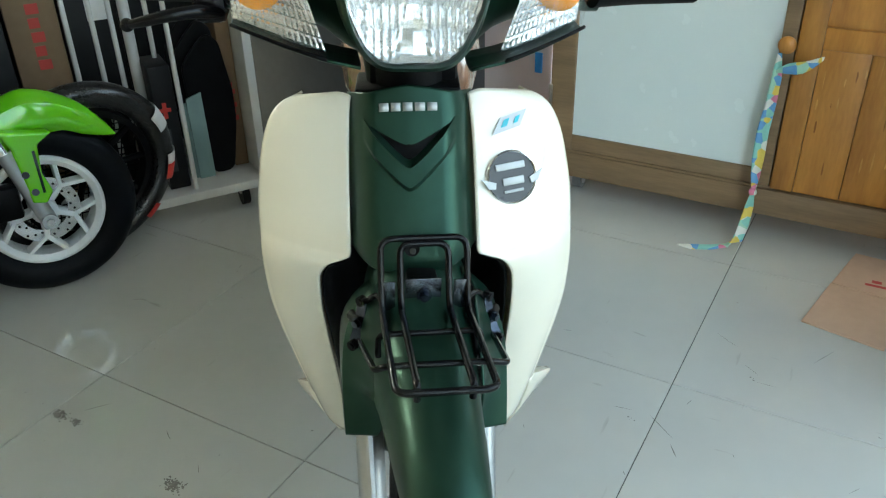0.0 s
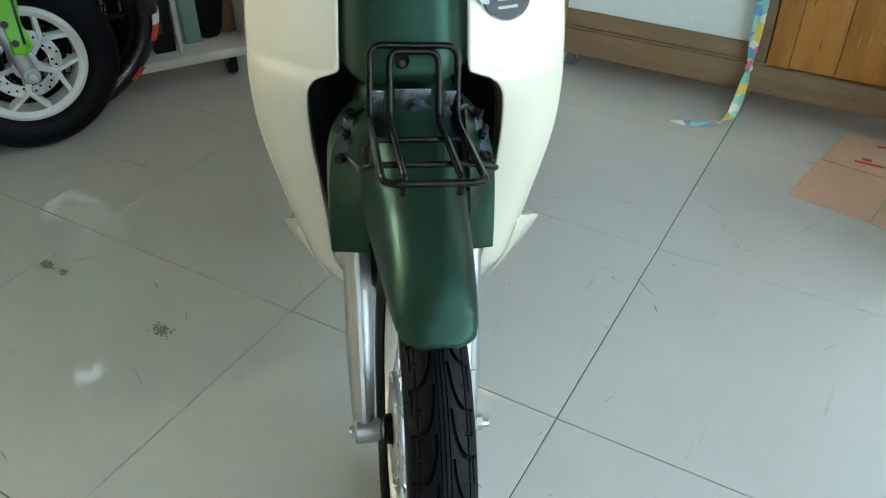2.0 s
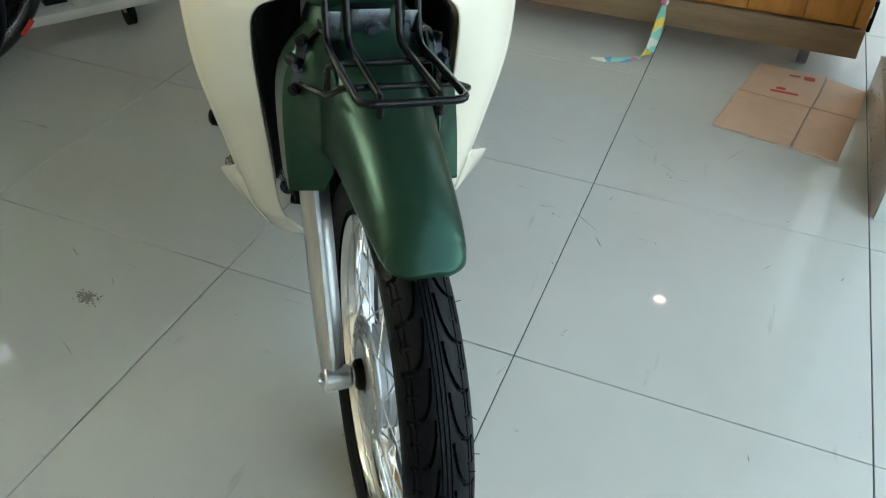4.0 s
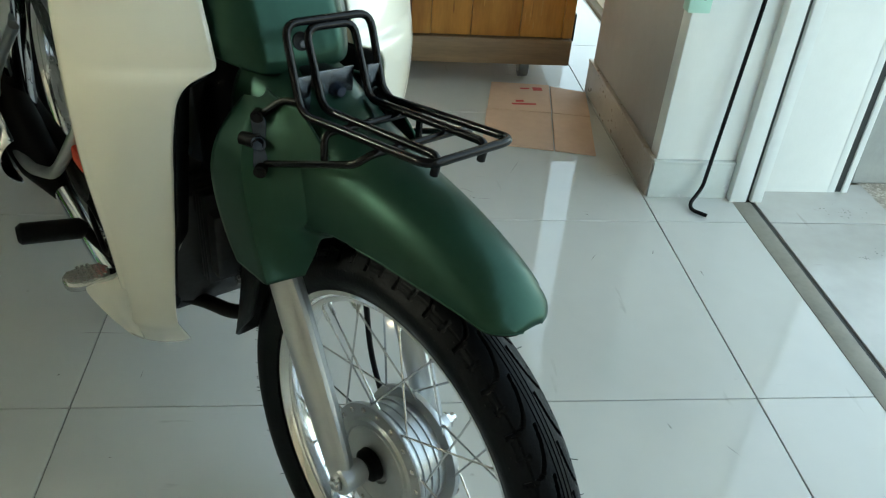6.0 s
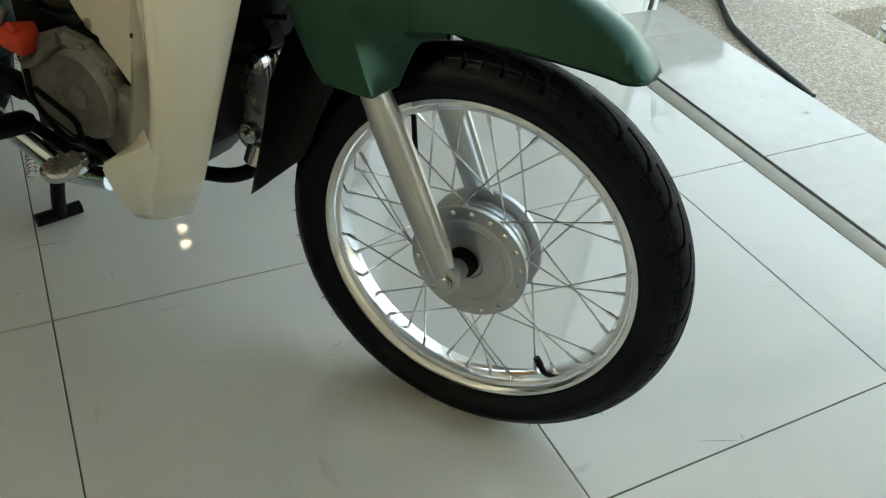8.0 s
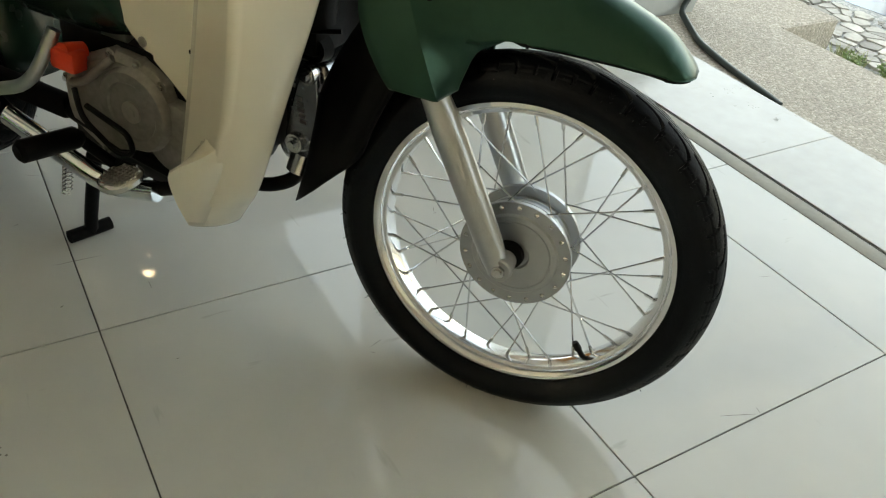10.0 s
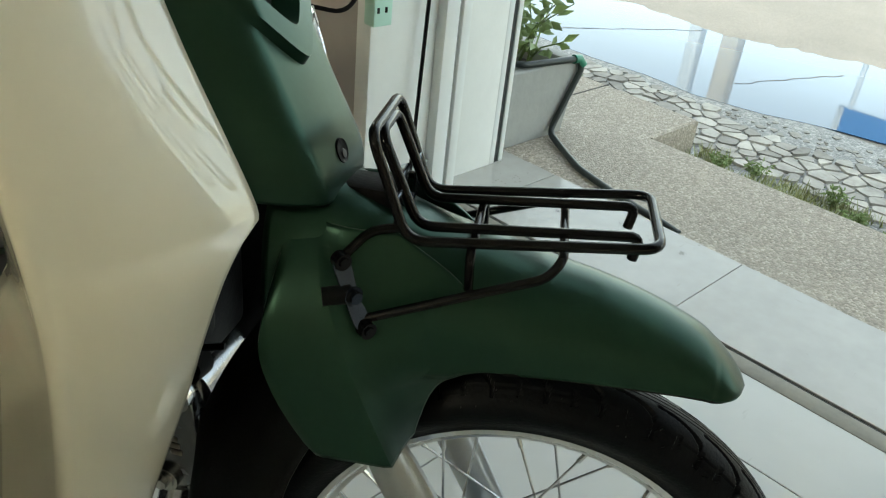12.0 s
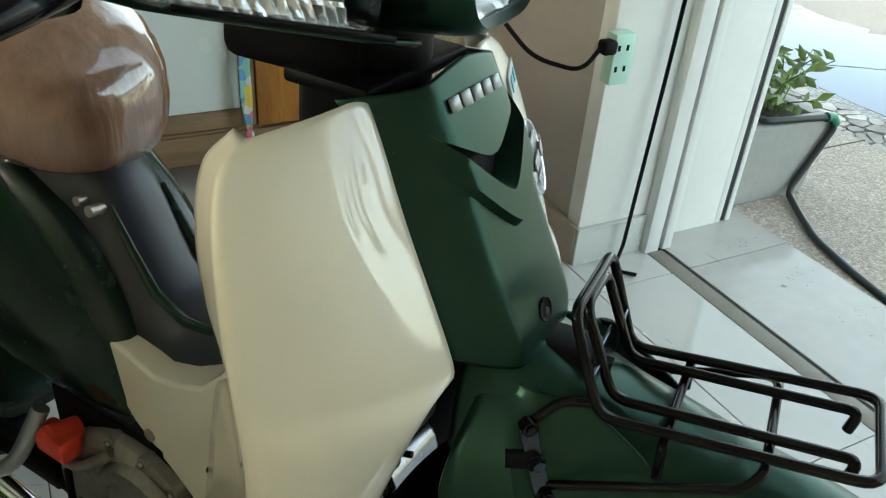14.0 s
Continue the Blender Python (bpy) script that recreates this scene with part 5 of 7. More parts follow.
for s in (-1, 1):
    def sig(u, v, dy):
        x = 0.094 + 0.0995 * u + 0.026 * v * (1 - u)
        return Vector((-0.0145 + s * x, 0.152 + 0.055 * max(u, 0) ** 1.3 + dy, 0.9660 + 0.0215 * u + (0.082 - 0.026 * u) * v))
    rows = [[sig(u / 12, v / 8, 0.0 - 0.010 * math.sin(math.pi * v / 8)) for v in range(9)] for u in range(13)]
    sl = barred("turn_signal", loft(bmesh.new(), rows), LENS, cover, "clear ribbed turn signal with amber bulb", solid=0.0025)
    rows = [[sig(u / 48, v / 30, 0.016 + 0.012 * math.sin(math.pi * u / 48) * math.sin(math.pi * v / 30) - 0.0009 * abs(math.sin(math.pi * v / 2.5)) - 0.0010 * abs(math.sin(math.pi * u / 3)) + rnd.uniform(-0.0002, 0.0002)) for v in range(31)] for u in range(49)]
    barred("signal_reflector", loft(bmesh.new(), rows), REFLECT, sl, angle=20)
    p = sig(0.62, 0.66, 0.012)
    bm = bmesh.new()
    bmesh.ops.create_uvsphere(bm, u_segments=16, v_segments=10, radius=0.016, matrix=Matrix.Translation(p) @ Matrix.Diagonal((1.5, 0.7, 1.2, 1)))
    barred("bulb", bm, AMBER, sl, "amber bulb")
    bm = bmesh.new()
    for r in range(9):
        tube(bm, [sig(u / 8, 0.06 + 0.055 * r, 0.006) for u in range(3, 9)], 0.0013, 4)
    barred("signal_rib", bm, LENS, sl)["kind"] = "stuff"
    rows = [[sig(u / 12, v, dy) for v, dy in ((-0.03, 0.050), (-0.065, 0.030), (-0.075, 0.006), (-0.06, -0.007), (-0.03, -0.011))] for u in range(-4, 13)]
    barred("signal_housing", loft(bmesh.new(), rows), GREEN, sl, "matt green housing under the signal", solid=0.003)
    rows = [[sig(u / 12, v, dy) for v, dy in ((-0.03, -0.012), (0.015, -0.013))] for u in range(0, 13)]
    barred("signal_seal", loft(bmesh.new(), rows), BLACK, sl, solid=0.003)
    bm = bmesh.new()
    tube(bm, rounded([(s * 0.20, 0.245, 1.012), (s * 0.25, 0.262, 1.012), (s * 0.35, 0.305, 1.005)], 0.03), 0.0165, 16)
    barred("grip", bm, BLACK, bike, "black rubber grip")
bm = bmesh.new()
lv = rounded([(-0.222, 0.240, 0.990), (-0.242, 0.220, 0.996), (-0.275, 0.208, 0.993), (-0.302, 0.214, 0.985), (-0.318, 0.222, 0.980)], 0.02)
tube(bm, lv, [0.0085 - 0.0035 * i / (len(lv) - 1) for i in range(len(lv))], 10)
bmesh.ops.create_uvsphere(bm, u_segments=12, v_segments=8, radius=0.0075, matrix=Matrix.Translation((-0.318, 0.222, 0.980)))
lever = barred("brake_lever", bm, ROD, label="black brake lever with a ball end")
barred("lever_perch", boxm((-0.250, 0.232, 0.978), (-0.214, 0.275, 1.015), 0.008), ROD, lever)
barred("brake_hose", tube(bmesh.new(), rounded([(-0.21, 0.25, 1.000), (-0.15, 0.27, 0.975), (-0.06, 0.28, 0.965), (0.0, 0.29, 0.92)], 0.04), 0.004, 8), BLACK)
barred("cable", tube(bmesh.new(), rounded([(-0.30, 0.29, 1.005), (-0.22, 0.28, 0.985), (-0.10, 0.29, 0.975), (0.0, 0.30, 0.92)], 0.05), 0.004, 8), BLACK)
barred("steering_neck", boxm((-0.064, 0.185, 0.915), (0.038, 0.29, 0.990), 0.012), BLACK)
part("cowl_lid", boxm((-0.068, 0.305, 0.868), (0.068, 0.38, 0.880), 0.004), BLACK, cowl, "black lid under the handlebar")

# body, seat and rear
rows = []
for i in range(61):
    y = 0.36 + 0.95 * i / 60
    top = spl([(0.36, 0.588), (0.44, 0.585), (0.50, 0.571), (0.54, 0.560), (0.575, 0.568), (0.603, 0.600), (0.627, 0.645), (0.66, 0.697), (0.72, 0.725), (0.9, 0.74), (1.1, 0.74), (1.31, 0.70)], y)[0]
    bot = spl([(0.36, 0.50), (0.44, 0.495), (0.56, 0.49), (0.70, 0.49), (0.8, 0.47), (1.0, 0.58), (1.31, 0.64)], y)[0]
    w = spl([(0.36, 0.040), (0.46, 0.048), (0.60, 0.050), (0.68, 0.055), (0.8, 0.10), (1.1, 0.10), (1.31, 0.05)], y)[0]
    row = []
    for k in range(28):
        a = 2 * math.pi * k / 28
        c, s_ = math.cos(a), math.sin(a)
        row.append(Vector((w * (1 + 0.75 * max(0.0, 0.35 - s_) * (0.72 - y) * (y < 0.72) / 0.3) * math.copysign(abs(c) ** 0.75, c), y, (top + bot) / 2 + (top - bot) / 2 * math.copysign(abs(s_) ** 0.8, s_))))
    rows.append(row)
part("frame_cover", loft(bmesh.new(), rows, closed=True, caps=True), DARKCOVER, bike, "dark glossy frame cover")
for s in (-1, 1):
    # glossy bead put along the ridge for its highlighted seam
    part("ridge_seam", tube(bmesh.new(), [(s * 0.031, 0.470, 0.574), (s * 0.033, 0.51, 0.560), (s * 0.034, 0.55, 0.556), (s * 0.035, 0.588, 0.575), (s * 0.035, 0.614, 0.614), (s * 0.034, 0.642, 0.660)], [0.003, 0.005, 0.006, 0.006, 0.005, 0.003], 8), DKGREEN, bike)
    sp_o = [(0.575, 0.435), (0.61, 0.418), (0.70, 0.408), (0.80, 0.405), (0.92, 0.430), (1.05, 0.50), (1.14, 0.60), (1.08, 0.695), (0.88, 0.72), (0.74, 0.70), (0.66, 0.635), (0.605, 0.555)]
    bm = bmesh.new()
    ring = [Vector((0, a, b)) for a, b in sp_o]
    ring = rounded(ring, 0.03, 3, closed=True)
    mid_ = sum(ring, Vector()) / len(ring)
    rows = []
    for g, x in ((1.0, 0.050), (1.0, 0.066), (0.97, 0.078), (0.85, 0.086), (0.5, 0.092), (0.02, 0.094)):
        rows.append([Vector((s * x, mid_.y + (q.y - mid_.y) * g, mid_.z + (q.z - mid_.z) * g)) for q in ring])
    part("side_panel", loft(bm, rows, closed=True), DKGREEN, bike, "gloss dark green side panel", angle=50)
part("fuel_lock", rod(bmesh.new(), (-0.034, 0.650, 0.656), (-0.0545, 0.649, 0.660), 0.006, 18), ALUDARK, bike)
part("fuel_lock", rod(bmesh.new(), (-0.034, 0.667, 0.662), (-0.0545, 0.666, 0.666), 0.005, 18), ALUDARK, bike)
rows = []
for i in range(49):
    t = i / 48
    y = 0.640 + 0.52 * t
    nose = min(1.0, t / 0.16)
    h = (0.022 + 0.050 * (1 - (1 - nose) ** 2) ** 0.5)
    w = 0.020 + 0.110 * (1 - (1 - min(1.0, t / 0.34)) ** 2) ** 0.5 * (1 - 0.2 * max(0, t - 0.6))
    z0 = 0.735 + 0.045 * min(1.0, t / 0.25)
    row = []
    for k in range(48):
        a = 2 * math.pi * k / 48
        c, s_ = math.cos(a), math.sin(a)
        wr = 1 + 0.035 * noise.noise((k * 0.9, i * 0.18, 3)) + 0.02 * noise.noise((k * 2.3, i * 0.5, 7))
        row.append(Vector((w * wr * math.copysign(abs(c) ** 0.75, c), y, z0 + h * wr * math.copysign(abs(s_) ** 0.8, s_))))
    rows.append(row)
part("seat", loft(bmesh.new(), rows, closed=True, caps=True), WRAP, bike, "brown seat still wrapped in clear plastic film", angle=60)
rw = wheel("rear_wheel", (0, 1.205, 0.268), Matrix.Identity(4), 1, 240, "spoked rear wheel with polished aluminium rim")
rows = []
for i in range(31):
    a = radians(-25 + 175 * i / 30)
    for_r = 0.305
    rows.append([Vector((0.075 * math.sin(q), 1.205 - (for_r + 0.03 * math.cos(q)) * math.cos(a), 0.268 + (for_r + 0.03 * math.cos(q)) * math.sin(a))) for q in [math.pi * (k / 10 - 0.5) for k in range(11)]])
part("rear_mudguard", loft(bmesh.new(), rows[4:]), DKGREEN, bike, "dark green rear mudguard", solid=0.004)
for s in (-1, 1):
    part("swing_arm", boxm((s * 0.10 - 0.012, 0.72, 0.262), (s * 0.10 + 0.012, 1.24, 0.300), 0.006), BLACK, bike)
    part("shock", rod(bmesh.new(), (s * 0.125, 1.10, 0.30), (s * 0.125, 0.98, 0.60), 0.026, 20), CHROME, bike)

# engine
eng = part("crankcase", boxm((-0.085, 0.44, 0.215), (0.085, 0.74, 0.415), 0.03), BLOCK, bike, "dark cast crankcase")
case_o = [(0.722, 0.343), (0.668, 0.385), (0.615, 0.411), (0.559, 0.409), (0.512, 0.385), (0.500, 0.335), (0.525, 0.288), (0.594, 0.242), (0.651, 0.224), (0.722, 0.263)]
ring = rounded([Vector((0, a, b)) for a, b in case_o], 0.022, 4, closed=True)
mid_ = sum(ring, Vector()) / len(ring)
rows = []
for g, x in ((1.0, 0.080), (1.0, 0.096), (0.985, 0.100), (0.90, 0.106), (0.86, 0.110), (0.02, 0.111)):
    rows.append([Vector((-x, mid_.y + (q.y - mid_.y) * g, mid_.z + (q.z - mid_.z) * g)) for q in ring])
part("clutch_cover", loft(bmesh.new(), rows, closed=True), CASE, eng, "angular cast clutch cover", angle=32)
bm = tidy(lathe(bmesh.new(), [(-0.108, 0.066), (-0.117, 0.064), (-0.121, 0.060), (-0.121, 0.046), (-0.1185, 0.043), (-0.1185, 0.0)], 48, (0, 0.566, 0.332)))
part("clutch_dome", bm, CASE, eng, "round raised face of the clutch cover")
bm = bmesh.new()
rod(bm, (-0.1175, 0.566, 0.332), (-0.1225, 0.566, 0.332), 0.017, 28)
rod(bm, (-0.1225, 0.566, 0.332), (-0.1245, 0.566, 0.332), 0.009, 6)
part("inspection_cap", bm, ALUDARK, eng, "round screwed cap of the clutch cover")
bm = tube(bmesh.new(), rounded([(-0.112, 0.690, 0.338), (-0.119, 0.655, 0.352), (-0.119, 0.618, 0.385), (-0.110, 0.600, 0.402)], 0.02), 0.0065, 10)
part("cast_rib", bm, CASE, eng)
# black backing that colours in the dark gap behind the cover
part("case_gasket", boxm((-0.0875, 0.480, 0.212), (-0.0835, 0.728, 0.418), 0.002), BLACK, eng, "black backing put in for the dark gap behind the cover")
bm = tidy(lathe(bmesh.new(), [(-0.085, 0.062), (-0.104, 0.058), (-0.110, 0.045), (-0.110, 0.0)], 32, (0, 0.505, 0.300)))
part("oil_filter_cover", bm, CASE, eng)
for cy, cz in ((0.712, 0.335), (0.664, 0.378), (0.612, 0.403), (0.562, 0.401), (0.520, 0.380), (0.533, 0.293), (0.594, 0.251), (0.650, 0.234), (0.713, 0.270)):
    part("bolt_boss", rod(bmesh.new(), (-0.084, cy, cz), (-0.1035, cy, cz), 0.0085, 16), CASE, eng)
    bm = rod(bmesh.new(), (-0.103, cy, cz), (-0.1085, cy, cz), 0.0048, 6)
    part("cover_bolt", bm, STEEL, eng)
bm = bmesh.new()
rod(bm, (-0.098, 0.675, 0.385), (-0.130, 0.680, 0.392), 0.016, 16)
box(bm, (-0.135, 0.655, 0.365), (-0.105, 0.705, 0.398), 0.006)
part("breather_cap", bm, REDCAP, eng, "red rubber cap")
part("starter", rod(bmesh.new(), (-0.03, 0.50, 0.43), (-0.03, 0.64, 0.44), 0.030, 20), ALUDARK, eng)
part("cable_clamp", boxm((-0.075, 0.61, 0.405), (-0.055, 0.66, 0.43), 0.005), ALU, eng)
part("lower_case", boxm((-0.09, 0.47, 0.19), (0.09, 0.70, 0.24), 0.02), BLOCK, eng)
cyl = part("cylinder", boxm((-0.035, 0.385, 0.29), (0.070, 0.50, 0.40), 0.01), BLOCK, bike, "dark finned cylinder")
for k in range(7):
    part("fin", boxm((-0.040, 0.408 + k * 0.0105, 0.275), (0.085, 0.412 + k * 0.0105, 0.425), 0.0015, seg=1), BLOCK, cyl)
bm = bmesh.new()
hd = [(0.312, 0.300), (0.322, 0.268), (0.350, 0.258), (0.392, 0.262), (0.404, 0.285), (0.404, 0.420), (0.390, 0.436), (0.352, 0.442), (0.322, 0.436), (0.312, 0.415)]
plate(bm, [(v.x, v.y) for v in rounded([Vector((a, b, 0)) for a, b in hd], 0.018, 4, closed=True)], 0.095, "X", 0.008)
head = part("cylinder_head", bm, HEADALU, eng, "silver cylinder head with a bolted side cover", bevel=0.007)
bm = bmesh.new()
hd = [(0.326, 0.300), (0.362, 0.284), (0.384, 0.300), (0.376, 0.345), (0.362, 0.400), (0.350, 0.436), (0.326, 0.432), (0.320, 0.370)]
plate(bm, [(v.x, v.y) for v in rounded([Vector((a, b, 0)) for a, b in hd], 0.016, 4, closed=True)], 0.012, "X", -0.003)
part("head_cover", bm, HEADALU, eng, "cast side cover of the cylinder head", bevel=0.004)
for y, z in ((0.361, 0.305), (0.340, 0.421)):
    bm = rod(bmesh.new(), (0.0, y, z), (-0.010, y, z), 0.0150, 22)
    rod(bm, (-0.009, y, z), (-0.0125, y, z), 0.0105, 22)
    rod(bm, (-0.012, y, z), (-0.018, y, z), 0.0066, 6)
    part("head_bolt", bm, STEEL, eng)
part("oil_port", tidy(lathe(bmesh.new(), [(-0.006, 0.0), (-0.006, 0.016), (-0.012, 0.019), (0.008, 0.022)], 24, (0.004, 0.330, 0.462))), BLACK, eng)
bm = bmesh.new()
for k in range(5):
    box(bm, (-0.0045, 0.3415 + 0.0022 * k, 0.340 + k * 0.0088), (-0.0025, 0.3535 + 0.0022 * k, 0.346 + k * 0.0088), 0.0006)
part("cast_mark", bm, ALUDARK, eng, "cast name mark reduced to bars")
# added black box that hides the bright head top and blocks light
part("inner_shroud", boxm((-0.016, 0.318, 0.450), (0.105, 0.47, 0.585), 0.012), BLACK, eng, "added black box that shades the space above the cylinder head")
part("intake_pipe", tube(bmesh.new(), rounded([(0.03, 0.365, 0.44), (0.02, 0.372, 0.50), (0.01, 0.42, 0.55)], 0.03), 0.016, 16), BLACK, eng)
part("wire_loom", tube(bmesh.new(), rounded([(-0.012, 0.44, 0.47), (-0.02, 0.385, 0.478), (-0.014, 0.325, 0.492), (-0.006, 0.285, 0.50)], 0.03), 0.0035, 8), BLACK, eng)
part("exhaust_pipe", tube(bmesh.new(), rounded([(0.02, 0.362, 0.268), (0.008, 0.366, 0.234), (-0.014, 0.395, 0.220), (-0.045, 0.455, 0.222), (-0.08, 0.52, 0.200), (-0.112, 0.575, 0.19)], 0.03), 0.0115, 16), BLACK, bike, "black exhaust pipe")
part("exhaust_flange", rod(bmesh.new(), (0.021, 0.361, 0.276), (0.012, 0.365, 0.246), 0.021, 20), STEEL, bike)
part("exhaust_shield", tube(bmesh.new(), rounded([(-0.108, 0.545, 0.197), (-0.122, 0.635, 0.180), (-0.135, 0.84, 0.25)], 0.04), 0.0165, 18), PALECHROME, bike, "pale chromed exhaust pipe")
muf = part("silencer", tube(bmesh.new(), [(-0.135, 0.83, 0.245), (-0.150, 0.90, 0.275), (-0.155, 1.0, 0.305), (-0.16, 1.38, 0.40)], [0.018, 0.036, 0.042, 0.040], 24), BLACK, bike, "black silencer")
rows = [[Vector((-0.160 - 0.046 * math.cos(q) - 0.008, 0.90 + 0.40 * t, 0.285 + 0.11 * t + 0.046 * math.sin(q))) for q in [radians(-70 + 14 * k) for k in range(11)]] for t in [k / 10 for k in range(11)]]
part("heat_guard", loft(bmesh.new(), rows), CHROME, muf, "chrome heat guard", solid=0.002)
# rider and pillion rests, pedal, stand
for s in (-1, 1):
    part("footrest", tube(bmesh.new(), [(s * 0.145, 0.650, 0.272), (s * 0.155, 0.652, 0.275), (s * 0.238, 0.664, 0.284), (s * 0.244, 0.665, 0.284)], [0.011, 0.0175, 0.0175, 0.012], 14), BLACK, bike, "black rubber footrest")
    part("footrest_bar", tube(bmesh.new(), rounded([(0, 0.60, 0.195), (s * 0.10, 0.60, 0.195), (s * 0.148, 0.650, 0.270)], 0.03), 0.009, 10), BLACK, bike)
    part("pillion_rest", tube(bmesh.new(), rounded([(s * 0.12, 0.70, 0.42), (s * 0.160, 0.72, 0.34), (s * 0.175, 0.86, 0.29), (s * 0.180, 1.03, 0.30), (s * 0.175, 1.05, 0.38), (s * 0.13, 0.98, 0.50)], 0.04), 0.010, 12), ALU, bike, "silver pillion footrest bar")
    part("pillion_peg", tube(bmesh.new(), [(s * 0.175, 1.02, 0.355), (s * 0.238, 1.035, 0.362)], 0.016, 12), BLACK, bike)
oval = [(-0.181 + 0.034 * math.copysign(abs(math.cos(q)) ** 0.8, math.cos(q)), 0.5385 + 0.0245 * math.copysign(abs(math.sin(q)) ** 0.8, math.sin(q))) for q in [2 * math.pi * k / 36 for k in range(36)]]
pd = part("brake_pedal", plate(bmesh.new(), oval, 0.014, "Z", 0.251), STEEL, bike, "steel brake pedal with an oval chequered pad", bevel=0.004)
bm = bmesh.new()
for i in range(9):
    for j in range(7):
        x, y = -0.211 + i * 0.0075, 0.519 + j * 0.0065
        if ((x + 0.181) / 0.031) ** 2 + ((y - 0.5385) / 0.0215) ** 2 < 1:
            box(bm, (x - 0.0023, y - 0.0020, 0.264), (x + 0.0023, y + 0.0020, 0.2682))
part("pad_grip", bm, STEEL, pd)["kind"] = "stuff"
part("pedal_arm", tube(bmesh.new(), rounded([(-0.16, 0.54, 0.255), (-0.12, 0.56, 0.232), (-0.11, 0.68, 0.215)], 0.03), 0.009, 10), BLACK, pd)
part("breather_hose", tube(bmesh.new(), rounded([(-0.115, 0.685, 0.33), (-0.135, 0.655, 0.30), (-0.138, 0.585, 0.262), (-0.135, 0.555, 0.272), (-0.132, 0.565, 0.300), (-0.136, 0.640, 0.325)], 0.02), 0.0045, 8), BLACK, eng, "thin black hose")
part("frame_rail", tube(bmesh.new(), rounded([(-0.085, 0.445, 0.235), (-0.095, 0.50, 0.232), (-0.10, 0.62, 0.250), (-0.10, 0.78, 0.29)], 0.03), 0.011, 10), BLACK, bike)
st = part("main_stand", tube(bmesh.new(), rounded([(-0.085, 0.70, 0.20), (-0.078, 0.745, 0.05), (-0.072, 0.757, 0.014)], 0.03), 0.012, 10), BLACK, bike, "black steel stand with a return spring")
part("stand_foot", tube(bmesh.new(), [(-0.112, 0.768, 0.014), (-0.072, 0.757, 0.013), (-0.038, 0.746, 0.014)], 0.012, 10), BLACK, st)
part("stand_leg", tube(bmesh.new(), rounded([(0.085, 0.70, 0.20), (0.085, 0.745, 0.05), (0.105, 0.757, 0.014)], 0.03), 0.012, 10), BLACK, st)
sp = [(-0.10 + 0.008 * math.cos(k * 0.9), 0.74 + 0.008 * math.sin(k * 0.9) + 0.0003 * k, 0.21 - 0.0012 * k) for k in range(90)]
part("spring", tube(bmesh.new(), sp, 0.0016, 5), STEEL, st)


# ---- things in the shop ----
# wooden cabinet on castors
cab = thing("wooden_cabinet", pose(-0.075, 1.44, 0), "worn varnished wooden cabinet on castors with a white panelled door", "cabinet")
CW, CH, CD, CB = 1.225, 0.93, 0.48, 0.085
part("base_rail", boxm((0.0, -0.012, 0.064), (CW, 0.02, CB + 0.062), 0.004), WOODPALE, cab, "worn pale wooden base rail")
part("base_moulding", boxm((0.0, -0.004, CB + 0.062), (0.72, 0.02, CB + 0.070), 0.002), WOODPALE, cab)
part("side", boxm((0.0, 0.02, CB), (0.022, CD, CH), 0.003), WOOD, cab)
part("side", boxm((CW - 0.022, 0.02, CB), (CW, CD, CH), 0.003), WOOD, cab)
part("back", boxm((0.022, CD - 0.015, CB), (CW - 0.022, CD, CH)), WOOD, cab)
part("top", boxm((-0.02, -0.02, CH), (CW + 0.02, CD + 0.01, CH + 0.03), 0.006), WOOD, cab)
part("bottom", boxm((0.022, 0.02, CB), (CW - 0.022, CD - 0.015, CB + 0.02)), WOOD, cab)
d1 = part("panel_door", boxm((0.004, -0.006, CB + 0.072), (0.084, 0.018, CH - 0.01), 0.004), WOODPALE, cab, "wood framed door with a pale panel")
part("stile", boxm((0.668, -0.006, CB + 0.072), (0.708, 0.018, CH - 0.01), 0.004), WOODPALE, d1)
part("bottom_rail", boxm((0.084, -0.006, CB + 0.072), (0.668, 0.018, CB + 0.122), 0.004), WOODPALE, d1)
part("top_rail", boxm((0.084, -0.006, CH - 0.07), (0.668, 0.018, CH - 0.01), 0.004), WOODPALE, d1)
part("panel", boxm((0.084, 0.004, CB + 0.122), (0.668, 0.014, CH - 0.07)), BOARD, d1, "pale blue white panel")
part("knob", tidy(lathe(bmesh.new(), [(-0.006, 0.012), (-0.018, 0.011), (-0.026, 0.022), (-0.038, 0.024), (-0.046, 0.014), (-0.047, 0.0)], 24, (0.690, 0, 0.585), axis="Y")), WOOD, d1)
part("hinge", boxm((0.0, -0.010, 0.30), (0.012, -0.004, 0.37), 0.001), ALUDARK, d1)
d2 = part("plank_door", boxm((0.712, -0.006, CB + 0.066), (0.775, 0.018, CH - 0.01), 0.004), WOOD, cab, "varnished plank door with peeling varnish")
x = 0.775
for w in (0.125, 0.155, 0.135):
    part("plank", boxm((x + 0.001, 0.0, CB + 0.066), (x + w - 0.001, 0.014, 0.575), 0.002), WOOD, d2)
    x += w
wr_ = random.Random(41)
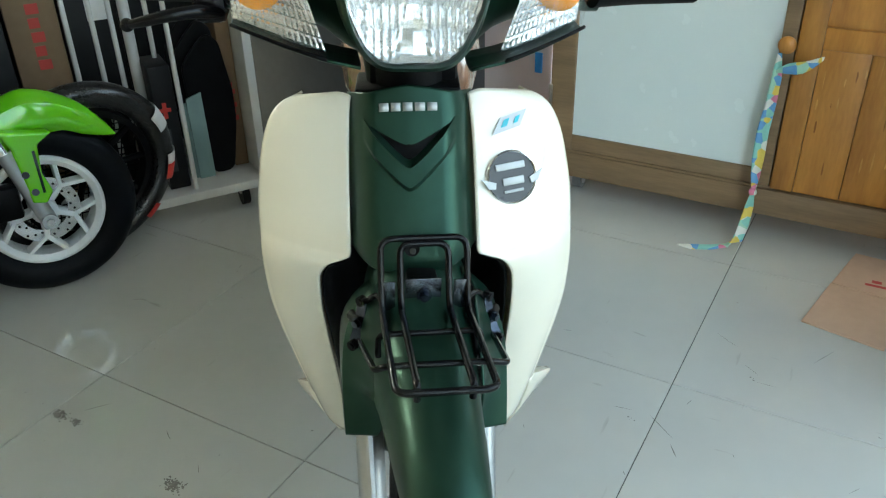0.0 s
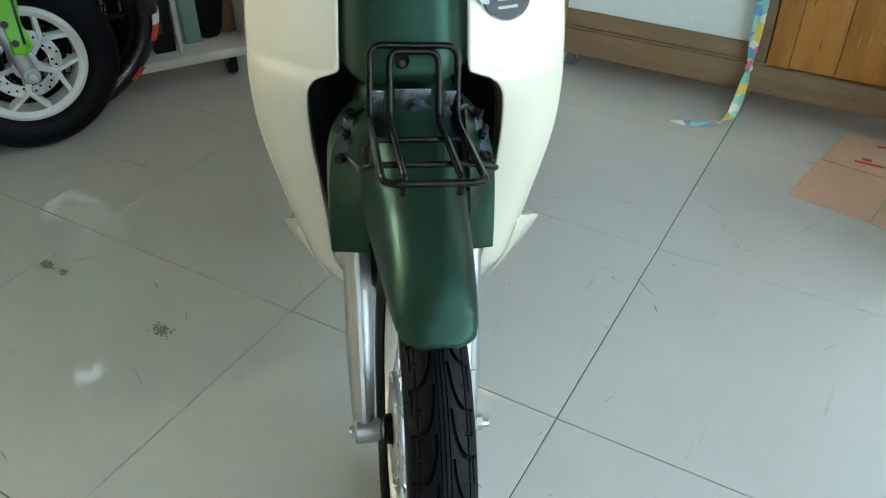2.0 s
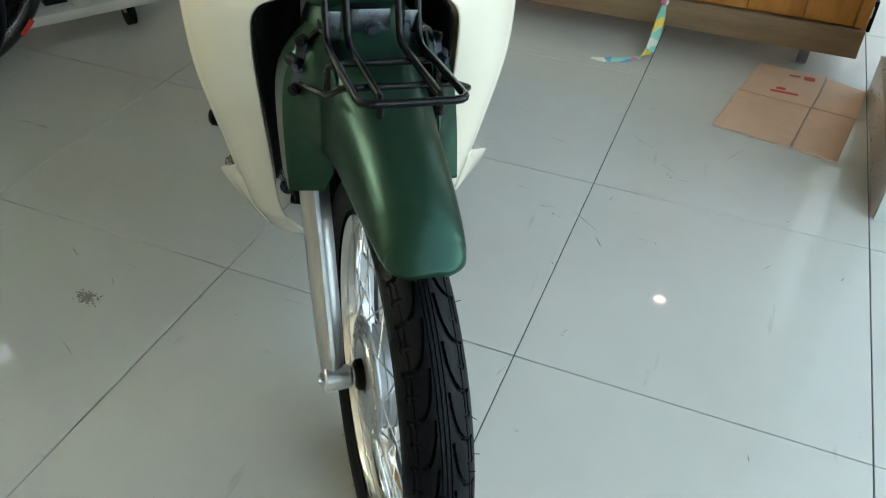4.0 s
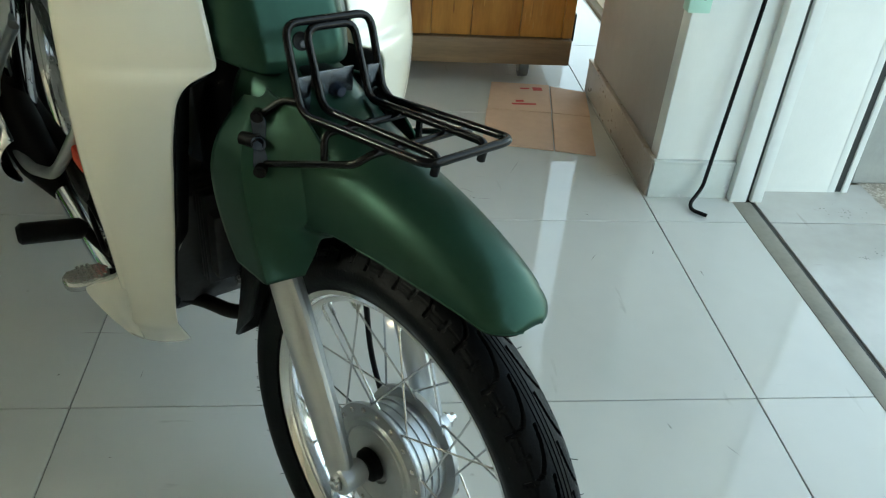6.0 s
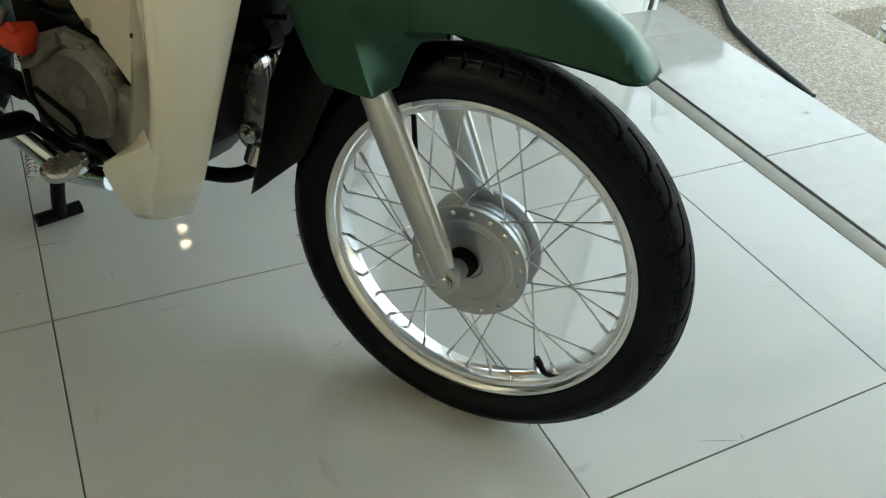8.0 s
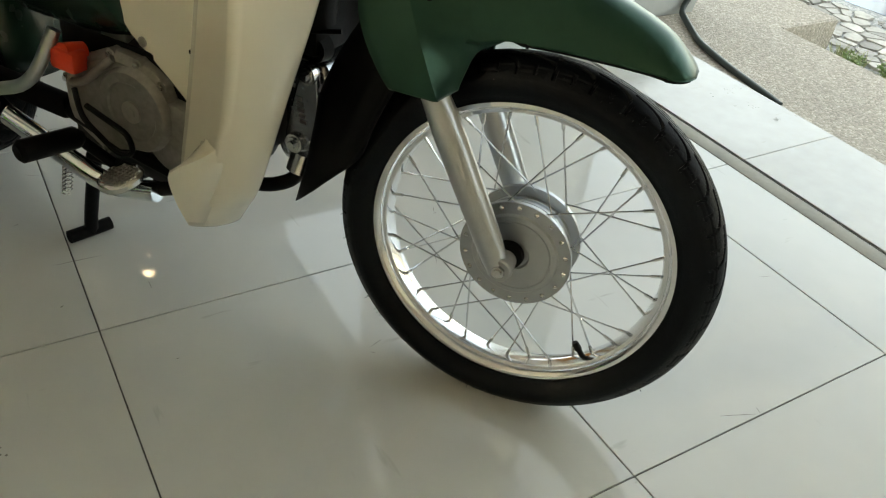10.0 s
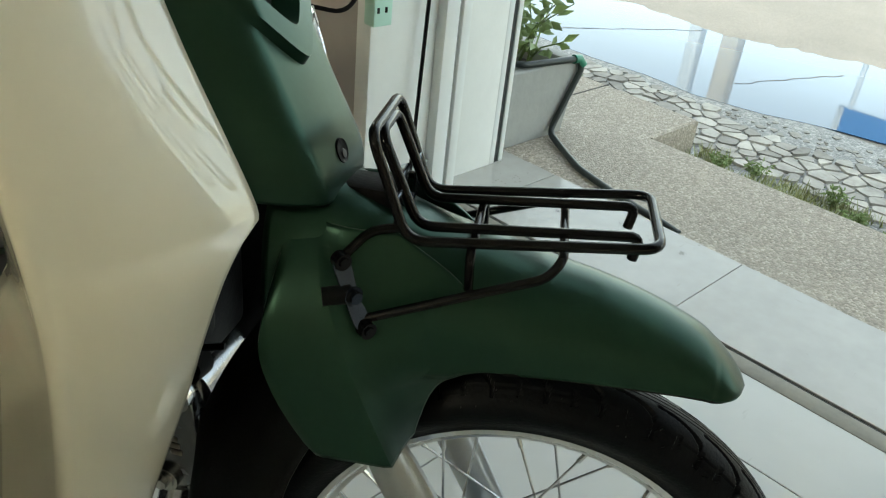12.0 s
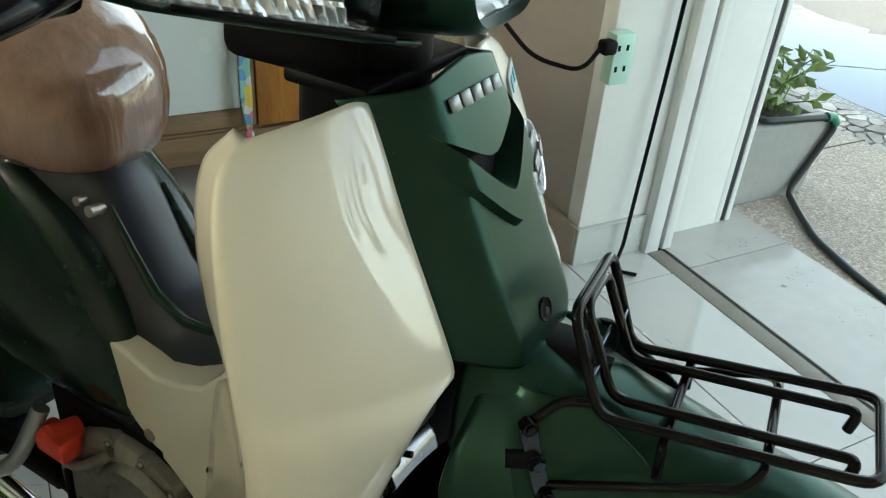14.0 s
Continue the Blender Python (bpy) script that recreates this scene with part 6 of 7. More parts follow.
for shade_, n_ in ((WORNPALE, 22), (WORNDARK, 10)):
    bm = bmesh.new()
    for _ in range(n_):
        px, pz = wr_.uniform(0.785, 1.18), wr_.uniform(CB + 0.09, 0.56)
        lift = wr_.uniform(0.0006, 0.0014)
        w_, h_ = wr_.uniform(0.0008, 0.003), wr_.uniform(0.006, 0.04)
        bm.faces.new([bm.verts.new((px + w_ * wr_.uniform(0.5, 1.2) * math.cos(q * 0.785), -lift, pz + h_ * wr_.uniform(0.6, 1.1) * math.sin(q * 0.785))) for q in range(8)])
    part("varnish_wear", bm, shade_, d2, "scratched patches of worn varnish")["kind"] = "stuff"
part("middle_rail", boxm((0.775, -0.008, 0.575), (1.19, 0.018, 0.635), 0.004), WOOD, d2)
part("upper_panel", boxm((0.775, 0.002, 0.635), (1.19, 0.012, CH - 0.07)), WOOD, d2, "reddish brown panel")
part("stile", boxm((1.19, -0.006, CB + 0.066), (CW - 0.002, 0.018, CH - 0.01), 0.004), WOOD, d2)
for x_, y_ in ((0.10, 0.06), (1.09, 0.06), (0.10, 0.40), (1.09, 0.40)):
    c = part("castor", rod(bmesh.new(), (x_ - 0.014, y_, 0.036), (x_ + 0.014, y_, 0.036), 0.036, 24), CASTOR, cab, "grey castor wheel")
    part("castor_disc", rod(bmesh.new(), (x_ - 0.016, y_, 0.036), (x_ + 0.016, y_, 0.036), 0.020, 20), ALU, c)
    part("castor_fork", boxm((x_ - 0.02, y_ - 0.016, 0.045), (x_ + 0.02, y_ + 0.016, CB), 0.004), ALUDARK, c)
bm = tube(bmesh.new(), rounded([(CW + 0.0, 0.05, 0.30), (CW + 0.06, 0.05, 0.30), (CW + 0.09, 0.04, 0.30)], 0.02), 0.012, 10)
part("handle", bm, BLACK, cab, "black side handle")
part("latch", boxm((CW, 0.03, 0.13), (CW + 0.014, 0.055, 0.22), 0.003), BLACK, cab)
part("tape_scrap", boxm((CW, 0.02, 0.175), (CW + 0.004, 0.05, 0.205)), MINT, cab)

# patterned ribbon tied to the knob
RIB = bpy.data.materials.new("patterned_ribbon_cloth")
RIB.use_nodes = True
N_, L_ = RIB.node_tree.nodes, RIB.node_tree.links
tc_, vo = N_.new("ShaderNodeTexCoord"), N_.new("ShaderNodeTexVoronoi")
vo.inputs["Scale"].default_value = 40
cr = N_.new("ShaderNodeValToRGB")
cr.color_ramp.interpolation = "CONSTANT"
cols = ((0.0, (0.30, 0.62, 0.55)), (0.20, (0.80, 0.62, 0.12)), (0.36, (0.16, 0.36, 0.66)), (0.54, (0.68, 0.22, 0.34)), (0.66, (0.76, 0.76, 0.70)), (0.86, (0.40, 0.66, 0.50)))
cr.color_ramp.elements[0].color = (*cols[0][1], 1)
cr.color_ramp.elements[1].position, cr.color_ramp.elements[1].color = cols[1][0], (*cols[1][1], 1)
for pos_, c_ in cols[2:]:
    cr.color_ramp.elements.new(pos_).color = (*c_, 1)
sp_ = N_.new("ShaderNodeSeparateColor")
L_.new(tc_.outputs["Object"], vo.inputs[0])
L_.new(vo.outputs["Color"], sp_.inputs[0])
L_.new(sp_.outputs[0], cr.inputs[0])
L_.new(cr.outputs[0], N_["Principled BSDF"].inputs["Base Color"])
N_["Principled BSDF"].inputs["Roughness"].default_value = 0.75


def strip(path, widths, twist):
    rows = []
    pts = [Vector(p) for p in path]
    n = len(pts)
    for i, p in enumerate(pts):
        d = (pts[min(i + 1, n - 1)] - pts[max(i - 1, 0)]).normalized()
        s_ = Vector((math.cos(twist[i]), math.sin(twist[i]), 0))
        s_ = (s_ - d * s_.dot(d)).normalized()
        b = d.cross(s_)
        w = widths[i] * 1.12
        rows.append([p + s_ * w * q + b * w * 0.35 * (q * q) for q in (-1, -0.5, 0, 0.5, 1)])
    return loft(bmesh.new(), rows)


rib = thing("ribbon", pose(0.60, 1.41, 0), "multicoloured patterned cloth ribbon tied to the cabinet knob", "ribbon")
up = [(0.0, 0.0, 0.56), (0.004, -0.012, 0.50), (0.0, -0.012, 0.42), (-0.006, -0.014, 0.34), (-0.004, -0.016, 0.26), (-0.002, -0.02, 0.20), (0.0, -0.024, 0.155)]
part("hanging_band", strip(up, (0.005, 0.012, 0.014, 0.015, 0.015, 0.011, 0.005), (0.2, 0.1, 0.5, 0.3, 0.1, 0.2, 0.4)), RIB, rib, solid=0.002)
low_ = [(0.0, -0.024, 0.150), (-0.002, -0.034, 0.11), (-0.005, -0.05, 0.06), (-0.012, -0.075, 0.02), (-0.04, -0.11, 0.010), (-0.08, -0.135, 0.007), (-0.13, -0.155, 0.006), (-0.165, -0.165, 0.005)]
part("trailing_end", strip(low_, (0.005, 0.011, 0.013, 0.014, 0.014, 0.014, 0.015, 0.003), (0.2, 0.3, 0.2, 0.6, 1.2, 1.3, 1.3, 1.3)), RIB, rib, solid=0.002)
bow = []
for k in range(9):
    t = k / 8
    h = 0.017 * math.sin(math.pi * min(1.0, t * 0.9 + 0.04)) ** 0.8
    bow.append([Vector((0.112 * t, -0.012 - 0.022 * math.sin(math.pi * t), 0.512 + 0.048 * t + h * q + 0.004 * math.sin(7 * t))) for q in (-1, -0.33, 0.33, 1)])
part("loose_end", loft(bmesh.new(), bow), RIB, rib, solid=0.002)
bm = bmesh.new()
bmesh.ops.create_uvsphere(bm, u_segments=12, v_segments=8, radius=0.012, matrix=Matrix.Translation((0, -0.024, 0.152)) @ Matrix.Diagonal((1, 0.8, 1, 1)))
part("knot", bm, RIB, rib)

# flattened carton on the floor
cb = thing("flattened_carton", pose(0, 0, 0), "flattened brown cardboard carton lying on the floor by the pillar", "cardboard")
for nm, pts in (("flap", [(0.820, 0.995), (1.015, 0.955), (1.055, 1.195), (0.862, 1.22)]), ("flap", [(1.018, 0.955), (1.128, 0.930), (1.170, 1.175), (1.058, 1.195)]),
                ("flap", [(0.864, 1.223), (1.057, 1.198), (1.09, 1.41), (0.905, 1.425)]), ("flap", [(1.060, 1.198), (1.172, 1.178), (1.20, 1.36), (1.092, 1.40)])):
    part(nm, plate(bmesh.new(), pts, 0.005, "Z", 0.001), CARD, cb, bevel=0.0015)
for lo, hi in (((0.945, 1.25, 0.0062), (1.02, 1.262, 0.0066)), ((0.96, 1.27, 0.0062), (0.985, 1.285, 0.0066)), ((1.03, 1.36, 0.0062), (1.06, 1.385, 0.0066)), ((0.99, 1.37, 0.0062), (1.02, 1.38, 0.0066))):
    part("print_bar", boxm(lo, hi), REDINK, cb)

# hooked rod leaning in the corner, socket and lead on the pillar
hk = rounded([(1.330, 0.618, 0.007), (1.300, 0.645, 0.007), (1.305, 0.672, 0.010), (1.335, 0.690, 0.045), (1.362, 0.700, 0.5), (1.40, 0.706, 1.65)], 0.018)
solo("hooked_rod", tube(bmesh.new(), hk, 0.0050, 10), ROD, "black steel rod with a hooked foot leaning beside the door", "rod")
sk = thing("power_socket", pose(1.196, 0.70, 0.485), "mint green surface mounted power socket on the pillar", "socket")
part("body", boxm((-0.012, -0.02, 0.0), (0.040, 0.015, 0.11), 0.004), MINT, sk)
for z in (0.03, 0.075):
    part("outlet", boxm((-0.004, -0.0215, z), (0.002, -0.019, z + 0.012)), BLACK, sk)
    part("outlet", boxm((0.018, -0.0215, z), (0.024, -0.019, z + 0.012)), BLACK, sk)
part("plug", boxm((-0.045, -0.03, 0.07), (-0.012, 0.0, 0.10), 0.006), BLACK, sk)
part("lead", tube(bmesh.new(), rounded([(-0.045, -0.015, 0.085), (-0.09, -0.02, 0.04), (-0.16, 0.06, 0.05), (-0.2, 0.15, 0.12)], 0.04), 0.005, 8), BLACK, sk)

# white storage rack with parts leaning in it
SH = Matrix.Translation((-0.735, 1.035, 0)) @ Matrix.Rotation(math.atan2(-0.851, -0.525), 4, "Z")
rack = thing("storage_rack", SH, "white painted low storage rack on castors, filled with boxes", "rack")
part("bottom_board", boxm((0.15, -0.50, 0.078), (1.7, 0.0, 0.108), 0.004), SHELFWHITE, rack)
part("end_panel", boxm((0.160, -0.50, 0.108), (0.188, -0.02, 1.25), 0.004), SHELFWHITE, rack)
part("end_panel", boxm((1.67, -0.50, 0.108), (1.70, -0.02, 1.25), 0.004), SHELFWHITE, rack)
part("back_panel", boxm((0.19, -0.50, 0.108), (1.67, -0.485, 1.25)), DARKPANEL, rack, "dark back board")
part("top_board", boxm((0.15, -0.50, 1.25), (1.7, 0.0, 1.28), 0.004), SHELFWHITE, rack)
for x_, y_ in ((0.396, -0.035), (0.425, -0.16), (0.530, -0.13), (0.585, -0.10), (0.653, -0.10), (0.98, -0.04), (1.16, -0.04)):
    part("upright", rod(bmesh.new(), (x_, y_, 0.108), (x_, y_, 1.25), 0.0075, 12), SHELFWHITE, rack, "white steel upright")
part("post", rod(bmesh.new(), (0.484, -0.17, 0.108), (0.484, -0.17, 1.25), 0.0165, 16), SHELFWHITE, rack)
for x_ in (0.24, 0.9, 1.55):
    part("castor", rod(bmesh.new(), (x_ - 0.012, -0.07, 0.038), (x_ + 0.012, -0.07, 0.038), 0.037, 20), BLACK, rack)
    part("castor_fork", boxm((x_ - 0.018, -0.09, 0.045), (x_ + 0.018, -0.05, 0.078), 0.003), ALUDARK, rack)


def carton(name, lo, hi, m_, label, marks=()):
    c = thing(name, SH @ pose(*lo), label, "box", "boxes in the rack")
    part("body", boxm((0, 0, 0), Vector(hi) - Vector(lo), 0.004), m_, c)
    for (a, b, mm) in marks:
        part("print_bar", boxm(a, b), mm, c)
    return c


def vertical_print(x0, z0, n, h, w, y):
    """A column of small red bars where printing stands."""
    return [((x0 + (0.006 if k % 2 else 0.0), y, z0 + k * h), (x0 + w, y + 0.0025, z0 + k * h + h * 0.72), REDINK) for k in range(n)]


carton("carton", (0.190, -0.40, 0.108), (0.236, -0.14, 0.62), CARTON, "tall brown carton with red print standing in the rack", vertical_print(0.012, 0.16, 6, 0.022, 0.026, 0.259))
carton("black_box", (0.405, -0.20, 0.108), (0.470, -0.06, 0.505), DARKPANEL, "slim black cardboard box with red mark", [((0.030, 0.139, 0.235), (0.042, 0.1415, 0.285), LABELR), ((0.018, 0.139, 0.255), (0.054, 0.1415, 0.267), LABELR), ((0.030, 0.139, 0.06), (0.044, 0.1415, 0.20), BADGE)])
carton("black_box", (0.50, -0.44, 0.108), (0.645, -0.20, 0.80), DARKPANEL, "tall black cardboard box in the rack", [((0.03, 0.239, 0.52), (0.085, 0.2415, 0.58), LABELW)])
carton("carton", (0.662, -0.40, 0.108), (0.80, -0.20, 0.95), CARTON, "large brown carton with red print in the rack", vertical_print(0.045, 0.40, 5, 0.040, 0.035, 0.199))
carton("black_box", (0.81, -0.42, 0.108), (1.10, -0.16, 0.74), DARKPANEL, "wide black cardboard box in the rack")
carton("carton", (1.12, -0.42, 0.108), (1.45, -0.16, 1.0), CARTON, "large brown carton in the rack")
for k in range(3):
    sh = SH @ pose(0.315 + 0.012 * k, -0.10 - 0.012 * k, 0.108)
    solo("glass_sheet", plate(bmesh.new(), [(0.0, 0.0), (0.050, 0.0), (0.052, 0.27 - 0.02 * k), (0.004, 0.285 - 0.02 * k)], -0.006, "Y", 0.0), GLASSGREEN, "green tinted glass sheet leaning in the rack", "glass sheet", "glass sheets in the rack", m=sh)
for k, (x_, y_, hgt) in enumerate(((0.0, -0.115, 0.46), (0.012, -0.145, 0.50), (0.03, -0.18, 0.52))):
    o = rounded([Vector(p) for p in ((0.245 + x_, 0, 0.0), (0.315 + x_, 0, 0.0), (0.352 + x_, 0, 0.10), (0.362 + x_, 0, hgt * 0.80), (0.325 + x_, 0, hgt * 0.90), (0.275 + x_, 0, hgt), (0.238 + x_, 0, hgt * 0.94), (0.214 + x_, 0, hgt * 0.58), (0.216 + x_, 0, hgt * 0.36))], 0.03, 4, closed=True)
    bm = plate(bmesh.new(), [(p.x, p.z) for p in o], -0.012, "Y", 0.0)
    solo("black_fairing", bm, BLACK, "curved black plastic panel standing upright in the rack", "panel", "panels in the rack", m=SH @ pose(0, y_, 0.108), bevel=0.004)
# charcoal door behind the rack and pink case beyond
solo("charcoal_cupboard", boxm((0, 0, 0), (1.28, 0.4, 1.8), 0.006), CHARCOAL, "plain charcoal cupboard standing against the back", "cupboard", m=pose(-1.75, 1.36, 0))
pk = thing("storage_case", pose(-0.62, 1.96, 0.0), "pale pink plastic storage case with blue clasps", "case")
part("body", boxm((0, 0, 0), (0.34, 0.4, 0.62), 0.02), mat("pale_pink_plastic", (0.62, 0.55, 0.60), 0.3, var=0.03), pk)
for z in (0.22, 0.45):
    part("clasp", boxm((0.27, -0.012, z), (0.30, 0.0, z + 0.08), 0.003), BLUE, pk)

# wheel wrapped in film, leaning on the rack
WT = Matrix.Translation((-1.061, 0.402, 0.272)) @ Matrix.Rotation(radians(-15), 4, "Z") @ Matrix.Rotation(radians(10), 4, "Y")
wr = thing("wrapped_wheel", WT, "black motorcycle wheel wrapped in clear plastic film with labels", "wheel")


def put_m(nm, bm, m_, par, **kw):
    return part(nm, bm, m_, par, **kw)


put_m("tyre", tidy(lathe(bmesh.new(), [(0.037 * math.sin(2 * math.pi * k / 20), 0.2365 - 0.036 * math.cos(2 * math.pi * k / 20)) for k in range(20)], 90, closed=True)), FILMWRAP, wr)
bm = bmesh.new()
for k in range(10):
    a = 2 * math.pi * k / 10
    rod(bm, (0, 0, 0), (0, 0.195 * math.cos(a), 0.195 * math.sin(a)), 0.010, 8)
lathe(bm, [(-0.02, 0.195), (-0.02, 0.178), (0.02, 0.178), (0.02, 0.195)], 60, closed=True)
put_m("cast_spokes", bm, BLACK, wr)
bm = bmesh.new()
for k in range(-8, 9):
    for a, b in (((k * 0.021, -0.17), (k * 0.021 + 0.04, 0.17)), ((-0.17, k * 0.021 + 0.04), (0.17, k * 0.021))):
        rod(bm, (-0.024, *a), (-0.024, *b), 0.0022, 5)
put_m("mesh_guard", bm, BLACK, wr, label="black wire mesh")["kind"] = "stuff"
for a0, a1, m_ in ((20, 34, LABELW), (-20, -8, LABELR), (-8, 0, LABELW), (-52, -40, LABELR)):
    rows = [[Vector((0.046 * math.sin(q), (0.232 - 0.0445 * math.cos(q)) * math.cos(a), (0.232 - 0.0445 * math.cos(q)) * math.sin(a))) for q in [radians(95 + 15 * k) for k in range(9)]] for a in [radians(a0 + (a1 - a0) * j / 5) for j in range(6)]]
    put_m("label", loft(bmesh.new(), rows), m_, wr, solid=0.001)

# lime green motorcycle whose front stands at the edge
GB = Matrix.Translation((-1.040, 0.238, 0)) @ Matrix.Rotation(radians(153), 4, "Z")
lime = thing("lime_motorcycle", GB, "lime green sport motorcycle with white cast wheels and drilled disc", "motorcycle")
RZ = 0.243
prof = [(0.046 * math.sin(2 * math.pi * k / 32), 0.193 - 0.050 * math.cos(2 * math.pi * k / 32)) for k in range(32)]
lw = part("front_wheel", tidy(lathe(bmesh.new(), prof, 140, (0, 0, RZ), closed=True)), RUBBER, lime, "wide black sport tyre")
bm = lathe(bmesh.new(), [(-0.036, 0.152), (-0.038, 0.144), (-0.030, 0.130), (0.030, 0.130), (0.038, 0.144), (0.036, 0.152), (0.02, 0.160), (-0.02, 0.160)], 100, (0, 0, RZ), closed=True)
part("rim", bm, WHITEWHEEL, lw, "white painted cast rim")


def spoke_bar(bm, r0, a0, r1, a1, w0, w1):
    p0, p1 = (Vector((0, r * math.cos(a), r * math.sin(a))) for r, a in ((r0, a0), (r1, a1)))
    d = (p1 - p0).normalized()
    n = Vector((0, -d.z, d.y))
    loft(bm, [[p + n * w * u + Vector((x - 0.012, 0, RZ)) for u, x in ((-1, -0.010), (-0.6, -0.016), (0.6, -0.016), (1, -0.010), (1, 0.016), (-1, 0.016))] for p, w in ((p0, w0), (p1, w1))], closed=True, caps=True)


for k in range(5):
    a = radians(62 + 72 * k)
    bm = bmesh.new()
    spoke_bar(bm, 0.026, a, 0.082, a, 0.010, 0.008)
    spoke_bar(bm, 0.078, a, 0.134, a + radians(21), 0.007, 0.007)
    spoke_bar(bm, 0.078, a, 0.134, a - radians(21), 0.007, 0.007)
    part("cast_spoke", bm, WHITEWHEEL, lw)
part("hub", rod(bmesh.new(), (-0.040, 0, RZ), (0.035, 0, RZ), 0.034, 32), WHITEWHEEL, lw)
bm = bmesh.new()
lathe(bm, [(-0.024, 0.092), (-0.024, 0.060), (-0.020, 0.060), (-0.020, 0.092)], 64, (0, 0, RZ), closed=True)
dsc = part("brake_disc", bm, STEEL, lw, "drilled steel brake disc")
bm = bmesh.new()
for k in range(30):
    a = 2 * math.pi * k / 30
    r = 0.067 + 0.009 * (k % 3)
    rod(bm, (-0.0248, r * math.cos(a), RZ + r * math.sin(a)), (-0.0192, r * math.cos(a), RZ + r * math.sin(a)), 0.0032, 8)
part("drilling", bm, BLACK, dsc)["kind"] = "stuff"
for s in (-1, 1):
    part("fork_tube", rod(bmesh.new(), (s * 0.085, 0.045, RZ + 0.16), (s * 0.085, 0.165, RZ + 0.56), 0.017, 20), CHROME, lime)
    bm = rod(bmesh.new(), (s * 0.085, -0.004, RZ - 0.02), (s * 0.085, 0.056, RZ + 0.20), 0.0215, 20)
    rod(bm, (s * 0.055, 0, RZ), (s * 0.112, 0, RZ), 0.020, 20)
    part("fork_bottom", bm, ALU, lime)
    part("axle_nut", rod(bmesh.new(), (s * 0.110, 0, RZ), (s * 0.120, 0, RZ), 0.011, 6), STEEL, lime)
rows = []
for i in range(41):
    y = -0.226 + 0.290 * i / 40
    zt = spl([(-0.226, 0.404), (-0.198, 0.452), (-0.153, 0.505), (-0.093, 0.545), (-0.027, 0.566), (0.021, 0.556), (0.064, 0.535)], y)[0]
    zl = min(spl([(-0.226, 0.400), (-0.138, 0.435), (-0.089, 0.460), (0.064, 0.462)], y)[0], zt - 0.002)
    w = spl([(-0.226, 0.006), (-0.19, 0.030), (-0.12, 0.054), (-0.04, 0.066), (0.064, 0.070)], y)[0]
    rows.append([Vector((w * u, y, zl + (zt - zl) * v)) for u, v in ((-1.0, 0.0), (-1.0, 0.45), (-0.82, 0.78), (-0.45, 0.95), (0, 1.0), (0.45, 0.95), (0.82, 0.78), (1.0, 0.45), (1.0, 0.0))])
lf_ = part("front_mudguard", loft(bmesh.new(), rows), LIME, lime, "lime green front mudguard", solid=0.004, angle=30)
for s in (-1, 1):
    bm = plate(bmesh.new(), [(-0.060, 0.475), (0.060, 0.500), (0.040, 0.448), (0.033, 0.370), (0.028, 0.301), (-0.007, 0.293), (-0.028, 0.322), (-0.013, 0.374), (-0.020, 0.452)], s * 0.040, "X", s * 0.068)
    fs = part("fork_guard", bm, LIME, lf_, bevel=0.007)
    for y, z in ((0.025, 0.382), (0.014, 0.332)):
        part("guard_bolt", rod(bmesh.new(), (s * 0.107, y, z), (s * 0.112, y, z), 0.009, 16), BADGE, fs)
    # dark green strip laid on the guard for a groove's shade
    part("groove_strip", boxm((s * 0.108 - 0.002, -0.010, 0.325), (s * 0.108 + 0.002, -0.003, 0.440), 0.001), DKGREEN, fs)
part("caliper", boxm((-0.10, 0.05, RZ + 0.02), (-0.05, 0.12, RZ + 0.11), 0.012), BLACK, lime)
part("brake_hose", tube(bmesh.new(), rounded([(-0.09, 0.10, RZ + 0.10), (-0.12, 0.20, RZ + 0.28), (-0.06, 0.22, RZ + 0.45), (-0.03, 0.15, RZ + 0.6)], 0.06), 0.008, 8), BLACK, lime)
part("radiator_shroud", boxm((-0.14, 0.30, 0.42), (0.14, 0.50, 0.66), 0.03), BLACK, lime)
part("engine", boxm((-0.15, 0.45, 0.20), (0.15, 0.95, 0.55), 0.05), ALUDARK, lime)
part("headlight", boxm((-0.11, 0.05, 0.72), (0.11, 0.20, 0.90), 0.04), CHROME, lime)
part("tank", boxm((-0.15, 0.45, 0.70), (0.15, 0.90, 0.92), 0.07), LIME, lime)
part("seat", boxm((-0.13, 0.90, 0.72), (0.13, 1.45, 0.82), 0.04), BLACK, lime)
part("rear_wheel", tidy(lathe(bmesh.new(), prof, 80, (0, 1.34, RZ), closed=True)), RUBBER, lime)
part("swing_arm", boxm((-0.09, 0.90, 0.26), (0.09, 1.35, 0.31), 0.01), BLACK, lime)

# scuffs left on the floor tiles
sr = random.Random(19)
bm = bmesh.new()
for _ in range(80):
    x, y = sr.uniform(-0.9, 1.25), sr.uniform(-1.1, 0.9)
    a, l, w = sr.uniform(0, 6.28), sr.choice((0.006, 0.012, 0.02, 0.03, 0.05, 0.07)) * sr.uniform(0.7, 1.2), sr.uniform(0.0004, 0.0010)
    bend = sr.uniform(-0.25, 0.25)
    lo, hi = [], []
    for k in range(6):
        q = a + bend * k / 5
        x, y = x + math.cos(q) * l / 5, y + math.sin(q) * l / 5
        ww = w * (0.25 + math.sin(math.pi * k / 5)) * sr.uniform(0.5, 1.3)
        lo.append(Vector((x - math.sin(q) * ww, y + math.cos(q) * ww, 0.0006)))
        hi.append(Vector((x + math.sin(q) * ww, y - math.cos(q) * ww, 0.0006)))
    loft(bm, [lo, hi])
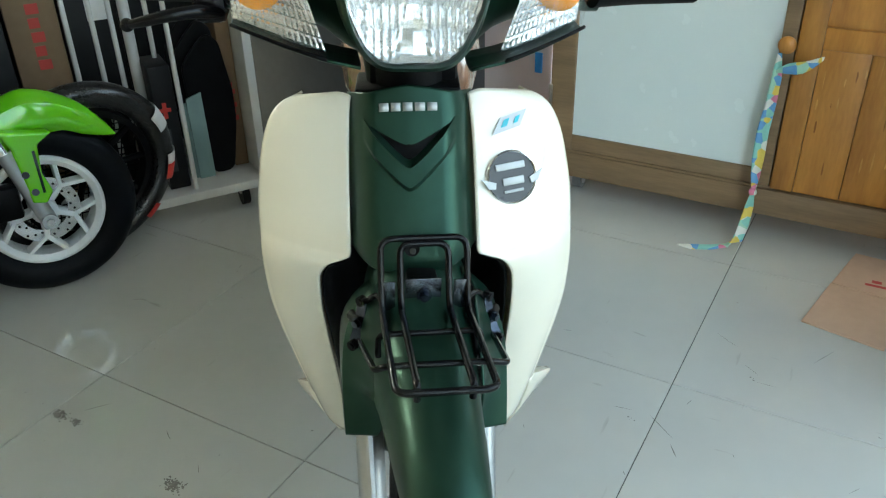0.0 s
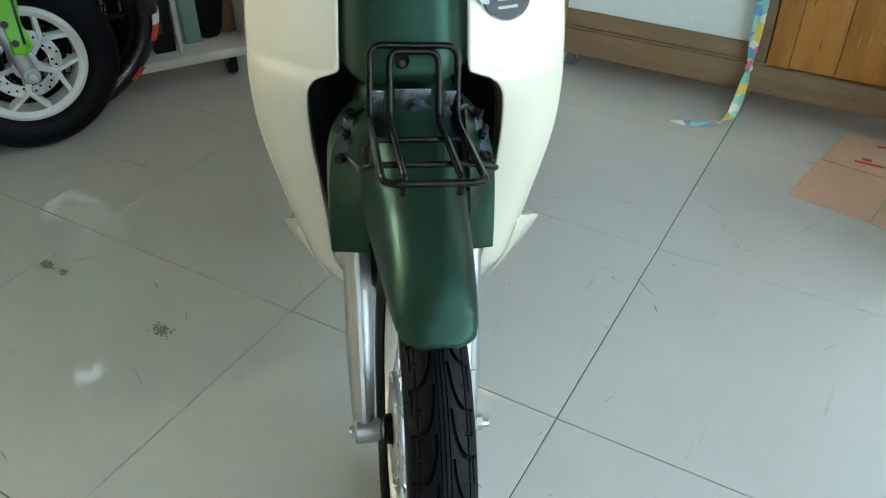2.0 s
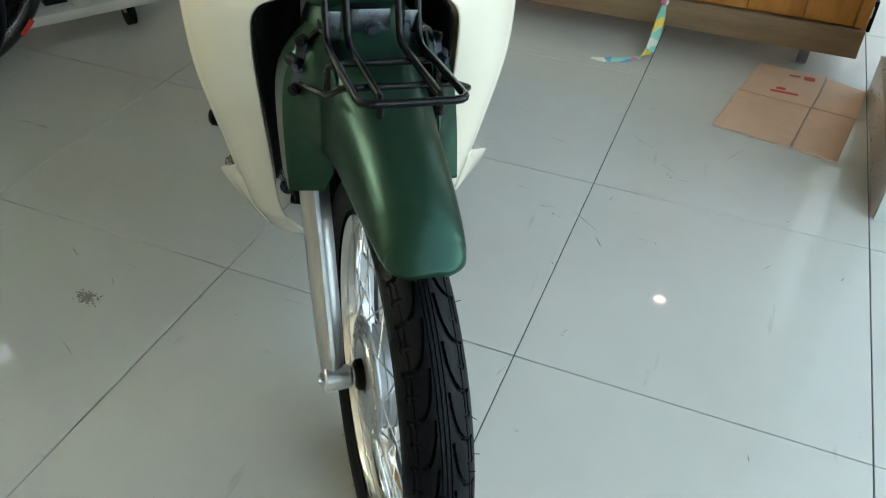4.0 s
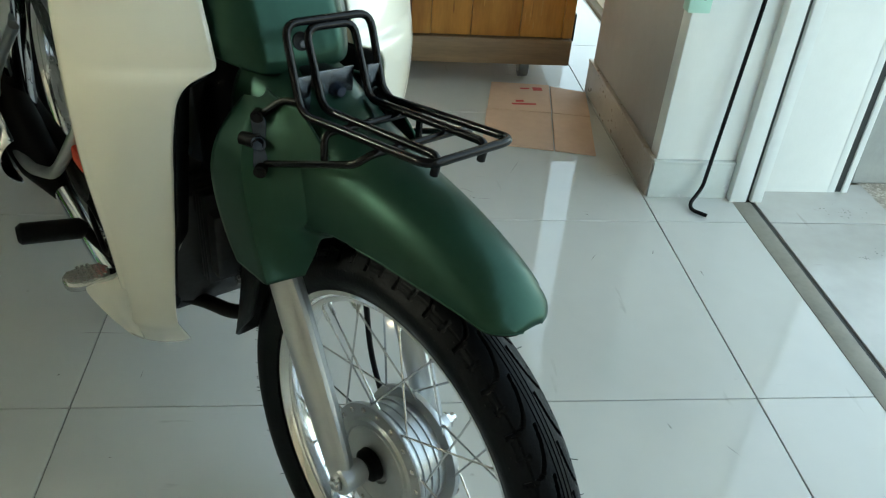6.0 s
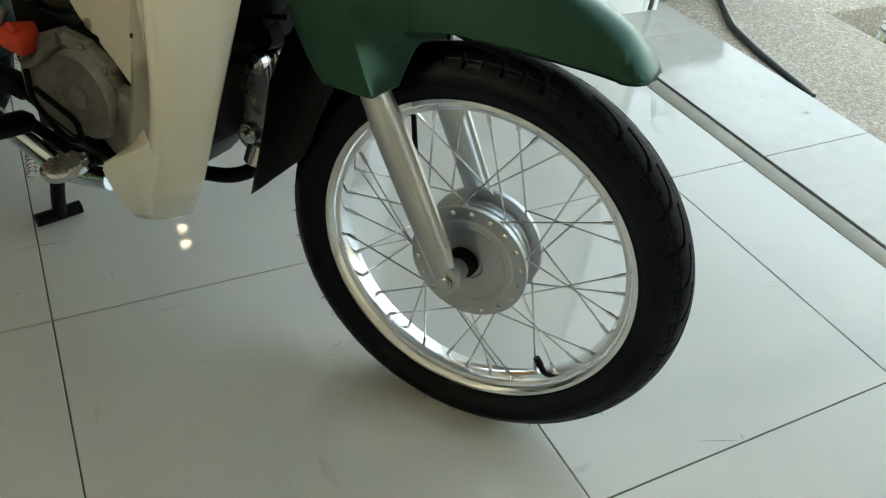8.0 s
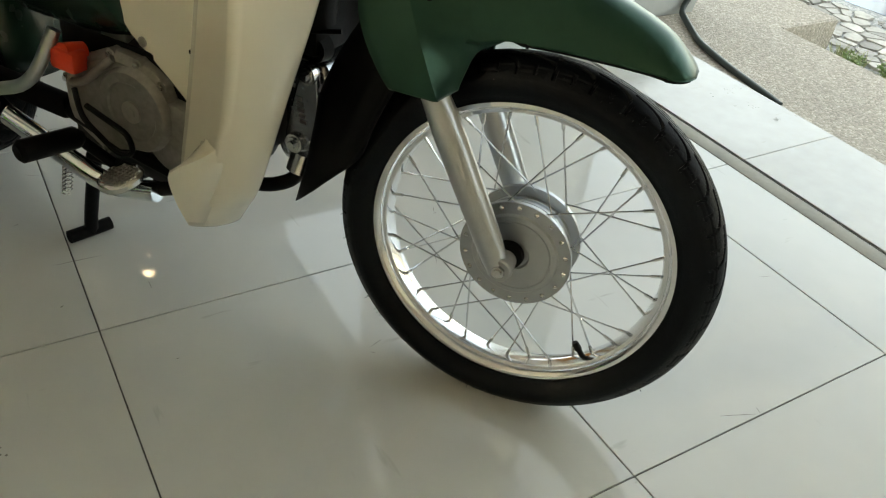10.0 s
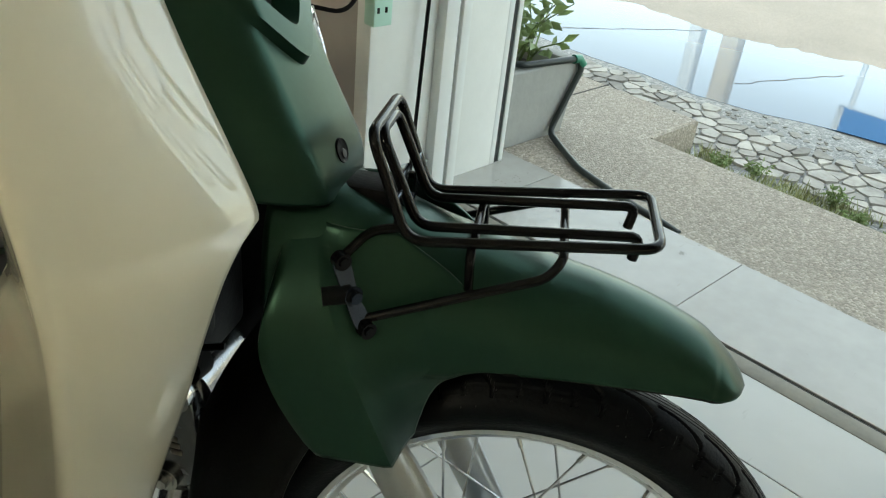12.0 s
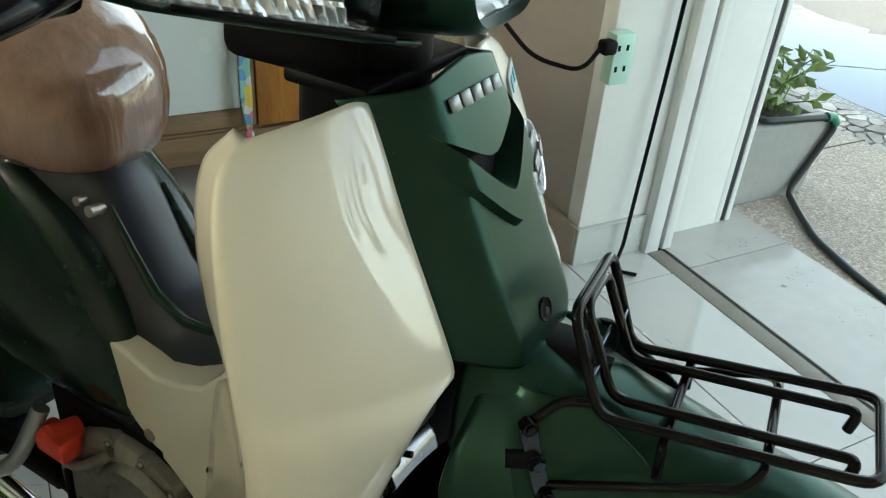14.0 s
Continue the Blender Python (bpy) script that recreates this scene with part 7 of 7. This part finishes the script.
for cx, cy, n_, sp_r in ((-0.575, -0.148, 150, 0.010), (-0.52, -0.147, 70, 0.007), (-0.19, -0.18, 170, 0.011), (0.756, 0.705, 3, 0.006), (0.553, 0.437, 4, 0.006), (1.657, 0.447, 9, 0.006), (1.749, 0.121, 8, 0.007), (1.693, 0.218, 4, 0.006), (1.744, 0.196, 5, 0.008), (1.70, 0.655, 22, 0.030), (1.735, 0.47, 14, 0.028), (1.755, 0.29, 16, 0.026)):
    for _ in range(n_):
        x, y, r = cx + sr.gauss(0, sp_r), cy + sr.gauss(0, sp_r * 0.6), sr.uniform(0.0008, 0.0034)
        ph, lift = sr.uniform(0, 6.28), sr.uniform(0.0005, 0.0014)
        bm.faces.new([bm.verts.new((x + r * sr.uniform(0.6, 1.3) * math.cos(ph + q * 0.9), y + r * sr.uniform(0.5, 1.0) * math.sin(ph + q * 0.9), lift)) for q in range(7)])
solo("scuff_marks", bm, mat("rubber_scuff", (0.21, 0.20, 0.185), 0.6, var=0.3, scale=40), "thin dark scuffs and scratches on the floor tiles", "scuffs", kind="stuff", angle=180)

# ---- tiles of floor and sill, piece by piece ----
tb = boxm((-T / 2 + 0.0011, -T / 2 + 0.0011, -0.012), (T / 2 - 0.0011, T / 2 - 0.0011, 0.0), 0.0009, seg=1)
tile_me = bpy.data.meshes.new("tile")
tb.to_mesh(tile_me)
tb.free()
tile_me.materials.append(TILE)
tb = boxm((-0.12 + 0.0011, -T / 2 + 0.0011, -0.012), (0.12 - 0.006, T / 2 - 0.0011, 0.0), 0.0009, seg=1)
cut_me = bpy.data.meshes.new("cut_tile")
tb.to_mesh(cut_me)
tb.free()
cut_me.materials.append(TILE)
tb = boxm((1.49, -T / 2 + 0.0011, -0.012), (1.833, T / 2 - 0.0011, 0.0), 0.001, seg=1)
sill_me = bpy.data.meshes.new("sill_tile")
tb.to_mesh(sill_me)
tb.free()
sill_me.materials.append(SILLTILE)
rnd = random.Random(4)
for j in range(-13, 8):
    for i in range(-13, 2):
        t_ = new("tile", tile_me)
        t_.parent = floor
        t_.matrix_basis = pose(i * T + T / 2, j * T + T / 2, rnd.uniform(-0.0002, 0.0002))
    t_ = new("tile", cut_me)
    t_.parent = floor
    t_.matrix_basis = pose(1.32, j * T + T / 2, 0)
for j in range(-5, 1):
    t_ = new("sill_tile", sill_me)
    t_.parent = sill
    t_.matrix_basis = pose(0, j * T + T / 2, 0)
tb = boxm((1.49, -0.098, -0.012), (1.833, 0.098, 0.0), 0.001, seg=1)
end_me = bpy.data.meshes.new("end_tile")
tb.to_mesh(end_me)
tb.free()
end_me.materials.append(SILLTILE)
t_ = new("sill_tile", end_me)
t_.parent = sill
t_.matrix_basis = pose(0, 0.70, 0)
